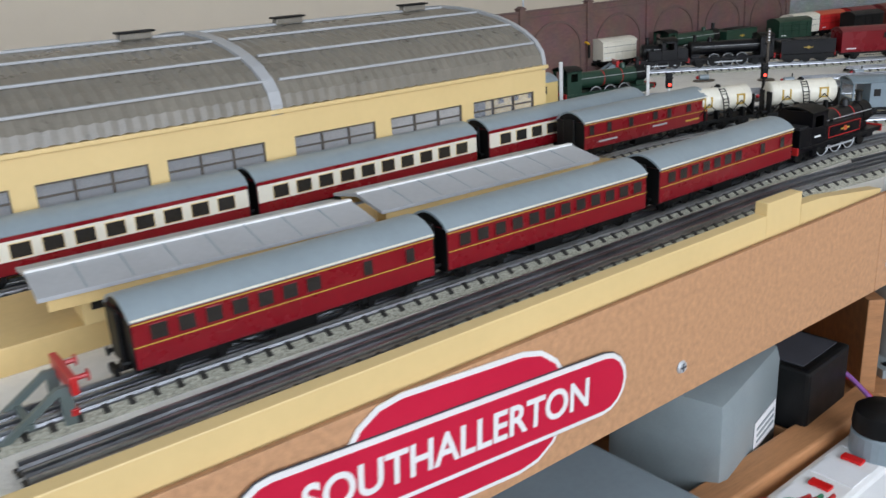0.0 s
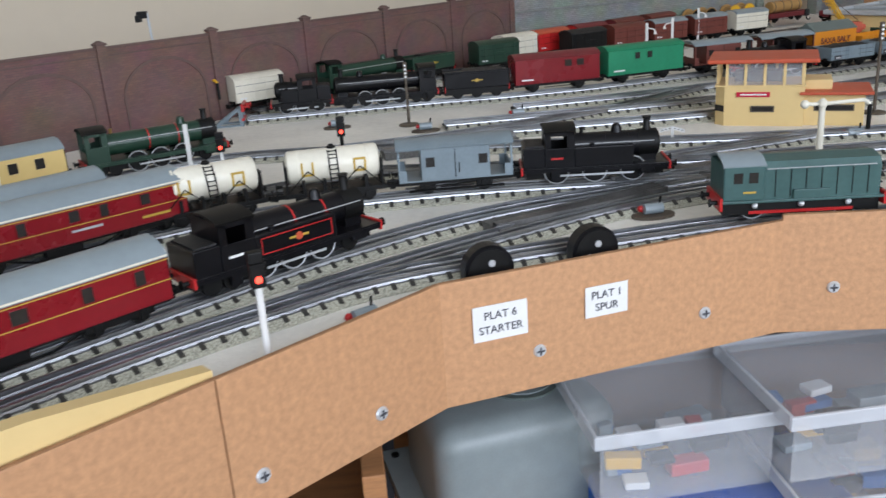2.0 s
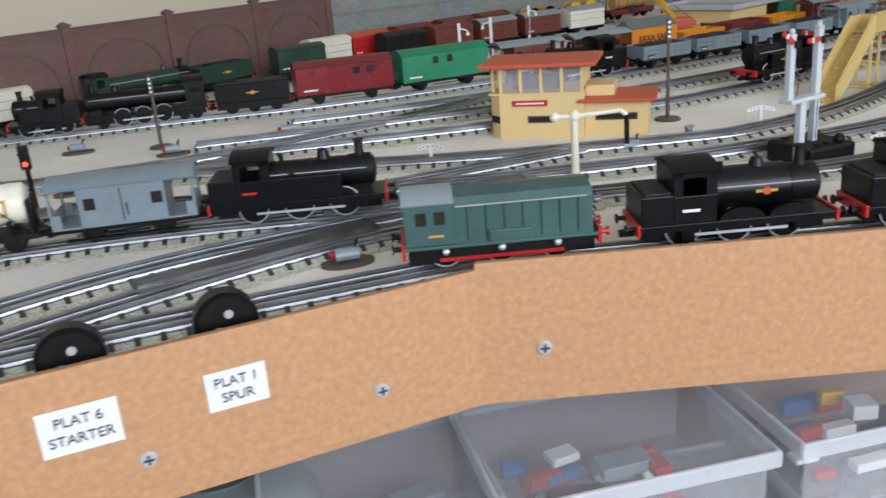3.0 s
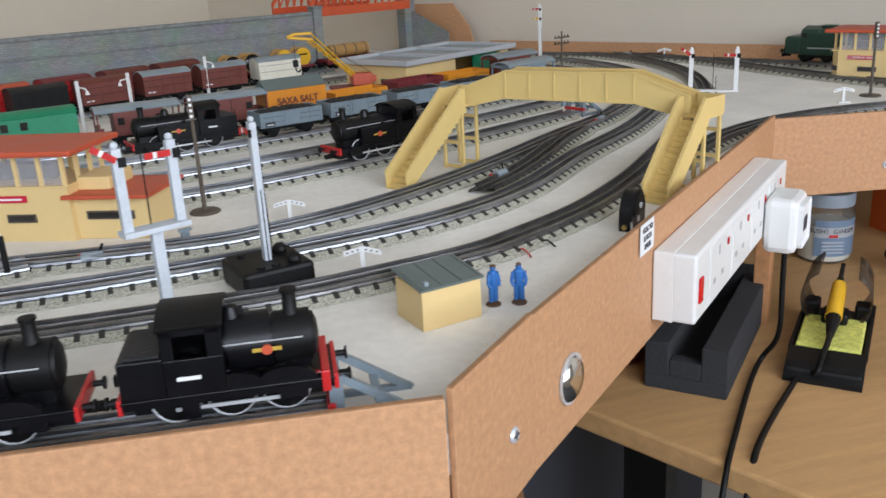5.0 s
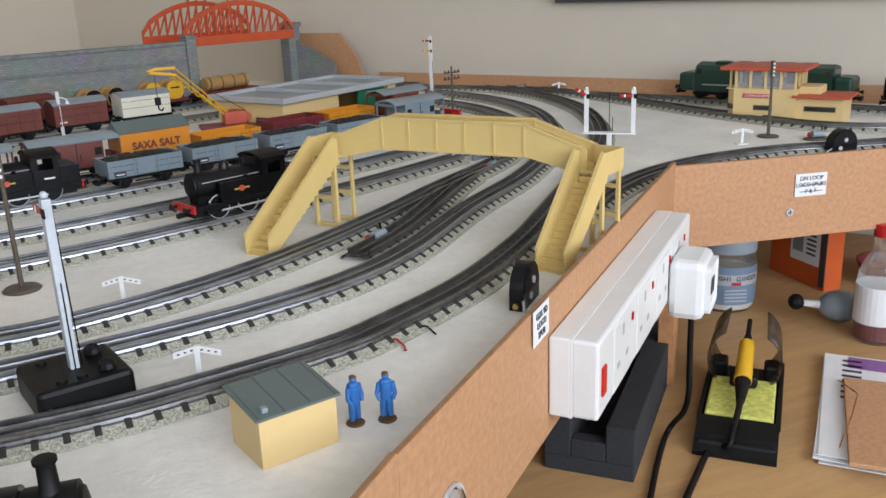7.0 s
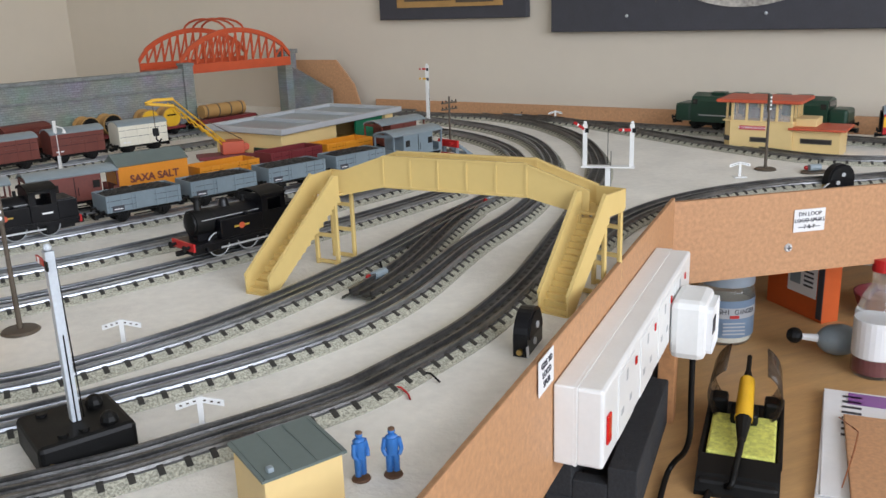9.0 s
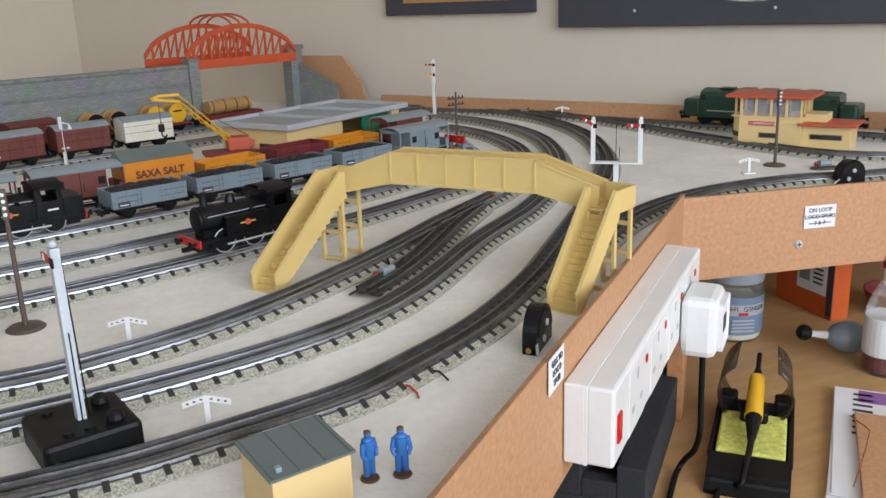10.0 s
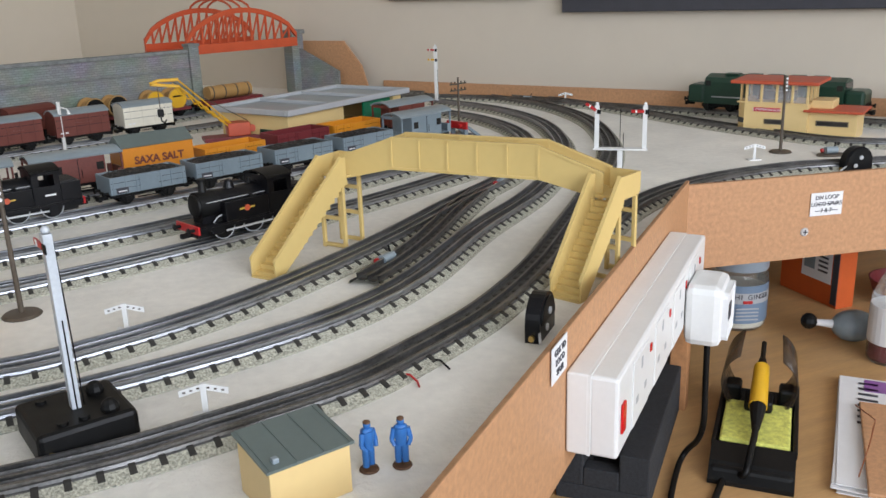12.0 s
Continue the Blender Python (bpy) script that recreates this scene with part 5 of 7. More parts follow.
def signal_box(x, y, rz, name_board, L=.132):
    t = thing("signal_box", "cream plastic signal box with orange red flat roofs", "signal box", x, y, 0, rz, "signal boxes")
    L1, D = .074, .050
    body = [(0, .008), (.008, 0), (L1, 0), (L1, D), (0, D)]
    bm = B()
    prism(bm, body, 0, .0345, "z")
    lo = part("lower_storey", bm, "cream", t)
    part("annex", box(B(), L1, L, .004, D - .004, 0, .0275, .0005), "cream", t)
    an = part("annex_roof", box(B(), L1 - .004, L + .006, -.003, D + .001, .0275, .0300, .0006), "redroof", t)
    part("parapet", box(B(), L1, L1 + .022, .012, D - .006, .0300, .0385, .0008), "cream", t)
    part("window_sill", box(B(), -.0006, L1 + .0006, -.0006, D + .0006, .0345, .0360, .0004), "cream", t)
    for px_, py_ in ((.0015, .0095), (.0095, .0015), (.025, .0015), (.041, .0015), (.057, .0015), (L1 - .0015, .0015), (L1 - .0015, .018), (L1 - .0015, .034), (L1 - .0015, D - .0015), (.05, D - .0015), (.026, D - .0015), (.0015, D - .0015), (.0015, .029)):
        part("window_post", box(B(), px_ - .0012, px_ + .0012, py_ - .0012, py_ + .0012, .0360, .0555), "cream", t)
    part("window_glass", box(B(), .0098, L1 - .003, .0012, .0016, .0362, .0553), "clear", t, "clear window strip")
    part("lever_frame", box(B(), .015, .055, .02, .032, .036, .046, .001), "sash", t)
    part("roof", box(B(), -.007, L1 + .010, -.007, D + .006, .0555, .0592, .0012), "redroof", t)
    for x0, x1, z0, z1 in ((.030, .050, .0125, .0180), (L1 + .008, L - .008, .013, .0185)):
        w = part("slit_window", box(B(), x0, x1, -.0006 if x0 < L1 else .0034, .0002 if x0 < L1 else .0042, z0, z1), "sash", t)
        part("pane", box(B(), x0 + .0012, x1 - .0012, -.0009 if x0 < L1 else .0031, -.0004 if x0 < L1 else .0036, z0 + .001, z1 - .001), "pane", w)
    o = part("slit_window", box(B(), -.0055, .0055, -.0004, .0004, .0125, .0180), "pane", t)
    o.matrix_basis = pose(.0038, .0038, 0, 0, 0, -45)
    nb = part("name_board", box(B(), .018, .046, -.0012, -.0002, .0258, .0302, .0002), "badge", t, "red name board")
    if name_board:
        text("lettering", name_board, .0038, "paper", nb, pose(.032, -.0014, .0280, 90))
    else:
        part("text_bar", box(B(), .021, .043, -.0015, -.0012, .0274, .0286), "paper", nb)


signal_box(1.6853, 1.8522, -23.5, None, .122)
signal_box(2.7177, 2.1569, -56.6, "S COMMON BOX", .122)


# footbridge
def footbridge():
    t = thing("footbridge", "cream plastic footbridge with two stairs over the tracks", "footbridge", 0, 0, 0, 0)
    Lb, Rb = Vector((2.0260, 1.8540)) / 1.2, Vector((2.1990, 1.7130)) / 1.2
    Lt, Rt = Vector((2.1040, 1.9120)) / 1.2, Vector((2.2530, 1.7410)) / 1.2
    ZD = .050
    for base, topp in ((Lb, Lt), (Rb, Rt)):
        d = (topp - base).normalized()
        h = heading(base, topp)
        run = (topp - base).length - .006
        fr = part("stair", box(B(), run, run + .020, -.0095, .0095, ZD - .0015, ZD, .0003), "cream2", t)
        fr.matrix_basis = pose(base.x, base.y, 0, 0, 0, h)
        for s in (-1, 1):
            bm = B()
            prism(bm, [(0, 0), (.006, 0), (run + .001, ZD - .003), (run + .001, ZD + .0125), (run - .004, ZD + .0125), (0, .011)], s * .0095 - .0006, s * .0095 + .0006, "y")
            part("stringer", bm, "cream2", fr)
            bm = B()
            prism(bm, [(0, .011), (run - .004, ZD + .0125), (run - .004, ZD + .0138), (0, .0123)], s * .0095 - .0011, s * .0095 + .0011, "y")
            part("handrail", bm, "cream2", fr)
            part("landing_side", box(B(), run + .001, run + .020, s * .0095 - .0006, s * .0095 + .0006, ZD, ZD + .0125), "cream2", fr) if s * (1 if base is Lb else -1) > 0 else None
        part("foot", box(B(), -.001, .004, -.0095, .0095, 0, .0008), "cream2", fr)
        N = 15
        for k in range(N):
            x0, z0 = run * (k + .5) / N, ZD * (k + 1) / (N + 1)
            part("step", box(B(), x0, x0 + run / N + .001, -.0089, .0089, z0 - .0032, z0), "cream2", fr)
        for xx in (run - .004, run + .015):
            for s in (-1, 1):
                leg = part("leg", box(B(), xx, xx + .0026, s * .0088 - .0012, s * .0088 + .0012, 0, ZD - .0015, .0003), "cream2", fr)
            for zz in (.001, .020, .038):
                part("brace", box(B(), xx + .0003, xx + .0023, -.0078, .0078, zz, zz + .0024), "cream2", fr)
        part("end_wall", box(B(), run + .019, run + .0204, -.0095, .0095, ZD, ZD + .0125), "cream2", fr)
    d = (Rt - Lt).normalized()
    a, b = Lt + d * .004, Rt - d * .004
    L = (b - a).length
    sp = part("span", box(B(), .035, L - .035, -.0092, .0092, .0585, .0600), "cream2", t)
    sp.matrix_basis = pose(a.x, a.y, 0, 0, 0, heading(a, b))
    sp.location += Vector((.006, .008, 0))
    for s in (-1, 1):
        y = s * .0095
        bm = B()
        prism(bm, [(0, ZD - .004), (.012, ZD - .001), (.040, .0555), (L - .040, .0555), (L - .012, ZD - .001), (L, ZD - .004), (L, ZD + .0125), (.0, ZD + .0125)][:6] + [(L, ZD + .0125), (L - .040, .0765), (.040, .0765), (0, ZD + .0125)], y - .0006, y + .0006, "y")
        part("parapet", bm, "cream2", sp)
        for k in range(6):
            x0 = .040 + (L - .080) * k / 5
            part("upright", box(B(), x0 - .0007, x0 + .0007, y - .0012, y + .0012, .0555, .0765), "cream2", sp)
        for x0, x1 in ((.040, L - .040),):
            for z0 in (.0553, .0752):
                part("rail", box(B(), x0, x1, y - .0012, y + .0012, z0, z0 + .0016), "cream2", sp)
        for p, q in (((0, ZD + .0125), (.040, .0765)), ((L - .040, .0765), (L, ZD + .0125))):
            bm = B()
            prism(bm, [p, q, (q[0], q[1] - .0016), (p[0], p[1] - .0016)], y - .0012, y + .0012, "y")
            part("rail", bm, "cream2", sp)
    for p, q in (((0, ZD), (.036, .060)), ((L - .036, .060), (L, ZD))):
        bm = B()
        prism(bm, [p, q, (q[0], q[1] - .0015), (p[0], p[1] - .0015)], -.0092, .0092, "y")
        part("sloped_deck", bm, "cream2", sp)


footbridge()

# lineside hut
hu = thing("lineside_hut", "small cream hut with slate green sloping roof", "hut", 1.9684, 1.5458, 0, 14, size=1.02)
part("wall_block", box(B(), 0, .036, 0, .030, 0, .0225, .0004), "cream", hu)
bm = B()
prism(bm, [(-.0015, .0225), (.0315, .0262), (.0315, .0274), (-.0015, .0237)], -.0015, .0375, "x")
rf = part("roof", bm, "hutroof", hu)
for k in range(4):
    bm = B()
    prism(bm, [(-.0015, .0237), (.0315, .0274), (.0315, .0278), (-.0015, .0241)], .0000 + k * .0118, .0005 + k * .0118, "x")
    part("roof_seam", bm, "hutroof", rf)
part("roof_vent", box(B(), .003, .0058, .002, .0050, .0238, .0262, .0005), "greyroof", rf)


def figure(x, y, rz):
    bm = B()
    for s in (-1, 1):
        cyl(bm, (s * .0016, 0, .0012), (s * .0014, 0, .0105), .0015, 10, .0018)
        cyl(bm, (s * .0030, 0, .0178), (s * .0042, -.0005, .0125), .0013, 8, .0011)
        cyl(bm, (s * .0042, -.0005, .0125), (s * .0030, -.002, .0100), .0011, 8, .0009)
    cyl(bm, (0, 0, .0100), (0, 0, .0185), .0026, 12, .0031)
    ball(bm, (0, 0, .0184), .0030, (1, .75, .5))
    ball(bm, (0, 0, .0212), .0018)
    ob = solid("worker_figure", bm, "blue", "small blue painted metal worker figure on brown base", "figurine", x=x, y=y, z=.0012, rz=rz, group="worker figures", smooth=True, size=1.0)
    return ob


def figure_base(x, y):
    bm = B()
    lathe(bm, [(.0042, 0), (.0045, .0004), (.0042, .0011)], 18)
    solid("figure_base", bm, "skin", "round brown base plate under a worker figure", "base", x=x, y=y)


for x, y, rz in ((2.0155, 1.5678, 25.2), (2.0300, 1.5648, -16.4)):
    figure_base(x, y)
    figure(x, y, rz)
    bm = ball(B(), (0, 0, .0235), .0017, (1, 1.15, .55))
    solid("cap", bm, "skin", "dark cap on a worker figure's head", "cap", x=x, y=y, rz=rz)


def board_sign(x, y, rz):
    t = thing("lineside_sign", "small white two-armed lineside sign on a post", "sign", x, y, 0, rz, "lineside signs")
    t.scale = (1.15, 1.3, 1.4)
    part("base", box(B(), -.006, .006, -.004, .004, 0, .0012, .0004), "white", t)
    part("post", box(B(), -.0012, .0012, -.0008, .0008, .0012, .0135), "white", t)
    for s in (-1, 1):
        bm = B()
        prism(bm, [(0, .0135), (s * .0105, .0112), (s * .0105, .0088), (0, .0112)], -.0005, .0005, "y")
        am = part("arm", bm, "white", t)
        for k in range(3):
            xk = s * (.0022 + .0030 * k)
            zk = .01235 - .219 * abs(xk)
            part("text_bar", box(B(), xk - .0006, xk + .0006, -.0007, -.0005, zk - .0003, zk + .0003), "sash", am)


board_sign(1.9565, 1.6504, -15.1)
board_sign(1.9267, 1.7917, -16.8)
for x, y in ((2.6168, 2.0072), (2.6854, 2.5481), (1.6172, 1.7787)):
    board_sign(x, y, -20)


def disc_post(x, y, h, label, lit=True, mt="sash"):
    t = thing("lamp_post", label, "lamp post", x, y, 0, 0, "dark lamp posts")
    bm = B()
    lathe(bm, [(.0105, 0), (.0108, .0006), (.0095, .0018), (.003, .0022)], 22)
    part("base", bm, mt, t)
    part("column", cyl(B(), (0, 0, .0018), (0, 0, h), .0016, 10, .0011), mt, t)
    hd = part("head", box(B(), -.0018, .0018, -.0015, .0015, h - .016, h + .001, .0004), mt, t)
    for k in range(4):
        part("aspect", cyl(B(), (0, -.0015, h - .013 + k * .0037), (0, -.0022, h - .013 + k * .0037), .0011, 8), "paper", hd)


disc_post(1.8630, 1.8553, 0.0800, "dark brown colour light post on a round base")
disc_post(2.6733, 2.0269, 0.0740, "dark brown colour light post by the signal box")
disc_post(1.3560, 1.9814, 0.0620, "dark brown colour light post in the yard throat")


def telegraph_pole(x, y, h, rz):
    t = thing("telegraph_pole", "dark brown telegraph pole with cross arms on a round base", "pole", x, y, 0, rz, size=1.0)
    part("base", cyl(B(), (0, 0, 0), (0, 0, .0018), .011, 20, .009), "sash", t)
    part("pole", cyl(B(), (0, 0, .0018), (0, 0, h), .0018, 10, .0013), "sash", t)
    for k in range(2):
        arm = part("cross_arm", box(B(), -.015, .015, -.001, .001, h - .010 - k * .009, h - .008 - k * .009), "sash", t)
        for xx in (-.013, -.006, .006, .013):
            part("insulator", cyl(B(), (xx, 0, h - .008 - k * .009), (xx, 0, h - .0055 - k * .009), .0009, 6), "mblack", arm)


telegraph_pole(2.4090, 2.3710, .078, 20)


def semaphore(x, y, h, rz, label, arms=1, base=True, dolls=0, mt="post", low=.60, half=.0115):
    t = thing("semaphore_signal", label, "signal", x, y, 0, rz, "semaphore signals")
    z0 = .001
    if base:
        z0 = .014
        bs = part("base", box(B(), -.020, .018, -.019, .019, 0, .014, .0022), "mblack", t, "black moulded solenoid base")
        for px_, py_ in ((-.008, .010), (.012, .010)):
            part("cover_dome", ball(B(), (px_, py_, .0155), .0038, (1, 1, 1)), "mblack", bs)
        for px_, py_ in ((.012, -.008), (.012, 0), (-.013, -.010)):
            part("terminal", cyl(B(), (px_, py_, .0138), (px_, py_, .0152), .0022, 10), "mblack", bs)
        part("plug_socket", cyl(B(), (.0175, -.015, .005), (.0195, -.015, .005), .002, 8), "brass", bs)
    else:
        part("base", box(B(), -.004, .004, -.004, .004, 0, .0015, .0004), mt, t)
    bm = B()
    box(bm, -.0024, .0024, -.0018, .0018, z0, h * (low + .02 if dolls else 1.0), .0003)
    part("mast", bm, mt, t)
    xs = [0]
    if dolls:
        part("bracket", box(B(), -half - .003, half + .003, -.0045, .0045, h * low, h * (low + .025), .0003), mt, t)
        xs = [-half, half]
    for xx in xs:
        z1 = h
        dl = part("doll", box(B(), xx - .002, xx + .002, -.0016, .0016, h * (low + .02 if dolls else .5), z1, .0002), mt, t)
        part("finial", ball(B(), (xx, 0, z1 + .0012), .0017), mt, dl)
        for k in range(arms):
            zz = z1 - .005 - k * .014
            bm = B()
            box(bm, -.012, -.001, -.0022, -.0014, -.0013, .0013)
            o = part("arm", bm, "red" if k == 0 else "yellow", dl)
            o.matrix_basis = pose(xx, 0, zz, 0, 35 if (xx < 0 and dolls) else 0, 0)
            part("arm_band", box(B(), -.0085, -.007, -.0025, -.0022, -.0013, .0013), "white", o)
            part("spectacle", box(B(), xx, xx + .0034, -.0022, -.0013, zz - .0026, zz + .0014, .0003), "mblack", dl)
    part("balance_wire", tube(B(), [(.0026, 0, z0), (.0026, 0, h * .6)], .0003, 4), "mblack", t)
    part("ladder", tube(B(), [(-.0005, .0035, z0), (-.0005, .0022, h * .95)], .0003, 4), "mblack", t)
    return t


semaphore(1.8977, 1.6560, 0.0860, -75, "tall white bracket signal on a black electric base", arms=1, base=True)
semaphore(1.8403, 1.5757, 0.0920, 24.5, "white twin-arm bracket signal beside the front siding", arms=1, base=False, dolls=2)
semaphore(2.4474, 2.0236, 0.0620, -37.4, "white twin bracket signal with red arms behind the footbridge", arms=1, base=False, dolls=2, mt="white", low=.36, half=.021)
semaphore(2.4951, 2.6668, 0.0840, -51.3, "white post signal with red and yellow arms", arms=2, base=False, mt="white")
semaphore(2.7236, 2.6884, 0.0520, -53.7, "small distant signal beside the wall", arms=1, base=False, mt="sash")


def yard_lamp(x, y, h, rz, label, head=True):
    t = thing("yard_lamp", label, "lamp post", x, y, 0, rz, "white yard lamps")
    part("base", cyl(B(), (0, 0, 0), (0, 0, .0015), .004, 12), "white", t)
    part("column", box(B(), -.0016, .0016, -.0013, .0013, .001, h, .0003), "white", t)
    if head:
        part("bracket", tube(B(), [(0, 0, h - .006), (.009, 0, h - .008), (.0105, 0, h - .011)], .0008, 6), "white", t)
        part("lamp_head", cyl(B(), (.0105, 0, h - .014), (.0105, 0, h - .010), .0024, 10, .001), "white", t)


yard_lamp(1.8881, 2.5213, 0.0580, -27.7, "white painted yard lamp with bracket arm among the wagons")
yard_lamp(1.7302, 2.2865, 0.0600, -28.3, "white painted yard lamp between the wagon rows")
yard_lamp(1.7865, 2.3410, 0.0600, 152.7, "white painted yard lamp between the wagon rows")
yard_lamp(1.0284, 1.6185, 0.0720, -7.3, "plain pale post in front of the station hall", False)
yard_lamp(0.9045, 2.1130, 0.0800, -9.5, "white post close to the brick wall", False)
yard_lamp(1.0880, 2.1951, 0.0780, -11.5, "white post close to the brick wall", False)
yard_lamp(1.1457, 1.7568, 0.0500, -7.3, "pale post with dark head beside the station tracks", False)

tl = thing("floodlight_mast", "tall grey floodlight mast with black lamp head", "mast", 1.0053, 2.2135, 0, 0)
part("column", cyl(B(), (0, 0, 0), (-.004, 0, .118), .0018, 10, .0014), "post", tl)
hd = part("lamp_head", box(B(), -.016, -.004, -.004, .004, .112, .120, .001), "mblack", tl)
part("hood", box(B(), -.018, -.012, -.005, .005, .108, .116, .001), "mblack", hd)


def colour_light(x, y, h, rz, label, z=0.0, mt="white"):
    t = thing("colour_light_signal", label, "signal", x, y, z, rz, "colour light signals")
    part("base", box(B(), -.004, .004, -.004, .004, 0, .0015, .0003), mt, t)
    part("post", cyl(B(), (0, 0, .0015), (0, 0, h - .008), .0016, 10), mt, t)
    hd = part("head", box(B(), -.0032, .0032, -.003, .002, h - .010, h + .006, .0006), "mblack", t)
    part("hood", box(B(), -.0034, .0034, -.0055, -.003, h + .0005, h + .0015), "mblack", hd)
    part("red_light", cyl(B(), (0, -.0030, h - .006), (0, -.0036, h - .006), .0016, 10), "glow", hd)


colour_light(1.2748, 1.3514, 0.0470, 21.9, "white colour light signal showing red at the platform end")
colour_light(1.1735, 1.7682, 0.0340, 7.0, "colour light signal showing red in the station throat")
colour_light(1.0271, 2.0965, 0.0400, 1.6, "colour light signal showing red by the brick wall", mt="sash")
colour_light(1.2904, 1.7660, 0.0400, 8.3, "black colour light signal showing red beyond the tankers", mt="mblack")


def water_crane(x, y, h, rz, mt, label):
    t = thing("water_crane", label, "water crane", x, y, 0, rz, "water cranes")
    bm = B()
    lathe(bm, [(.005, 0), (.005, .0015), (.0026, .004), (.0022, h - .006), (.0032, h - .004), (.0032, h - .001), (.0008, h + .001)], 14)
    part("column", bm, mt, t)
    part("arm", tube(B(), [(-.010, 0, h - .003), (0, 0, h - .003), (.028, 0, h - .001), (.032, 0, h - .004)], .0014, 8), mt, t)
    part("balance_ball", ball(B(), (-.012, 0, h - .003), .0032), mt, t)
    part("leather_bag", cyl(B(), (.032, 0, h - .004), (.032, 0, h - .022), .0016, 8), "mblack", t)


water_crane(1.0774, 2.1371, 0.0460, -42.6, "yellow", "yellow water crane with black hose near the brick wall")
water_crane(1.7130, 1.6660, 0.0470, -12.3, "tank", "cream white water crane beside the main line")


def buffer_stop(x, y, rz, mt, label, red="red"):
    t = thing("buffer_stop", label, "buffer stop", x, y, 0, rz, "buffer stops")
    for s in (-1, 1):
        bm = B()
        prism(bm, [(-.002, 0), (.003, 0), (.003, .019), (-.002, .019)], s * .010 - .0014, s * .010 + .0014, "y")
        prism(bm, [(.003, .016), (.026, .001), (.031, .001), (.003, .0195)], s * .010 - .0014, s * .010 + .0014, "y")
        box(bm, .003, .030, s * .010 - .0014, s * .010 + .0014, 0, .0022)
        part("side_frame", bm, mt, t)
        bm = cyl(B(), (-.004, s * .009, .0205), (-.009, s * .009, .0205), .0012, 8)
        cyl(bm, (-.009, s * .009, .0205), (-.0098, s * .009, .0205), .0026, 12)
        part("buffer", bm, red, t)
    part("beam", box(B(), -.004, -.001, -.0155, .0155, .016, .024, .0004), red, t)
    part("lower_beam", box(B(), -.003, 0, -.0125, .0125, .006, .009, .0003), red, t)
    part("cross_tie", box(B(), .014, .017, -.0125, .0125, .0060, .0085), mt, t)


buffer_stop(1.9098, 1.4791, -5.5, "grey", "blue grey buffer stop with red beam at the siding end")
buffer_stop(0.7460, 1.0090, -138.6, "hutroof", "dark green grey buffer stop with red buffers")
buffer_stop(1.1403, 2.0714, -175.5, "grey", "blue grey buffer stop near the brick wall")
buffer_stop(2.3102, 2.1037, 24.8, "grey", "blue grey buffer stop behind the footbridge")
buffer_stop(2.3191, 2.1852, 26.3, "grey", "blue grey buffer stop with red beam by the wagons")
buffer_stop(2.3778, 2.2996, 20.9, "grey", "blue grey buffer stop at the end of the coal road")


def lever_switch(x, y, rz, label, r=.0135):
    t = thing("lever_switch", label, "switch", x, y, 0, rz, "black lever switches")
    pts = [(r * math.cos(math.pi * k / 14), .009 + r * math.sin(math.pi * k / 14)) for k in range(15)] + [(-r, 0), (r, 0)]
    bm = B()
    prism(bm, pts, -.0038, .0038, "y")
    bd = part("housing", bm, "black", t)
    bm = B()
    prism(bm, [(u * .86, .0085 + (v - .0085) * .86) for u, v in pts[:15]], -.0046, -.0038, "y")
    part("cover_rim", bm, "mblack", bd)
    for zz, xx in ((.006, -.004), (.013, .001)):
        part("screw", cyl(B(), (xx, -.0046, zz), (xx, -.0054, zz), .0019, 10), "steel", bd)
    part("lever", tube(B(), [(-r + .002, -.003, .006), (-r - .006, -.006, .003)], .0008, 6), "steel", t)
    part("terminal", cyl(B(), (-r - .002, 0, .003), (-r, 0, .003), .0016, 8), "brass", t)


lever_switch(1.3989, 1.4417, 14.2, "black half-round lever switch behind the fascia")
lever_switch(1.4694, 1.4625, 14.5, "black half-round lever switch behind the fascia")
lever_switch(2.1567, 1.6700, 44.8, "black lever switch with screw terminals beside the footbridge stair")
lever_switch(2.6646, 1.9085, -9.5, "black half-round lever switch beside the loop line")


def point_motor(x, y, rz):
    t = thing("point_motor", "small point motor with lever on a brown plate", "point motor", x, y, 0, rz, "point motors")
    bm = B()
    prism(bm, [(.014 * math.cos(2 * math.pi * k / 16), .008 * math.sin(2 * math.pi * k / 16)) for k in range(16)], 0, .002, "z")
    part("plate", bm, "sash", t)
    part("coil", cyl(B(), (-.006, 0, .0055), (.006, 0, .0055), .0034, 12), "greyroof", t)
    part("lever", tube(B(), [(.004, 0, .008), (.006, .003, .012)], .0008, 6), "mblack", t)
    part("knob", ball(B(), (-.007, .003, .005), .0022), "red", t)


for x, y, rz in ((2.1171, 1.8383, 35.7), (2.3083, 2.0306, 45.4), (1.5343, 1.5518, 6.0), (1.3238, 1.3937, 34.4), (1.3749, 1.9362, 8.1), (1.7854, 1.7454, 1.5), (2.7784, 2.0996, -57.2), (2.6405, 2.6028, -52.0), (2.7060, 1.9826, -12.4), (1.3073, 1.8137, 21.9), (1.2677, 1.9960, 6.4), (1.4891, 1.9810, 9.8)):
    point_motor(x, y, rz)


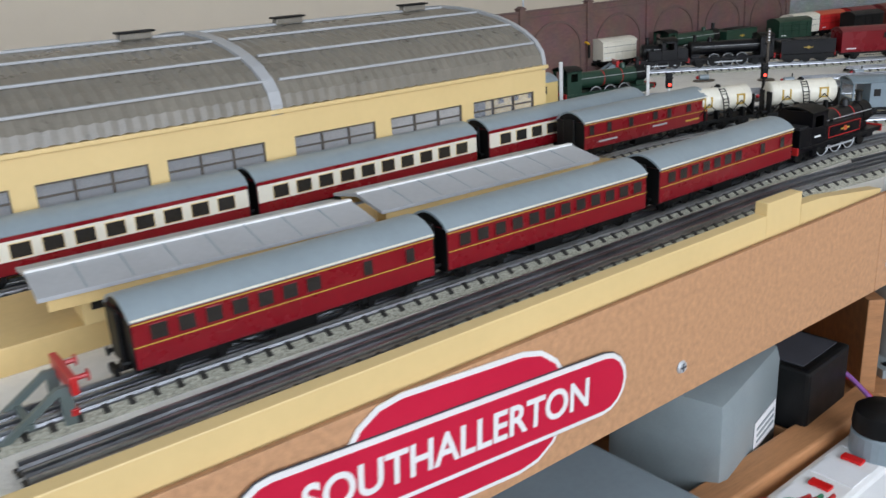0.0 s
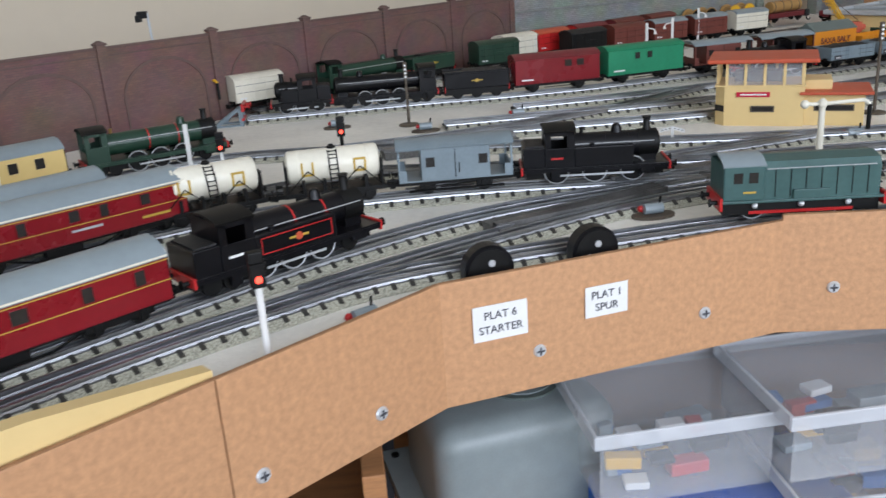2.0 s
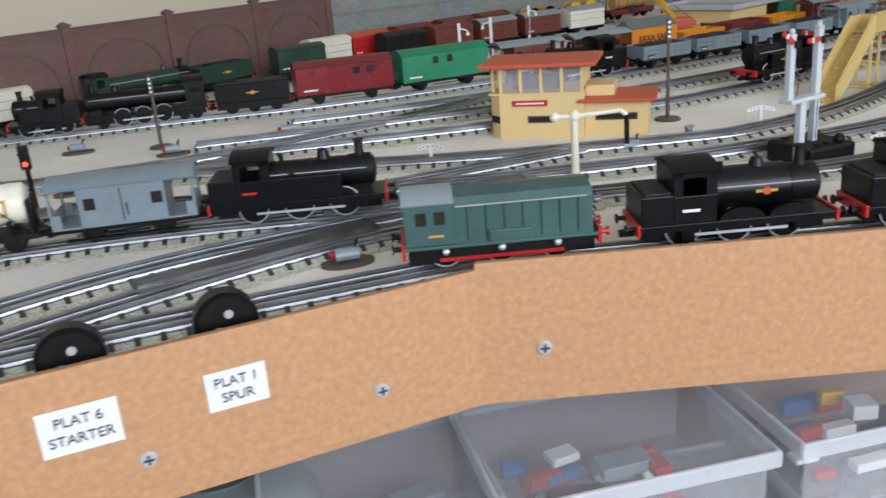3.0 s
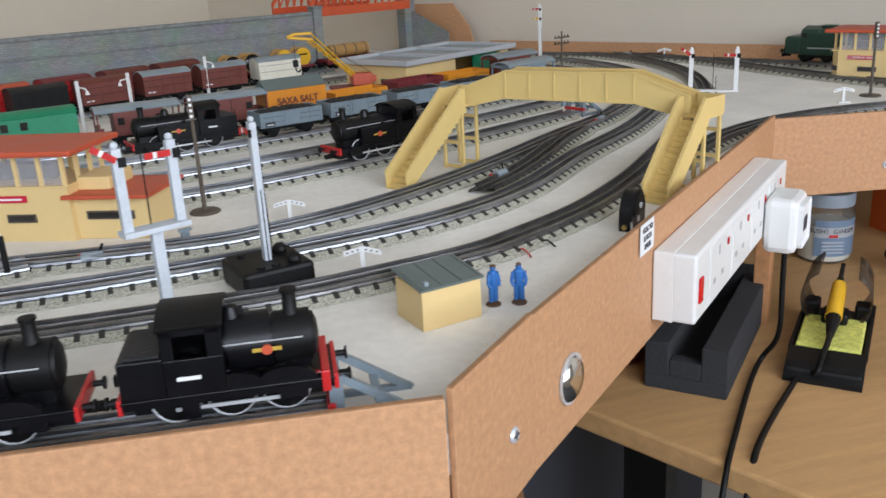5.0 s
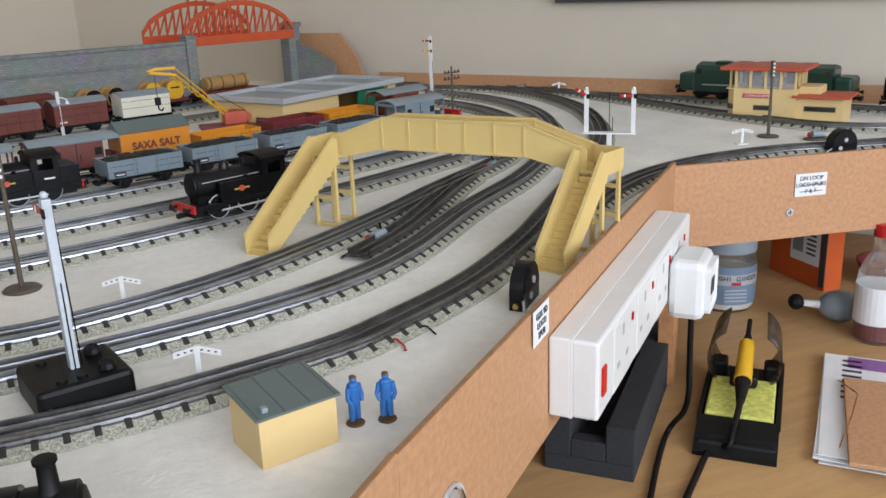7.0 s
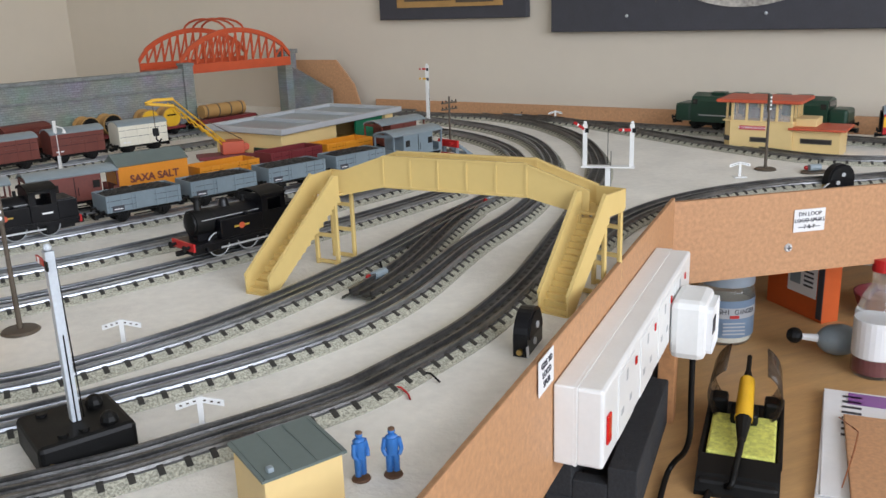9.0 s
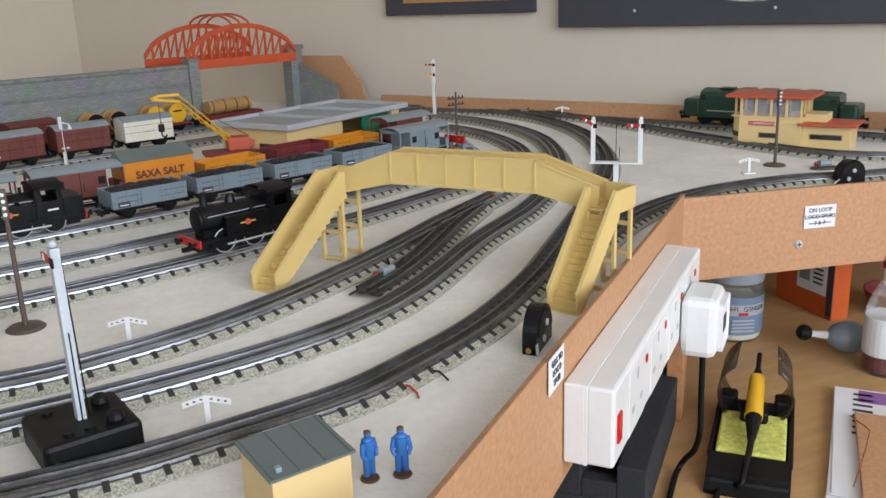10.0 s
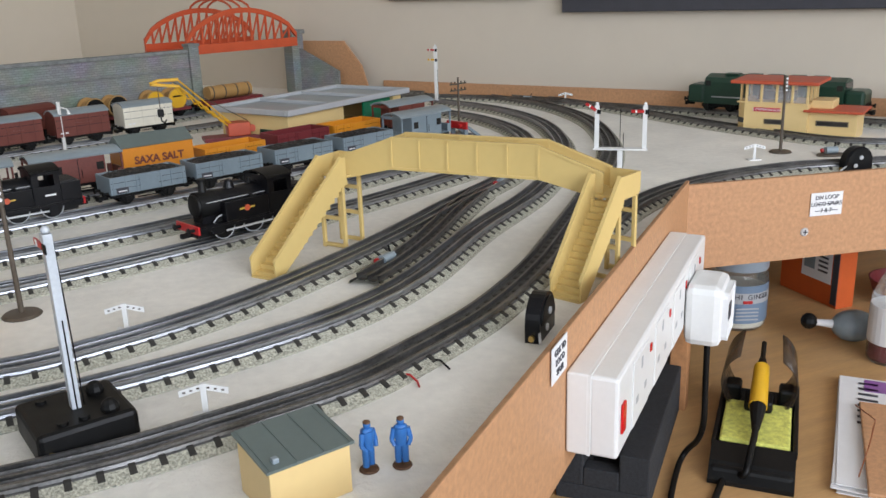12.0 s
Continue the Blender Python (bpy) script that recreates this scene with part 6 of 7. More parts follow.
def turnout_plate(x, y, rz, L, curve):
    t = thing("turnout_frog", "dark moulded turnout with crossing rails", "turnout", x, y, 0, rz, "turnouts")
    bm = B()
    prism(bm, [(-L / 2, -.012), (L / 2, -.012), (L / 2, .018), (0, .016), (-L / 2, .012)], .0003, .0062, "z")
    part("plate", bm, "trackbed", t)
    for k in range(5):
        line = [Vector((-L / 2 + L * i / 12, -.007 + .006 * k * (0.3 + .7 * i / 12) * .6 + curve * (i / 12) ** 2)) for i in range(13)]
        part("rail", ribbon(B(), line, [(-.0006, .0062), (-.0006, RAIL), (.0006, RAIL), (.0006, .0062)]), "railold", t)


turnout_plate(1.4838, 1.5651, 21.2, .13, .006)
turnout_plate(1.5981, 1.6536, 8.0, .13, .004)
turnout_plate(1.3969, 1.8289, 12.5, .12, .004)

ph = thing("blue_ground_frame", "small blue painted ground frame fitting on the board", "ground frame", 1.8478, 1.7687, 0, 21.6)
part("base", box(B(), -.006, .007, -.004, .004, 0, .0016, .0004), "grey", ph)
part("frame", box(B(), -.003, .002, -.002, .002, .0016, .009, .0006), "grey", ph)
part("weight", ball(B(), (-.006, 0, .0035), .0022), "grey", ph)
part("arm", box(B(), -.004, .004, -.0012, .0012, .0085, .0105, .0004), "grey", ph)


def wire_stub(pts, mt, label):
    c = bpy.data.curves.new("wire", "CURVE")
    c.dimensions, c.bevel_depth, c.bevel_resolution = "3D", .0006, 2
    sp_ = c.splines.new("POLY")
    sp_.points.add(len(pts) - 1)
    for q, p in zip(sp_.points, pts):
        q.co = (*p, 1)
    c.materials.append(M[mt])
    return tagged(new("loose_wire", c), label, "wire", "loose wires")


wire_stub([(2.0593, 1.6529, .002), (2.0629, 1.6431, .004), (2.0656, 1.6393, .001), (2.0643, 1.6333, .001)], "red", "short red wire end on the baseboard")
wire_stub([(2.0804, 1.6631, .002), (2.0847, 1.6533, .004), (2.0873, 1.6461, .001)], "mblack", "short black wire end on the baseboard")
wire_stub([(1.9105, 1.6396, .003), (1.9206, 1.6401, .001), (1.9291, 1.6316, .001)], "mblack", "thin grey wire from the signal base")
wire_stub([(1.8693, 1.6375, .003), (1.8563, 1.6292, .001), (1.8473, 1.6154, .001)], "mblack", "thin dark wire from the signal base")

# goods shed, crane and drums
gs = thing("goods_shed", "cream goods shed with pale flat roof and green door", "shed", 2.1560, 2.3320, 0, 33.7, size=1.48)
part("office_wall", box(B(), 0, .074, 0, .082, 0, .034, .0004), "cream", gs)
part("back_wall", box(B(), .074, .163, .079, .082, 0, .034), "cream", gs)
part("end_wall", box(B(), .150, .163, 0, .079, 0, .034, .0004), "cream", gs)
part("platform", box(B(), .074, .150, .012, .079, 0, .010), "pfloor", gs)
part("sliding_door", box(B(), .108, .150, .004, .006, .004, .033), "emerald", gs, "green sliding door")
rf = part("roof", box(B(), -.005, .168, -.006, .088, .034, .0365, .0005), "greyroof", gs)
for x0, x1, y0, y1 in ((-.006, .169, -.007, -.003), (-.006, .169, .085, .089), (-.006, -.002, -.003, .085), (.165, .169, -.003, .085), (.052, .055, -.003, .085), (.110, .113, -.003, .085)):
    part("roof_kerb", box(B(), x0, x1, y0, y1, .0345, .0395, .0005), "paleroof", rf)
for x0 in (.022, ):
    part("window", box(B(), x0, x0 + .026, -.0006, .0002, .010, .021), "emerald", gs)
for y0 in (.012, .046):
    w = part("window", box(B(), -.0006, .0002, y0, y0 + .022, .009, .021), "bgreen", gs)
    part("pane", box(B(), -.0009, -.0004, y0 + .002, y0 + .020, .011, .019), "pane", w)

cr = thing("breakdown_crane", "yellow lattice jib crane with orange red cab on a wagon", "crane", 2.1000, 2.3920, RAIL, 0)
part("wagon_bed", box(B(), -.036, .036, -.014, .014, .008, .012, .0005), "maroonvan", cr)
wheels(cr, (-.024, .024), .0055)
cb = part("cab", box(B(), -.010, .014, -.011, .011, .012, .026, .001), "redroof", cr)
part("winch_drum", cyl(B(), (.016, -.009, .019), (.016, .009, .019), .004, 12), "redroof", cb)
tip, root = Vector((-0.0704, -0.0406, 0.0751)), Vector((-.004, 0, .018))
jib = part("jib", tube(B(), [root + Vector((0, -.005, 0)), tip + Vector((.012, -.002, -.003))], .0009, 6), "yellow", cr)
for dy_, dz_ in ((.005, 0), (-.004, .006), (.004, .006)):
    part("jib_chord", tube(B(), [root + Vector((0, dy_, dz_)), tip + Vector((.012, dy_ * .4, dz_ - .003))], .0008, 6), "yellow", jib)
for k in range(9):
    p = root.lerp(tip, k / 10)
    q = root.lerp(tip, (k + 1) / 10)
    for s in (-1, 1):
        part("lattice", tube(B(), [p + Vector((0, s * .0045, 0)), q + Vector((0, s * .0042, .0055))], .0005, 5), "yellow", jib)
        part("lattice", tube(B(), [p + Vector((0, s * .0045, .006)), q + Vector((0, s * .0042, -.0005))], .0005, 5), "yellow", jib)
part("jib_head", tube(B(), [tip + Vector((.012, 0, .004)), tip + Vector((-.008, 0, .004)), tip + Vector((-.016, 0, .001)), tip + Vector((.012, 0, -.003))], .0017, 6), "yellow", jib)
part("cable", tube(B(), [(.014, 0, .026), tip + Vector((.0, 0, .006))], .0004, 4), "sash", cr)
hk = part("hook_block", box(B(), tip.x - .012, tip.x - .006, tip.y - .002, tip.y + .002, tip.z - .032, tip.z - .024, .001), "mblack", cr)
part("hoist_cable", tube(B(), [tip + Vector((-.009, 0, .0)), tip + Vector((-.009, 0, -.024))], .0004, 4), "sash", cr)
part("hook", tube(B(), [tip + Vector((-.009, 0, -.032)), tip + Vector((-.009, 0, -.036)), tip + Vector((-.006, 0, -.038)), tip + Vector((-.004, 0, -.035))], .0008, 5), "mblack", hk)


def drum_wagon(path, x, face, label):
    t = thing("cable_drum_wagon", label, "wagon", *on(path, x), "cable drum wagons")
    part("bed", box(B(), -.034, .034, -.014, .014, .0085, .0120, .0004), "maroonvan", t)
    for xx in (-.016, .016):
        d = part("cable_drum", cyl(B(), (xx, -.009, .024), (xx, .009, .024), .010, 22), "cask", t)
        for s in (-1, 1):
            fl = part("drum_flange", cyl(B(), (xx, s * .009, .024), (xx, s * .0108, .024), .0142, 26), "cask", d)
            part("drum_face", cyl(B(), (xx, s * .0108, .024), (xx, s * .0113, .024), .0128, 26), face, fl)
            if face == "mblack":
                text("lettering", "LIVERPOOL", .0045, "paper", fl, pose(xx, s * .0116, .0275, 90, 0, 0 if s < 0 else 180))
            else:
                part("text_bar", box(B(), xx - .007, xx + .007, s * .0113, s * .0117, .0265, .0285), "mblack", fl)
    chassis(t, .068, .040)


drum_wagon("R3", 1.9478, "mblack", "flat wagon carrying two black faced cable drums")
drum_wagon("R3", 2.0415, "yellow", "flat wagon carrying two yellow faced cable drums")
ck = thing("tank_load_wagon", "maroon bogie wagon with tan cylindrical load", "wagon", 2.1519, 2.7741, RAIL, 27.2)
part("bed", box(B(), -.050, .050, -.014, .014, .0085, .016, .0005), "maroonvan", ck)
bm = B()
cyl(bm, (-.036, 0, .026), (.036, 0, .026), .0095, 22)
part("cylinder", bm, "cask", ck, smooth=True)
for xx in (-.03, -.01, .01, .03):
    part("band", cyl(B(), (xx - .001, 0, .026), (xx + .001, 0, .026), .0098, 22), "sash", ck)
chassis(ck, .10, .06)
bw = thing("brick_wagon", "dark maroon bogie brick wagon with white lettering", "wagon", 2.2485, 2.7006, RAIL, 28.6)
part("side_wall", box(B(), -.05, .05, -.0145, -.0130, .009, .0205), "maroonvan", bw)
part("side_wall", box(B(), -.05, .05, .0130, .0145, .009, .0205), "maroonvan", bw)
part("floor", box(B(), -.05, .05, -.013, .013, .009, .011), "maroonvan", bw)
text("lettering", "BRICK", .007, "paper", bw, pose(.012, -.0149, .0160, 90))
chassis(bw, .10, .06)

# ---- station badge on the fascia ----
def lozenge(bm, x0, x1, z0, z1, y0, y1, n=8):
    r = (z1 - z0) / 2
    zc = (z0 + z1) / 2
    pts = [(x1 - r + r * math.sin(math.pi * k / n), zc + r * math.cos(math.pi * k / n)) for k in range(n + 1)]
    pts += [(x0 + r - r * math.sin(math.pi * k / n), zc - r * math.cos(math.pi * k / n)) for k in range(n + 1)]
    return prism(bm, pts, y0, y1, "y")


hb = heading(FA[0], FA[1])
bp_ = along(FA[0], FA[1], 0.0435)
bg = thing("station_badge", "red and white station name badge lettered SOUTHALLERTON on the fascia", "sign", bp_.x, bp_.y, -.006, hb, size=1.16)
bg.matrix_basis = bg.matrix_basis @ pose(.46, 0, .0, 0, 4.0, 0) @ pose(-.46, 0, 0)
for nm, x0, x1, z0, z1, y0, y1, mt in (("rear_border", .318, .446, -.050, .0115, -.0050, -.0042, "white"), ("rear_field", .3205, .4435, -.0475, .009, -.0056, -.0050, "badge"), ("bar_outline", .272, .486, -.0365, -.0025, -.0062, -.0056, "ink"), ("bar_border", .2726, .4854, -.0360, -.0030, -.0068, -.0056, "white"), ("bar_field", .2752, .4828, -.0334, -.0056, -.0074, -.0068, "badge")):
    part(nm, lozenge(B(), x0, x1, z0, z1, y0, y1), mt, bg)
text("lettering", "SOUTHALLERTON", .0205, "white", bg, pose(.379, -.0077, -.0198, 90), bold=.0004, sx=.93)

# ---- wall pictures ----
hn = heading((0, 0), DN)
q = KC + DN * .978
f1 = thing("framed_notice", "dark framed brown paper notice on the cream wall", "picture", q.x, q.y, 0, hn, size=1.35)
part("frame", box(B(), 0, .232, -.012, -.001, .131, .40, .001), "ink", f1)
part("paper_sheet", box(B(), .032, .198, -.014, -.012, .147, .38), "cask", f1)
for k in range(5):
    part("text_bar", box(B(), .045, .12, -.0146, -.014, .155 + k * .02, .160 + k * .02), "sash", f1)
    part("text_bar", box(B(), .128, .185, -.0146, -.014, .152 + k * .02, .158 + k * .02), "sash", f1)
q = KC + DN * 1.339
f2 = thing("mounted_jigsaw", "round black and white jigsaw mounted on a black board", "picture", q.x, q.y, 0, hn, size=1.35)
part("board", box(B(), 0, .52, -.014, -.001, .112, .50, .001), "ink", f2)
bm = B()
cyl(bm, (.235, -.014, .137 + .15), (.235, -.016, .137 + .15), .15, 64)
jg = part("jigsaw_disc", bm, mat("jigsaw_print", (0.45, 0.42, 0.38), 0.5, var=0.7, scale=28, dark=(0.04, 0.035, 0.03)), f2)
for k in range(9):
    part("jigsaw_cut", tube(B(), [(.235 + (k - 4) * .025 + .004 * math.sin(j * 1.7 + k), -.0163, .145 + j * .012) for j in range(6)], .0005, 4), "sash", jg)
for k in (.10, .26, .44):
    part("stud", ball(B(), (k, -.015, .130), .002), "steel", f2)

# ---- workbench with tools ----
DZ = -.19
bm = B()
prism(bm, [(2.1098, 1.8402), (2.5072, 1.0897), (3.3821, 1.5283), (2.6942, 2.5175), (2.4629, 2.5129)], DZ - .022, DZ, "z")
desk = solid("work_desk", bm, "desk", "beech veneered desk top beneath the layout", "desk")
bv = desk.modifiers.new("edge", "BEVEL")
bv.width, bv.segments, bv.limit_method = .003, 2, "ANGLE"
bm = B()
box(bm, -.02, .02, -.02, .02, FLOOR, DZ - .022)
solid("desk_leg", bm, "mblack", "dark metal leg holding the desk top", "desk leg", x=2.2339, y=1.7689, rz=43.8)
# no real cabinet: a black sheet added as the shadow below the desk
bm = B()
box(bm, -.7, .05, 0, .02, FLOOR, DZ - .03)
solid("dark_cabinet_back", bm, "ink", "added dark sheet standing in for the shade under the baseboard", "panel", x=2.5981, y=2.2555, rz=43.4)

hd4 = heading(FA[4], FA[5])
ps_ = thing("extension_socket", "white four-way mains extension screwed to the fascia", "extension lead", FA[4][0], FA[4][1], 0, hd4, size=1)
g = pose(.182, 0, -.003, 0, 0, 0)
SL, SH, ST = .297, .050, .030


def strip_part(nm, bm, mt, parent=None, label=""):
    o = part(nm, bm, mt, parent or ps_, label)
    if parent is None:
        o.matrix_basis = g
    return o


sb = strip_part("case_back", box(B(), 0, SL, -.004 - ST * .45, -.0045, -SH, 0, .0012), "white")
sf = strip_part("case_front", box(B(), .0004, SL - .0004, -.004 - ST, -.004 - ST * .45, -SH + .0004, -.0004, .002), "white")
strip_part("case_seam", box(B(), .0001, SL - .0001, -.004 - ST * .48, -.004 - ST * .42, -SH + .0001, -.0001), "white")
strip_part("rocker_switch", box(B(), .006, .014, -.004 - ST - .0016, -.004 - ST, -.036, -.018, .0006), "lens", None, "red neon switch")
for k in range(4):
    xc = .055 + k * .062
    sk = strip_part("socket", box(B(), xc - .021, xc + .021, -.004 - ST - .0008, -.004 - ST, -.047, -.005, .0003), "white")
    part("earth_slot", box(B(), xc - .002, xc + .002, -.004 - ST - .001, -.004 - ST - .0007, -.016, -.009), "paleroof", sk)
    for s in (-1, 1):
        part("pin_slot", box(B(), xc + s * .011 - .003, xc + s * .011 + .003, -.004 - ST - .001, -.004 - ST - .0007, -.034, -.030), "paleroof", sk)
    part("neon", box(B(), xc + .024, xc + .0275, -.004 - ST - .0012, -.004 - ST - .0004, -.016, -.011), "lens", sk)
pg = thing("mains_plug", "white mains plug with black cable in the extension socket", "plug", FA[4][0], FA[4][1], 0, hd4, size=1)
part("body", box(B(), 0.3810, 0.4290, -.062, -.0345, -0.0638, -0.0158, .006), "white", pg)
part("face", box(B(), 0.3860, 0.4240, -.0645, -.062, -0.0588, -0.0208, .004), "paper", pg)
part("rating_plate", box(B(), 0.3980, 0.4120, -.0652, -.0646, -0.0458, -0.0338), "ink", pg)


def cable(name, pts, r, mt, label):
    c = bpy.data.curves.new(name, "CURVE")
    c.dimensions, c.bevel_depth, c.bevel_resolution, c.resolution_u = "3D", r, 3, 10
    s = c.splines.new("NURBS")
    s.points.add(len(pts) - 1)
    for q_, p in zip(s.points, pts):
        q_.co = (*p, 1)
    s.use_endpoint_u, s.order_u = True, 3
    c.materials.append(M[mt])
    return tagged(new(name, c), label, "cable")


def f4(s, out, z):
    a, b = Vector(FA[4]), Vector(FA[5])
    u = (b - a).normalized()
    p = a + u * s + Vector((u.y, -u.x)) * out
    return p.x, p.y, z


cable("mains_cable", [f4(0.4050, .050, -0.0628), f4(0.4050, .050, -0.0998), f4(0.4050, .052, -.15), (2.352, 1.775, DZ + .004), (2.318, 1.742, DZ + .003), (2.285, 1.705, DZ + .003), (2.242, 1.656, DZ + .003), (2.215, 1.625, DZ + .002), (2.19, 1.60, -.25), (2.185, 1.595, -.40)], .0024, "mblack", "black mains cable hanging from the plug")

fo = thing("foam_block", "long dark grey foam block with cut channel", "foam block", 2.2249, 1.7697, DZ, 45.4, size=1)
for nm, x0, x1, y0, y1, z0, z1 in (("base", 0, .235, -.073, 0, 0, .014), ("long_side", 0, .235, -.073, -.050, .014, .046), ("long_side", 0, .235, -.022, 0, .014, .046), ("end_block", 0, .014, -.050, -.022, .014, .030), ("end_block", .20, .235, -.050, -.022, .014, .046)):
    part(nm, box(B(), x0, x1, y0, y1, z0, z1, .0012), "foam", fo)
bm = B()
for k in range(6):
    n_ = 28
    for i in range(n_):
        a0, a1 = 2 * math.pi * i / n_, 2 * math.pi * (i + 1) / n_
        cyl(bm, (.022 * math.cos(a0), .022 * math.sin(a0), .003 + k * .005), (.022 * math.cos(a1), .022 * math.sin(a1), .003 + k * .005), .0026, 6)
solid("copper_coil", bm, "copper", "roll of copper tape on the desk behind the foam", "coil", x=2.2334, y=1.8333, z=DZ)

jr = thing("glass_jar", "glass jar of sushi ginger with grey blue screw lid", "jar", 2.5964, 1.9945, DZ, 0, size=1)
jr.scale = (1.08, 1.08, 1.08)
bm = B()
lathe(bm, [(.026, 0), (.029, .003), (.030, .008), (.030, .058), (.028, .064), (.025, .068)], 36)
part("jar_glass", bm, "glass", jr, smooth=True)
bm = B()
lathe(bm, [(.0275, .0035), (.028, .006), (.028, .044)], 30)
part("contents", bm, "tank", jr, "pale sliced ginger")
bm = B()
lathe(bm, [(.029, .066), (.0295, .067), (.0295, .078), (.0285, .0805), (.025, .0805), (.024, .0795), (.001, .0795)], 36)
part("lid", bm, "lid", jr, smooth=True)
bm = B()
n_ = 24
for i in range(n_):
    a0, a1 = radians(-150 + 160 * i / n_), radians(-150 + 160 * (i + 1) / n_)
    ps4 = [(.0304 * math.cos(a0), .0304 * math.sin(a0), .010), (.0304 * math.cos(a1), .0304 * math.sin(a1), .010), (.0304 * math.cos(a1), .0304 * math.sin(a1), .052), (.0304 * math.cos(a0), .0304 * math.sin(a0), .052)]
    bm.faces.new([bm.verts.new(p) for p in ps4])
lb = part("label", bm, "jarlab", jr, "dark blue printed label", smooth=True)
bm = B()
for i in range(n_):
    a0, a1 = radians(-150 + 160 * i / n_), radians(-150 + 160 * (i + 1) / n_)
    ps4 = [(.0306 * math.cos(a0), .0306 * math.sin(a0), .032), (.0306 * math.cos(a1), .0306 * math.sin(a1), .032), (.0306 * math.cos(a1), .0306 * math.sin(a1), .044), (.0306 * math.cos(a0), .0306 * math.sin(a0), .044)]
    bm.faces.new([bm.verts.new(p) for p in ps4])
part("title_band", bm, "paleroof", lb)
for k, ch in enumerate("SUSHI GINGER"):
    ang = -112 + (k - 5.5) * 8.2
    text("lettering", ch, .0075, "ink", lb, pose(.0308 * math.cos(radians(ang)), .0308 * math.sin(radians(ang)), .0395, 90, 0, ang + 90))
part("red_mark", box(B(), -.005, .005, -.0312, -.0306, .0325, .0360, .0004), "red", lb).matrix_basis = pose(0, 0, 0, 0, 0, -22)
for k in range(4):
    o = part("text_bar", box(B(), -.012, .012, -.0306, -.0300, .014 + k * .004, .0155 + k * .004), "paleroof", lb)
    o.matrix_basis = pose(0, 0, 0, 0, 0, -22)

so = thing("soldering_stand", "black soldering iron stand with yellow sponge", "soldering stand", 2.3724, 1.7151, DZ, 45.5, size=1)
part("base", box(B(), 0, .158, -.033, .033, 0, .012, .004), "mblack", so)
bm = B()
prism(bm, [(-.006, 0), (.03, 0), (.03, .020), (.008, .014), (-.006, .004)], -.033, .033, "y")
part("front_lip", bm, "mblack", so)
part("side_wall", box(B(), .03, .158, -.034, -.030, .012, .020, .001), "mblack", so)
part("side_wall", box(B(), .03, .158, .030, .034, .012, .020, .001), "mblack", so)
part("sponge", box(B(), .032, .108, -.028, .028, .012, .022, .002), "sponge", so)
for s in (-1, 1):
    bm = B()
    nn_ = 12
    for i in range(nn_):
        a0, a1 = radians(-60 + 125 * i / nn_), radians(-60 + 125 * (i + 1) / nn_)
        for x0, x1 in ((.100, .140),):
            v = [(x0, s * (.008 + .024 * math.cos(a0)), .042 + .028 * math.sin(a0)), (x1, s * (.006 + .024 * math.cos(a0)), .050 + .030 * math.sin(a0)), (x1, s * (.006 + .024 * math.cos(a1)), .050 + .030 * math.sin(a1)), (x0, s * (.008 + .024 * math.cos(a1)), .042 + .028 * math.sin(a1))]
            bm.faces.new([bm.verts.new(p) for p in v])
    bmesh.ops.remove_doubles(bm, verts=bm.verts[:], dist=1e-6)
    sol = part("heat_guard", bm, "smoke", so, "smoked translucent guard", smooth=True)
    so_m = sol.modifiers.new("thick", "SOLIDIFY")
    so_m.thickness = .0015
    part("guard_bracket", box(B(), .112, .132, s * .016, s * .030, .012, .034, .003), "mblack", so)
part("rest_block", box(B(), .085, .108, -.012, .012, .022, .034, .003), "mblack", so)
ir = thing("soldering_iron", "yellow handled soldering iron resting in its stand", "soldering iron", 2.3724, 1.7151, DZ, 45.5, size=1)
part("handle", cyl(B(), (.070, 0, .036), (.118, 0, .052), .0078, 16, .0068), "yellow", ir, smooth=True)
part("collar", cyl(B(), (.118, 0, .052), (.128, 0, .056), .005, 12, .003), "mblack", ir)
part("bit", cyl(B(), (.128, 0, .056), (.150, 0, .063), .0022, 8), "mblack", ir)
part("strain_relief", cyl(B(), (.045, 0, .028), (.070, 0, .036), .0035, 10, .0072), "mblack", ir)
cb_ = Vector((2.3724, 1.7151))
ux, uy = Vector((math.cos(radians(45.5)), math.sin(radians(45.5)))), Vector((-math.sin(radians(45.5)), math.cos(radians(45.5))))


def at_stand(a, b, z):
    p = cb_ + ux * a + uy * b
    return p.x, p.y, z


cable("iron_cable", [at_stand(.050, 0, DZ + .030), at_stand(.032, .0, DZ + .027), at_stand(.012, .002, DZ + .024), at_stand(-.012, .004, DZ + .010), (2.381, 1.749, DZ + .003), (2.335, 1.711, DZ + .003), (2.297, 1.680, DZ + .003), (2.260, 1.648, DZ + .003), (2.235, 1.622, DZ + .001), (2.21, 1.60, -.27), (2.205, 1.59, -.40)], .0027, "mblack", "black flex of the soldering iron")

pp = thing("paper_stack", "pile of printed papers on the desk", "papers", 2.5798, 1.8212, DZ, -138.0, size=1)
for k in range(7):
    o = part("sheet", box(B(), 0, .21, 0, .15, .0012 * k, .0012 * k + .0009), "paper", pp)
    o.matrix_basis = pose(.003 * math.sin(k * 2.1), .003 * math.cos(k * 1.7), 0, 0, 0, 1.2 * math.sin(k * 1.3))
part("blue_panel", box(B(), .004, .03, .02, .10, .0086, .0089), "purple", pp)
for k in range(8):
    part("text_bar", box(B(), .012 + k * .012, .016 + k * .012, .015, .012 + .02, .0086, .0089), "ink", pp)
bm = box(B(), 0, .16, 0, .09, 0, .004, .001)
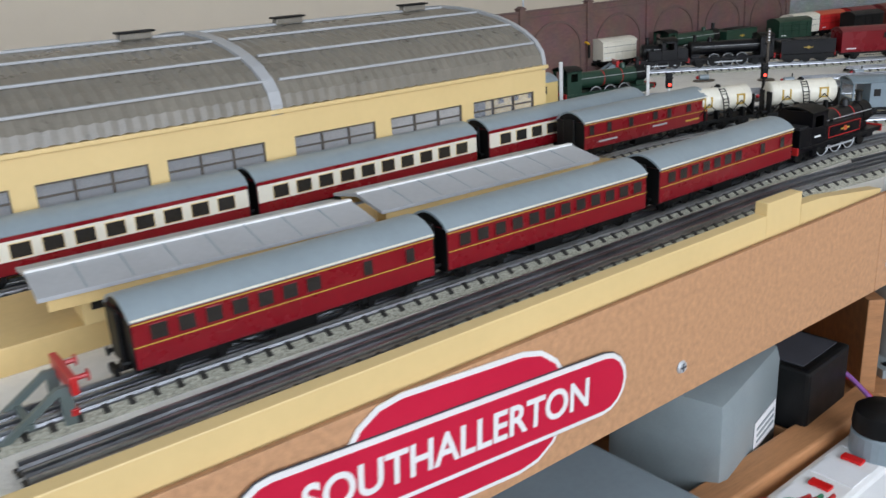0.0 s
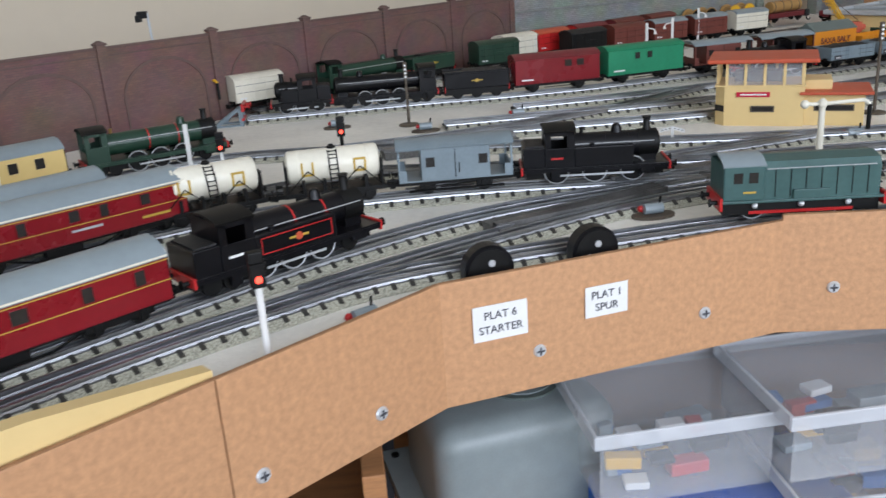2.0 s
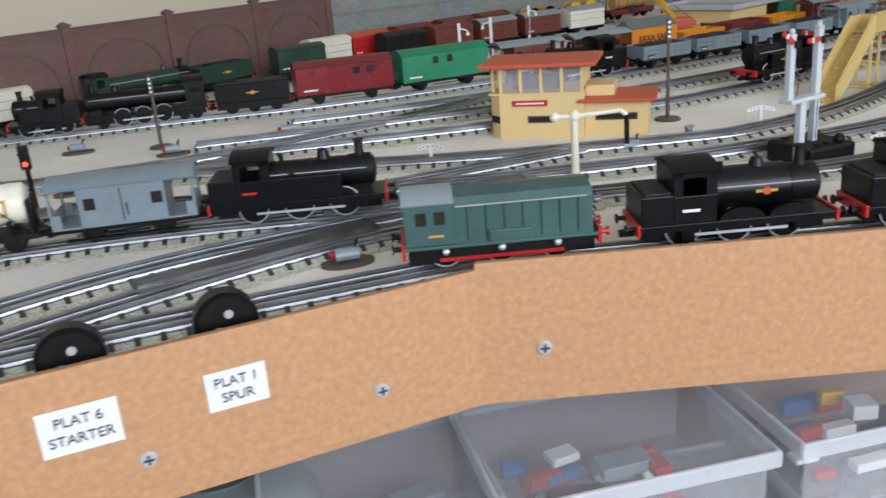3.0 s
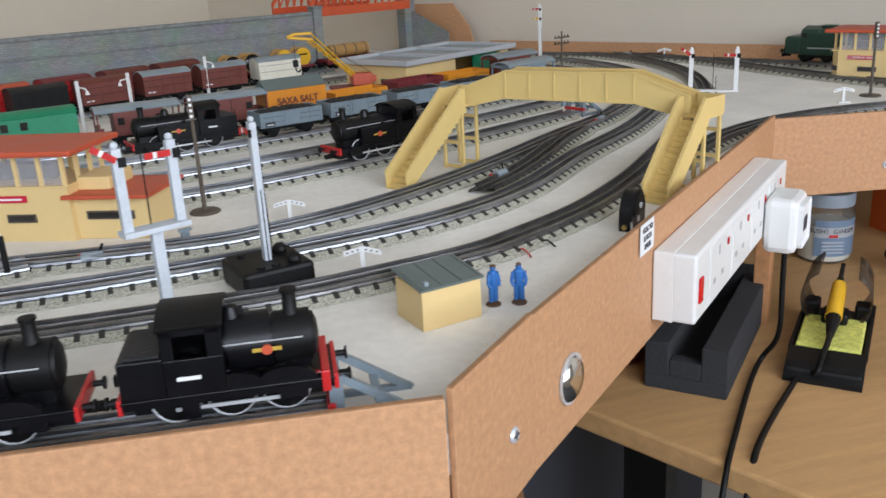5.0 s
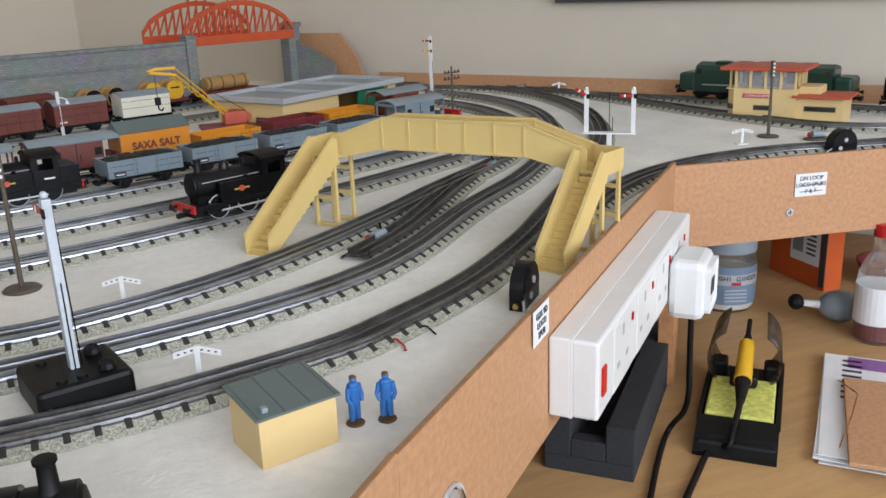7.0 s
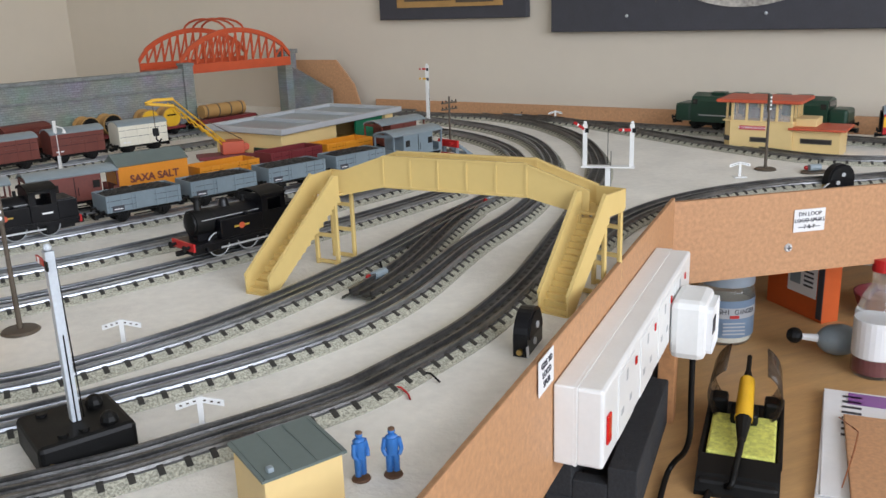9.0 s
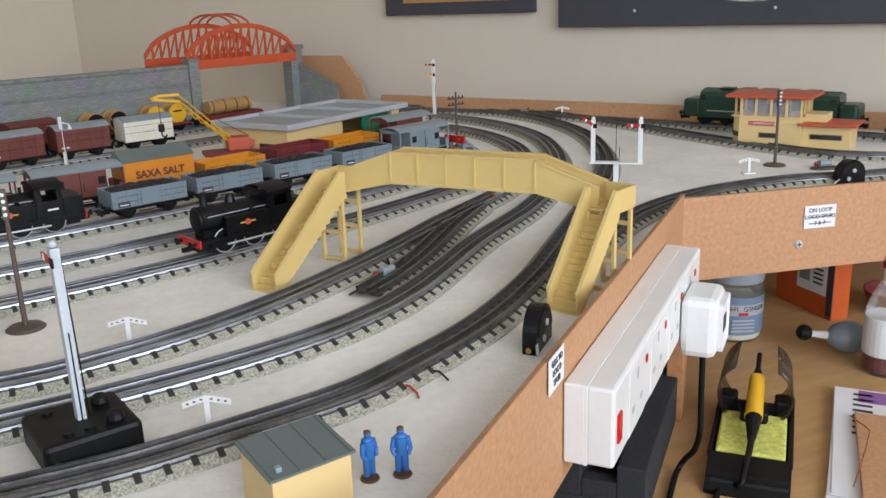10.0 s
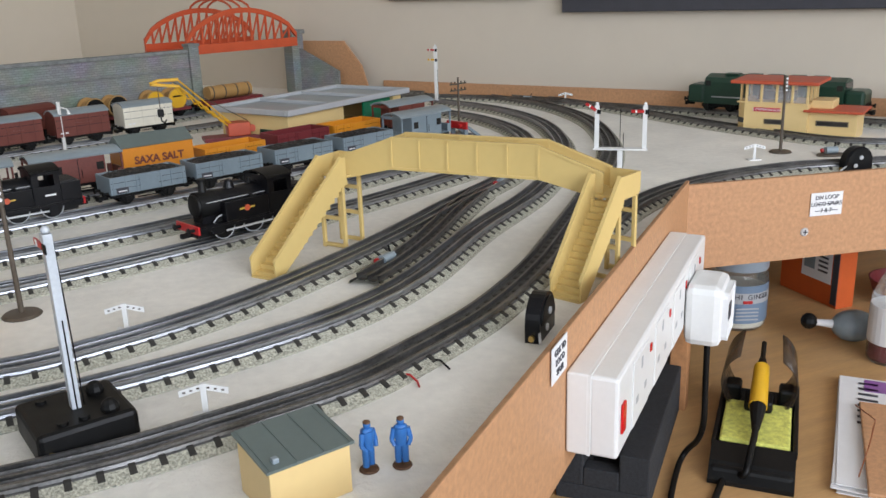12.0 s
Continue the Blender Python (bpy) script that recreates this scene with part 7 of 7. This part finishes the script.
solid("hardboard_offcut", bm, "hardboard", "brown hardboard offcut lying on the papers", "board", x=2.5430, y=1.7663, z=DZ + .0095, rz=-134.9)
wire_stub([(2.5295, 1.7588, DZ + .016), (2.5166, 1.7257, DZ + .02), (2.4852, 1.7020, DZ + .02), (2.4380, 1.6699, DZ + .016)], "copper", "bent copper wire on the offcut")

ob_ = thing("orange_carton", "orange printed cardboard box with white panel", "box", 2.7275, 1.9720, DZ, 86.5, size=1)
part("carton", box(B(), 0, .10, -.026, .0, 0, .078, .001), "orangebox", ob_)
part("printed_panel", box(B(), .012, .062, .0, .0006, .028, .072), "paper", ob_)
part("dark_edge", box(B(), .0005, .010, .0, .0006, .004, .074), "ink", ob_)
part("picture_patch", box(B(), .040, .058, .0006, .001, .040, .066), "greyroof", ob_)
for k in range(5):
    part("text_bar", box(B(), .018, .034, .0006, .001, .040 + k * .006, .0425 + k * .006), "ink", ob_)
part("mark_disc", cyl(B(), (.080, 0, .068), (.080, .0006, .068), .006, 16), "lid", ob_)
bl_ = thing("rubber_blower", "grey rubber bulb blower with black nozzle", "blower", 2.6718, 1.8945, DZ, 149.1, size=1)
part("bulb", ball(B(), (0, 0, .018), .021, (1.15, .85, .85), 20), "greyroof", bl_, smooth=True)
part("nozzle", cyl(B(), (.020, 0, .019), (.042, .002, .022), .005, 12, .0035), "paper", bl_)
part("brush", ball(B(), (.048, .002, .023), .009, (1, 1, 1), 12), "mblack", bl_)
bo = thing("sauce_bottle", "clear bottle with pinkish contents and paper label", "bottle", 2.6653, 1.8402, DZ, 0, size=1)
bm = B()
lathe(bm, [(.020, 0), (.023, .004), (.023, .070), (.017, .088), (.010, .100), (.010, .115)], 28)
part("glass", bm, "glass", bo, smooth=True)
part("contents", cyl(B(), (0, 0, .004), (0, 0, .050), .021, 24), "maroonvan", bo)
bm = B()
lathe(bm, [(.0232, .022), (.0236, .023), (.0236, .062), (.0232, .063)], 28)
part("label", bm, "paper", bo)
part("cap", cyl(B(), (0, 0, .115), (0, 0, .128), .0115, 20), "red", bo)
bw_ = thing("dark_red_bowl", "dark red round dish at the back of the desk", "dish", 2.8214, 1.9549, DZ, 0, size=1)
bm = B()
lathe(bm, [(.02, 0), (.035, .008), (.043, .03), (.041, .03), (.033, .010), (.001, .006)], 28)
part("dish", bm, "maroonvan", bw_, smooth=True)
sd_ = on_fascia(4, 0.0432, -0.0334)
dm = thing("chrome_stud", "large chrome domed stud in the fascia", "stud", *sd_[:3], sd_[3], size=1.1)
bm = ball(B(), (0, -.004, 0), .0125, (1, .45, 1), 20)
part("dome", bm, "chrome", dm, smooth=True)
part("washer", cyl(B(), (0, -.004, 0), (0, -.0052, 0), .0135, 24), "steel", dm)
bm = box(B(), -.008, .008, -.008, .008, DZ + .0005, ZB, .001)
xx_, yy_, _, hh_ = on_fascia(4, 0.5096, 0)
solid("bracket_block", bm, "wood", "small wooden post between desk and baseboard", "post", x=xx_ + .02, y=yy_ + .004, rz=hh_)

# ---- shelf under the front edge ----
SZ = -.23
bm = B()
prism(bm, [(1.3227, 1.4388), (2.0080, 1.3670), (2.0896, 1.7435), (1.3170, 1.7991)], SZ - .018, SZ, "z")
solid("shelf_board", bm, "wood", "pine shelf carrying boxes beneath the layout", "shelf")
bm = box(B(), -.008, .008, 0, .25, FLOOR, -.128, .001)
solid("upright_board", bm, "wood", "upright pine board at the end of the shelf", "board", x=1.3154, y=1.4349, rz=4.6)
# added near-black sheet: puts the deep shade behind the shelf into its colour
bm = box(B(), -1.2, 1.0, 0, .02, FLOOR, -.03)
solid("back_panel", bm, "ink", "added dark sheet standing in for the shade behind the shelf", "panel", x=1.4298, y=1.8741, rz=11.0)

cu_ = thing("power_controller", "grey hammered metal train controller with lever on top", "controller", 1.4173, 1.5615, SZ, 13.6)
bm = B()
prism(bm, [(-.078, -.062), (.078, -.062), (.078, .062), (-.078, .062)], 0, .008, "z")
part("flange", bm, "unit", cu_)
bm = box(B(), -.062, .062, -.050, .050, .008, .078)
es_ = [e for e in bm.edges if not all(abs(v.co.z - .008) < 1e-6 for v in e.verts)]
bmesh.ops.bevel(bm, geom=es_, offset=.016, segments=5, affect="EDGES", profile=.5)
part("case", bm, "unit", cu_, smooth=True)
dl_ = part("dial_plate", cyl(B(), (.012, .0, .078), (.012, .0, .0795), .026, 28), "hutroof", cu_)
part("dial_ring", cyl(B(), (.012, 0, .0795), (.012, 0, .0802), .021, 28), "unit", dl_)
part("lever_hub", cyl(B(), (.012, 0, .0802), (.012, 0, .091), .006, 14), "mblack", dl_)
part("lever", box(B(), .002, .022, -.030, .006, .087, .094, .003), "mblack", dl_)
part("lever_screw", cyl(B(), (.012, -.022, .094), (.012, -.022, .0965), .003, 10), "steel", dl_)
for px_, py_ in ((-.069, -.053), (.069, -.053), (-.069, .053), (.069, .053)):
    part("mounting_screw", cyl(B(), (px_, py_, .008), (px_, py_, .0095), .003, 10), "mblack", cu_)
part("round_label", cyl(B(), (-.044, .0, .078), (-.044, .0, .0788), .011, 20), "maroonvan", cu_)


def clear_box(x, y, rz, L, D, H, z, label, bits, lid_mt="clear"):
    t = thing("storage_box", label, "storage box", x, y, z, rz, "storage boxes", size=1.0)
    w = .0016
    for nm, a in (("side_wall", (0, L, 0, w, 0, H)), ("side_wall", (0, L, D - w, D, 0, H)), ("end_wall", (0, w, w, D - w, 0, H)), ("end_wall", (L - w, L, w, D - w, 0, H)), ("bottom", (w, L - w, w, D - w, 0, w))):
        part(nm, box(B(), *a), "clear", t)
    ld = part("lid", box(B(), -.004, L + .004, -.004, D + .004, H, H + .0022, .0008), lid_mt, t)
    rim = B()
    for a in ((-.006, L + .006, -.006, -.003, H - .007, H + .004), (-.006, L + .006, D + .003, D + .006, H - .007, H + .004), (-.006, -.003, -.003, D + .003, H - .007, H + .004), (L + .003, L + .006, -.003, D + .003, H - .007, H + .004)):
        box(rim, *a, .0008)
    part("lid_rim", rim, "frost", ld)
    rnd = random.Random(int(x * 1000))
    for k in range(bits):
        lx, ly, lz = rnd.uniform(.010, .034), rnd.uniform(.006, .018), rnd.uniform(.004, .012)
        px_, py_ = rnd.uniform(.010, L - .046), rnd.uniform(.010, D - .030)
        o = part("packed_item", box(B(), 0, lx, 0, ly, 0, lz, .001), rnd.choice(["red", "blue", "mblack", "yellow", "white", "red", "greyroof", "mblack", "paper"]), t)
        o.matrix_basis = pose(px_, py_, w + .0005 + .012 * (k % 3) * (H > .035), 0, 0, rnd.uniform(-12, 12))
    return t


blu = thing("blue_storage_box", "bright blue plastic lidded storage box", "storage box", 1.4812, 1.4372, SZ, 4.4)
part("tub", box(B(), 0, .15, 0, .11, 0, .030, .004), "bluebox", blu)
part("lid", box(B(), -.004, .154, -.004, .114, .030, .036, .002), "clear", blu)
part("handle", box(B(), .06, .09, -.006, -.002, .012, .020, .001), "bluebox", blu)
clear_box(1.4730, 1.4590, 6.0, 0.130, 0.102, 0.058, SZ + .0435, "clear lidded plastic box with red and coloured wires", 18)
clear_box(1.6099, 1.4328, 2.7, 0.191, 0.116, 0.052, SZ, "clear plastic box with assorted small model parts", 24)
clear_box(1.6061, 1.4488, 5.0, 0.162, 0.114, 0.052, SZ + .0585, "frosted clear box with yellow and grey parts", 20)
clear_box(1.8098, 1.4484, 1.6, 0.180, 0.122, 0.052, SZ, "clear plastic box with black and coloured parts", 24)
clear_box(1.7936, 1.4663, 5.1, 0.180, 0.116, 0.052, SZ + .0585, "clear plastic box holding dark parts and red wire", 20)
for k in range(3):
    cable("packed_wire", [(1.10 + .02 * k, 1.13, SZ + .075), (1.12 + .02 * k, 1.15, SZ + .083), (1.15 + .01 * k, 1.145, SZ + .080), (1.165 + .008 * k, 1.16, SZ + .076)], .0016, ("red", "emerald", "red")[k], "loose coloured wire inside the clear box")

# lower left group
LZ = -.23
bm = B()
prism(bm, [(0.7409, 0.7122), (1.3313, 1.3553), (1.2610, 1.8025), (0.6540, 1.3270)], LZ - .02, LZ, "z")
solid("lower_shelf", bm, "wood", "lower pine shelf under the station end", "shelf")
tn = thing("grey_transformer", "grey metal transformer case with white label on its side", "transformer", 1.1190, 1.3060, LZ, 55.7)
part("flange", box(B(), -.070, .070, -.052, .052, 0, .008, .001), "unit", tn)
part("case", box(B(), -.056, .056, -.042, .042, .008, .092, .010), "unit", tn, smooth=True)
part("label", box(B(), .000, .042, -.0430, -.0424, .030, .052), "paper", tn)
for k in range(3):
    part("text_bar", box(B(), .004, .038, -.0434, -.0430, .035 + k * .005, .037 + k * .005), "unit", tn)
tn2 = thing("dark_transformer", "small dark grey plastic transformer with purple lead", "transformer", 1.2110, 1.3575, LZ + .032, 46.1)
part("case", box(B(), -.030, .034, -.030, .030, 0, .050, .003), "mblack", tn2)
part("top_label", box(B(), -.024, .028, -.022, .022, .050, .0506), "ink", tn2)
solid("packing_block", box(B(), -.035, .04, -.034, .034, 0, .032, .001), "wood", "wooden block under the small transformer", "block", x=1.2110, y=1.3575, z=LZ, rz=46.1)
gl = thing("grey_control_unit", "low grey control unit with pale front plate", "control unit", 0.9830, 1.1235, LZ - .0, 43.7)
part("case", box(B(), -.09, .09, -.060, .060, 0, .062, .004), "greyroof", gl)
part("front_plate", box(B(), .010, .085, -.0612, -.0602, .010, .050), "lid", gl)
part("text_bar", box(B(), .028, .060, -.0618, -.0613, .026, .036), "ink", gl)
wb = thing("rough_wood_block", "rough sawn reddish wooden batten on the shelf", "batten", 1.1740, 1.2670, LZ, 41.6)
part("batten", box(B(), -.13, .13, -.012, .012, 0, .034, .002), "wood", wb)
ws = thing("white_socket_strip", "white socket strip with red switches on the shelf", "extension lead", 1.2330, 1.2760, LZ, 43.3)
part("case", box(B(), -.15, .11, -.028, .010, 0, .030, .004), "white", ws)
for k in range(6):
    part("rocker_switch", box(B(), -.135 + k * .042, -.128 + k * .042, -.016, -.002, .030, .0325, .0006), "lens", ws)
    part("socket", box(B(), -.120 + k * .042, -.098 + k * .042, -.024, .004, .030, .0308), "paper", ws)
cable("purple_lead", [(1.2402, 1.3741, LZ + .07), (1.2589, 1.3677, LZ + .068), (1.2774, 1.3411, LZ + .05), (1.2890, 1.3210, LZ + .036), (1.2920, 1.3010, LZ + .034)], .0022, "purple", "purple and red twin lead")
cable("red_lead", [(1.2449, 1.3714, LZ + .066), (1.2646, 1.3617, LZ + .062), (1.2838, 1.3365, LZ + .046), (1.2930, 1.3170, LZ + .035)], .0016, "red", "thin red lead beside the purple one")
dk = thing("dark_knob_plug", "black topped grey plug standing on the socket strip", "plug", 1.2600, 1.2770, LZ + .0305, 53.7)
bm = B()
lathe(bm, [(.016, 0), (.018, .004), (.018, .020), (.016, .022)], 24)
part("body", bm, "greyroof", dk)
bm = B()
lathe(bm, [(.0175, .022), (.018, .026), (.017, .036), (.012, .040), (.001, .041)], 24)
part("cap", bm, "mblack", dk, smooth=True)
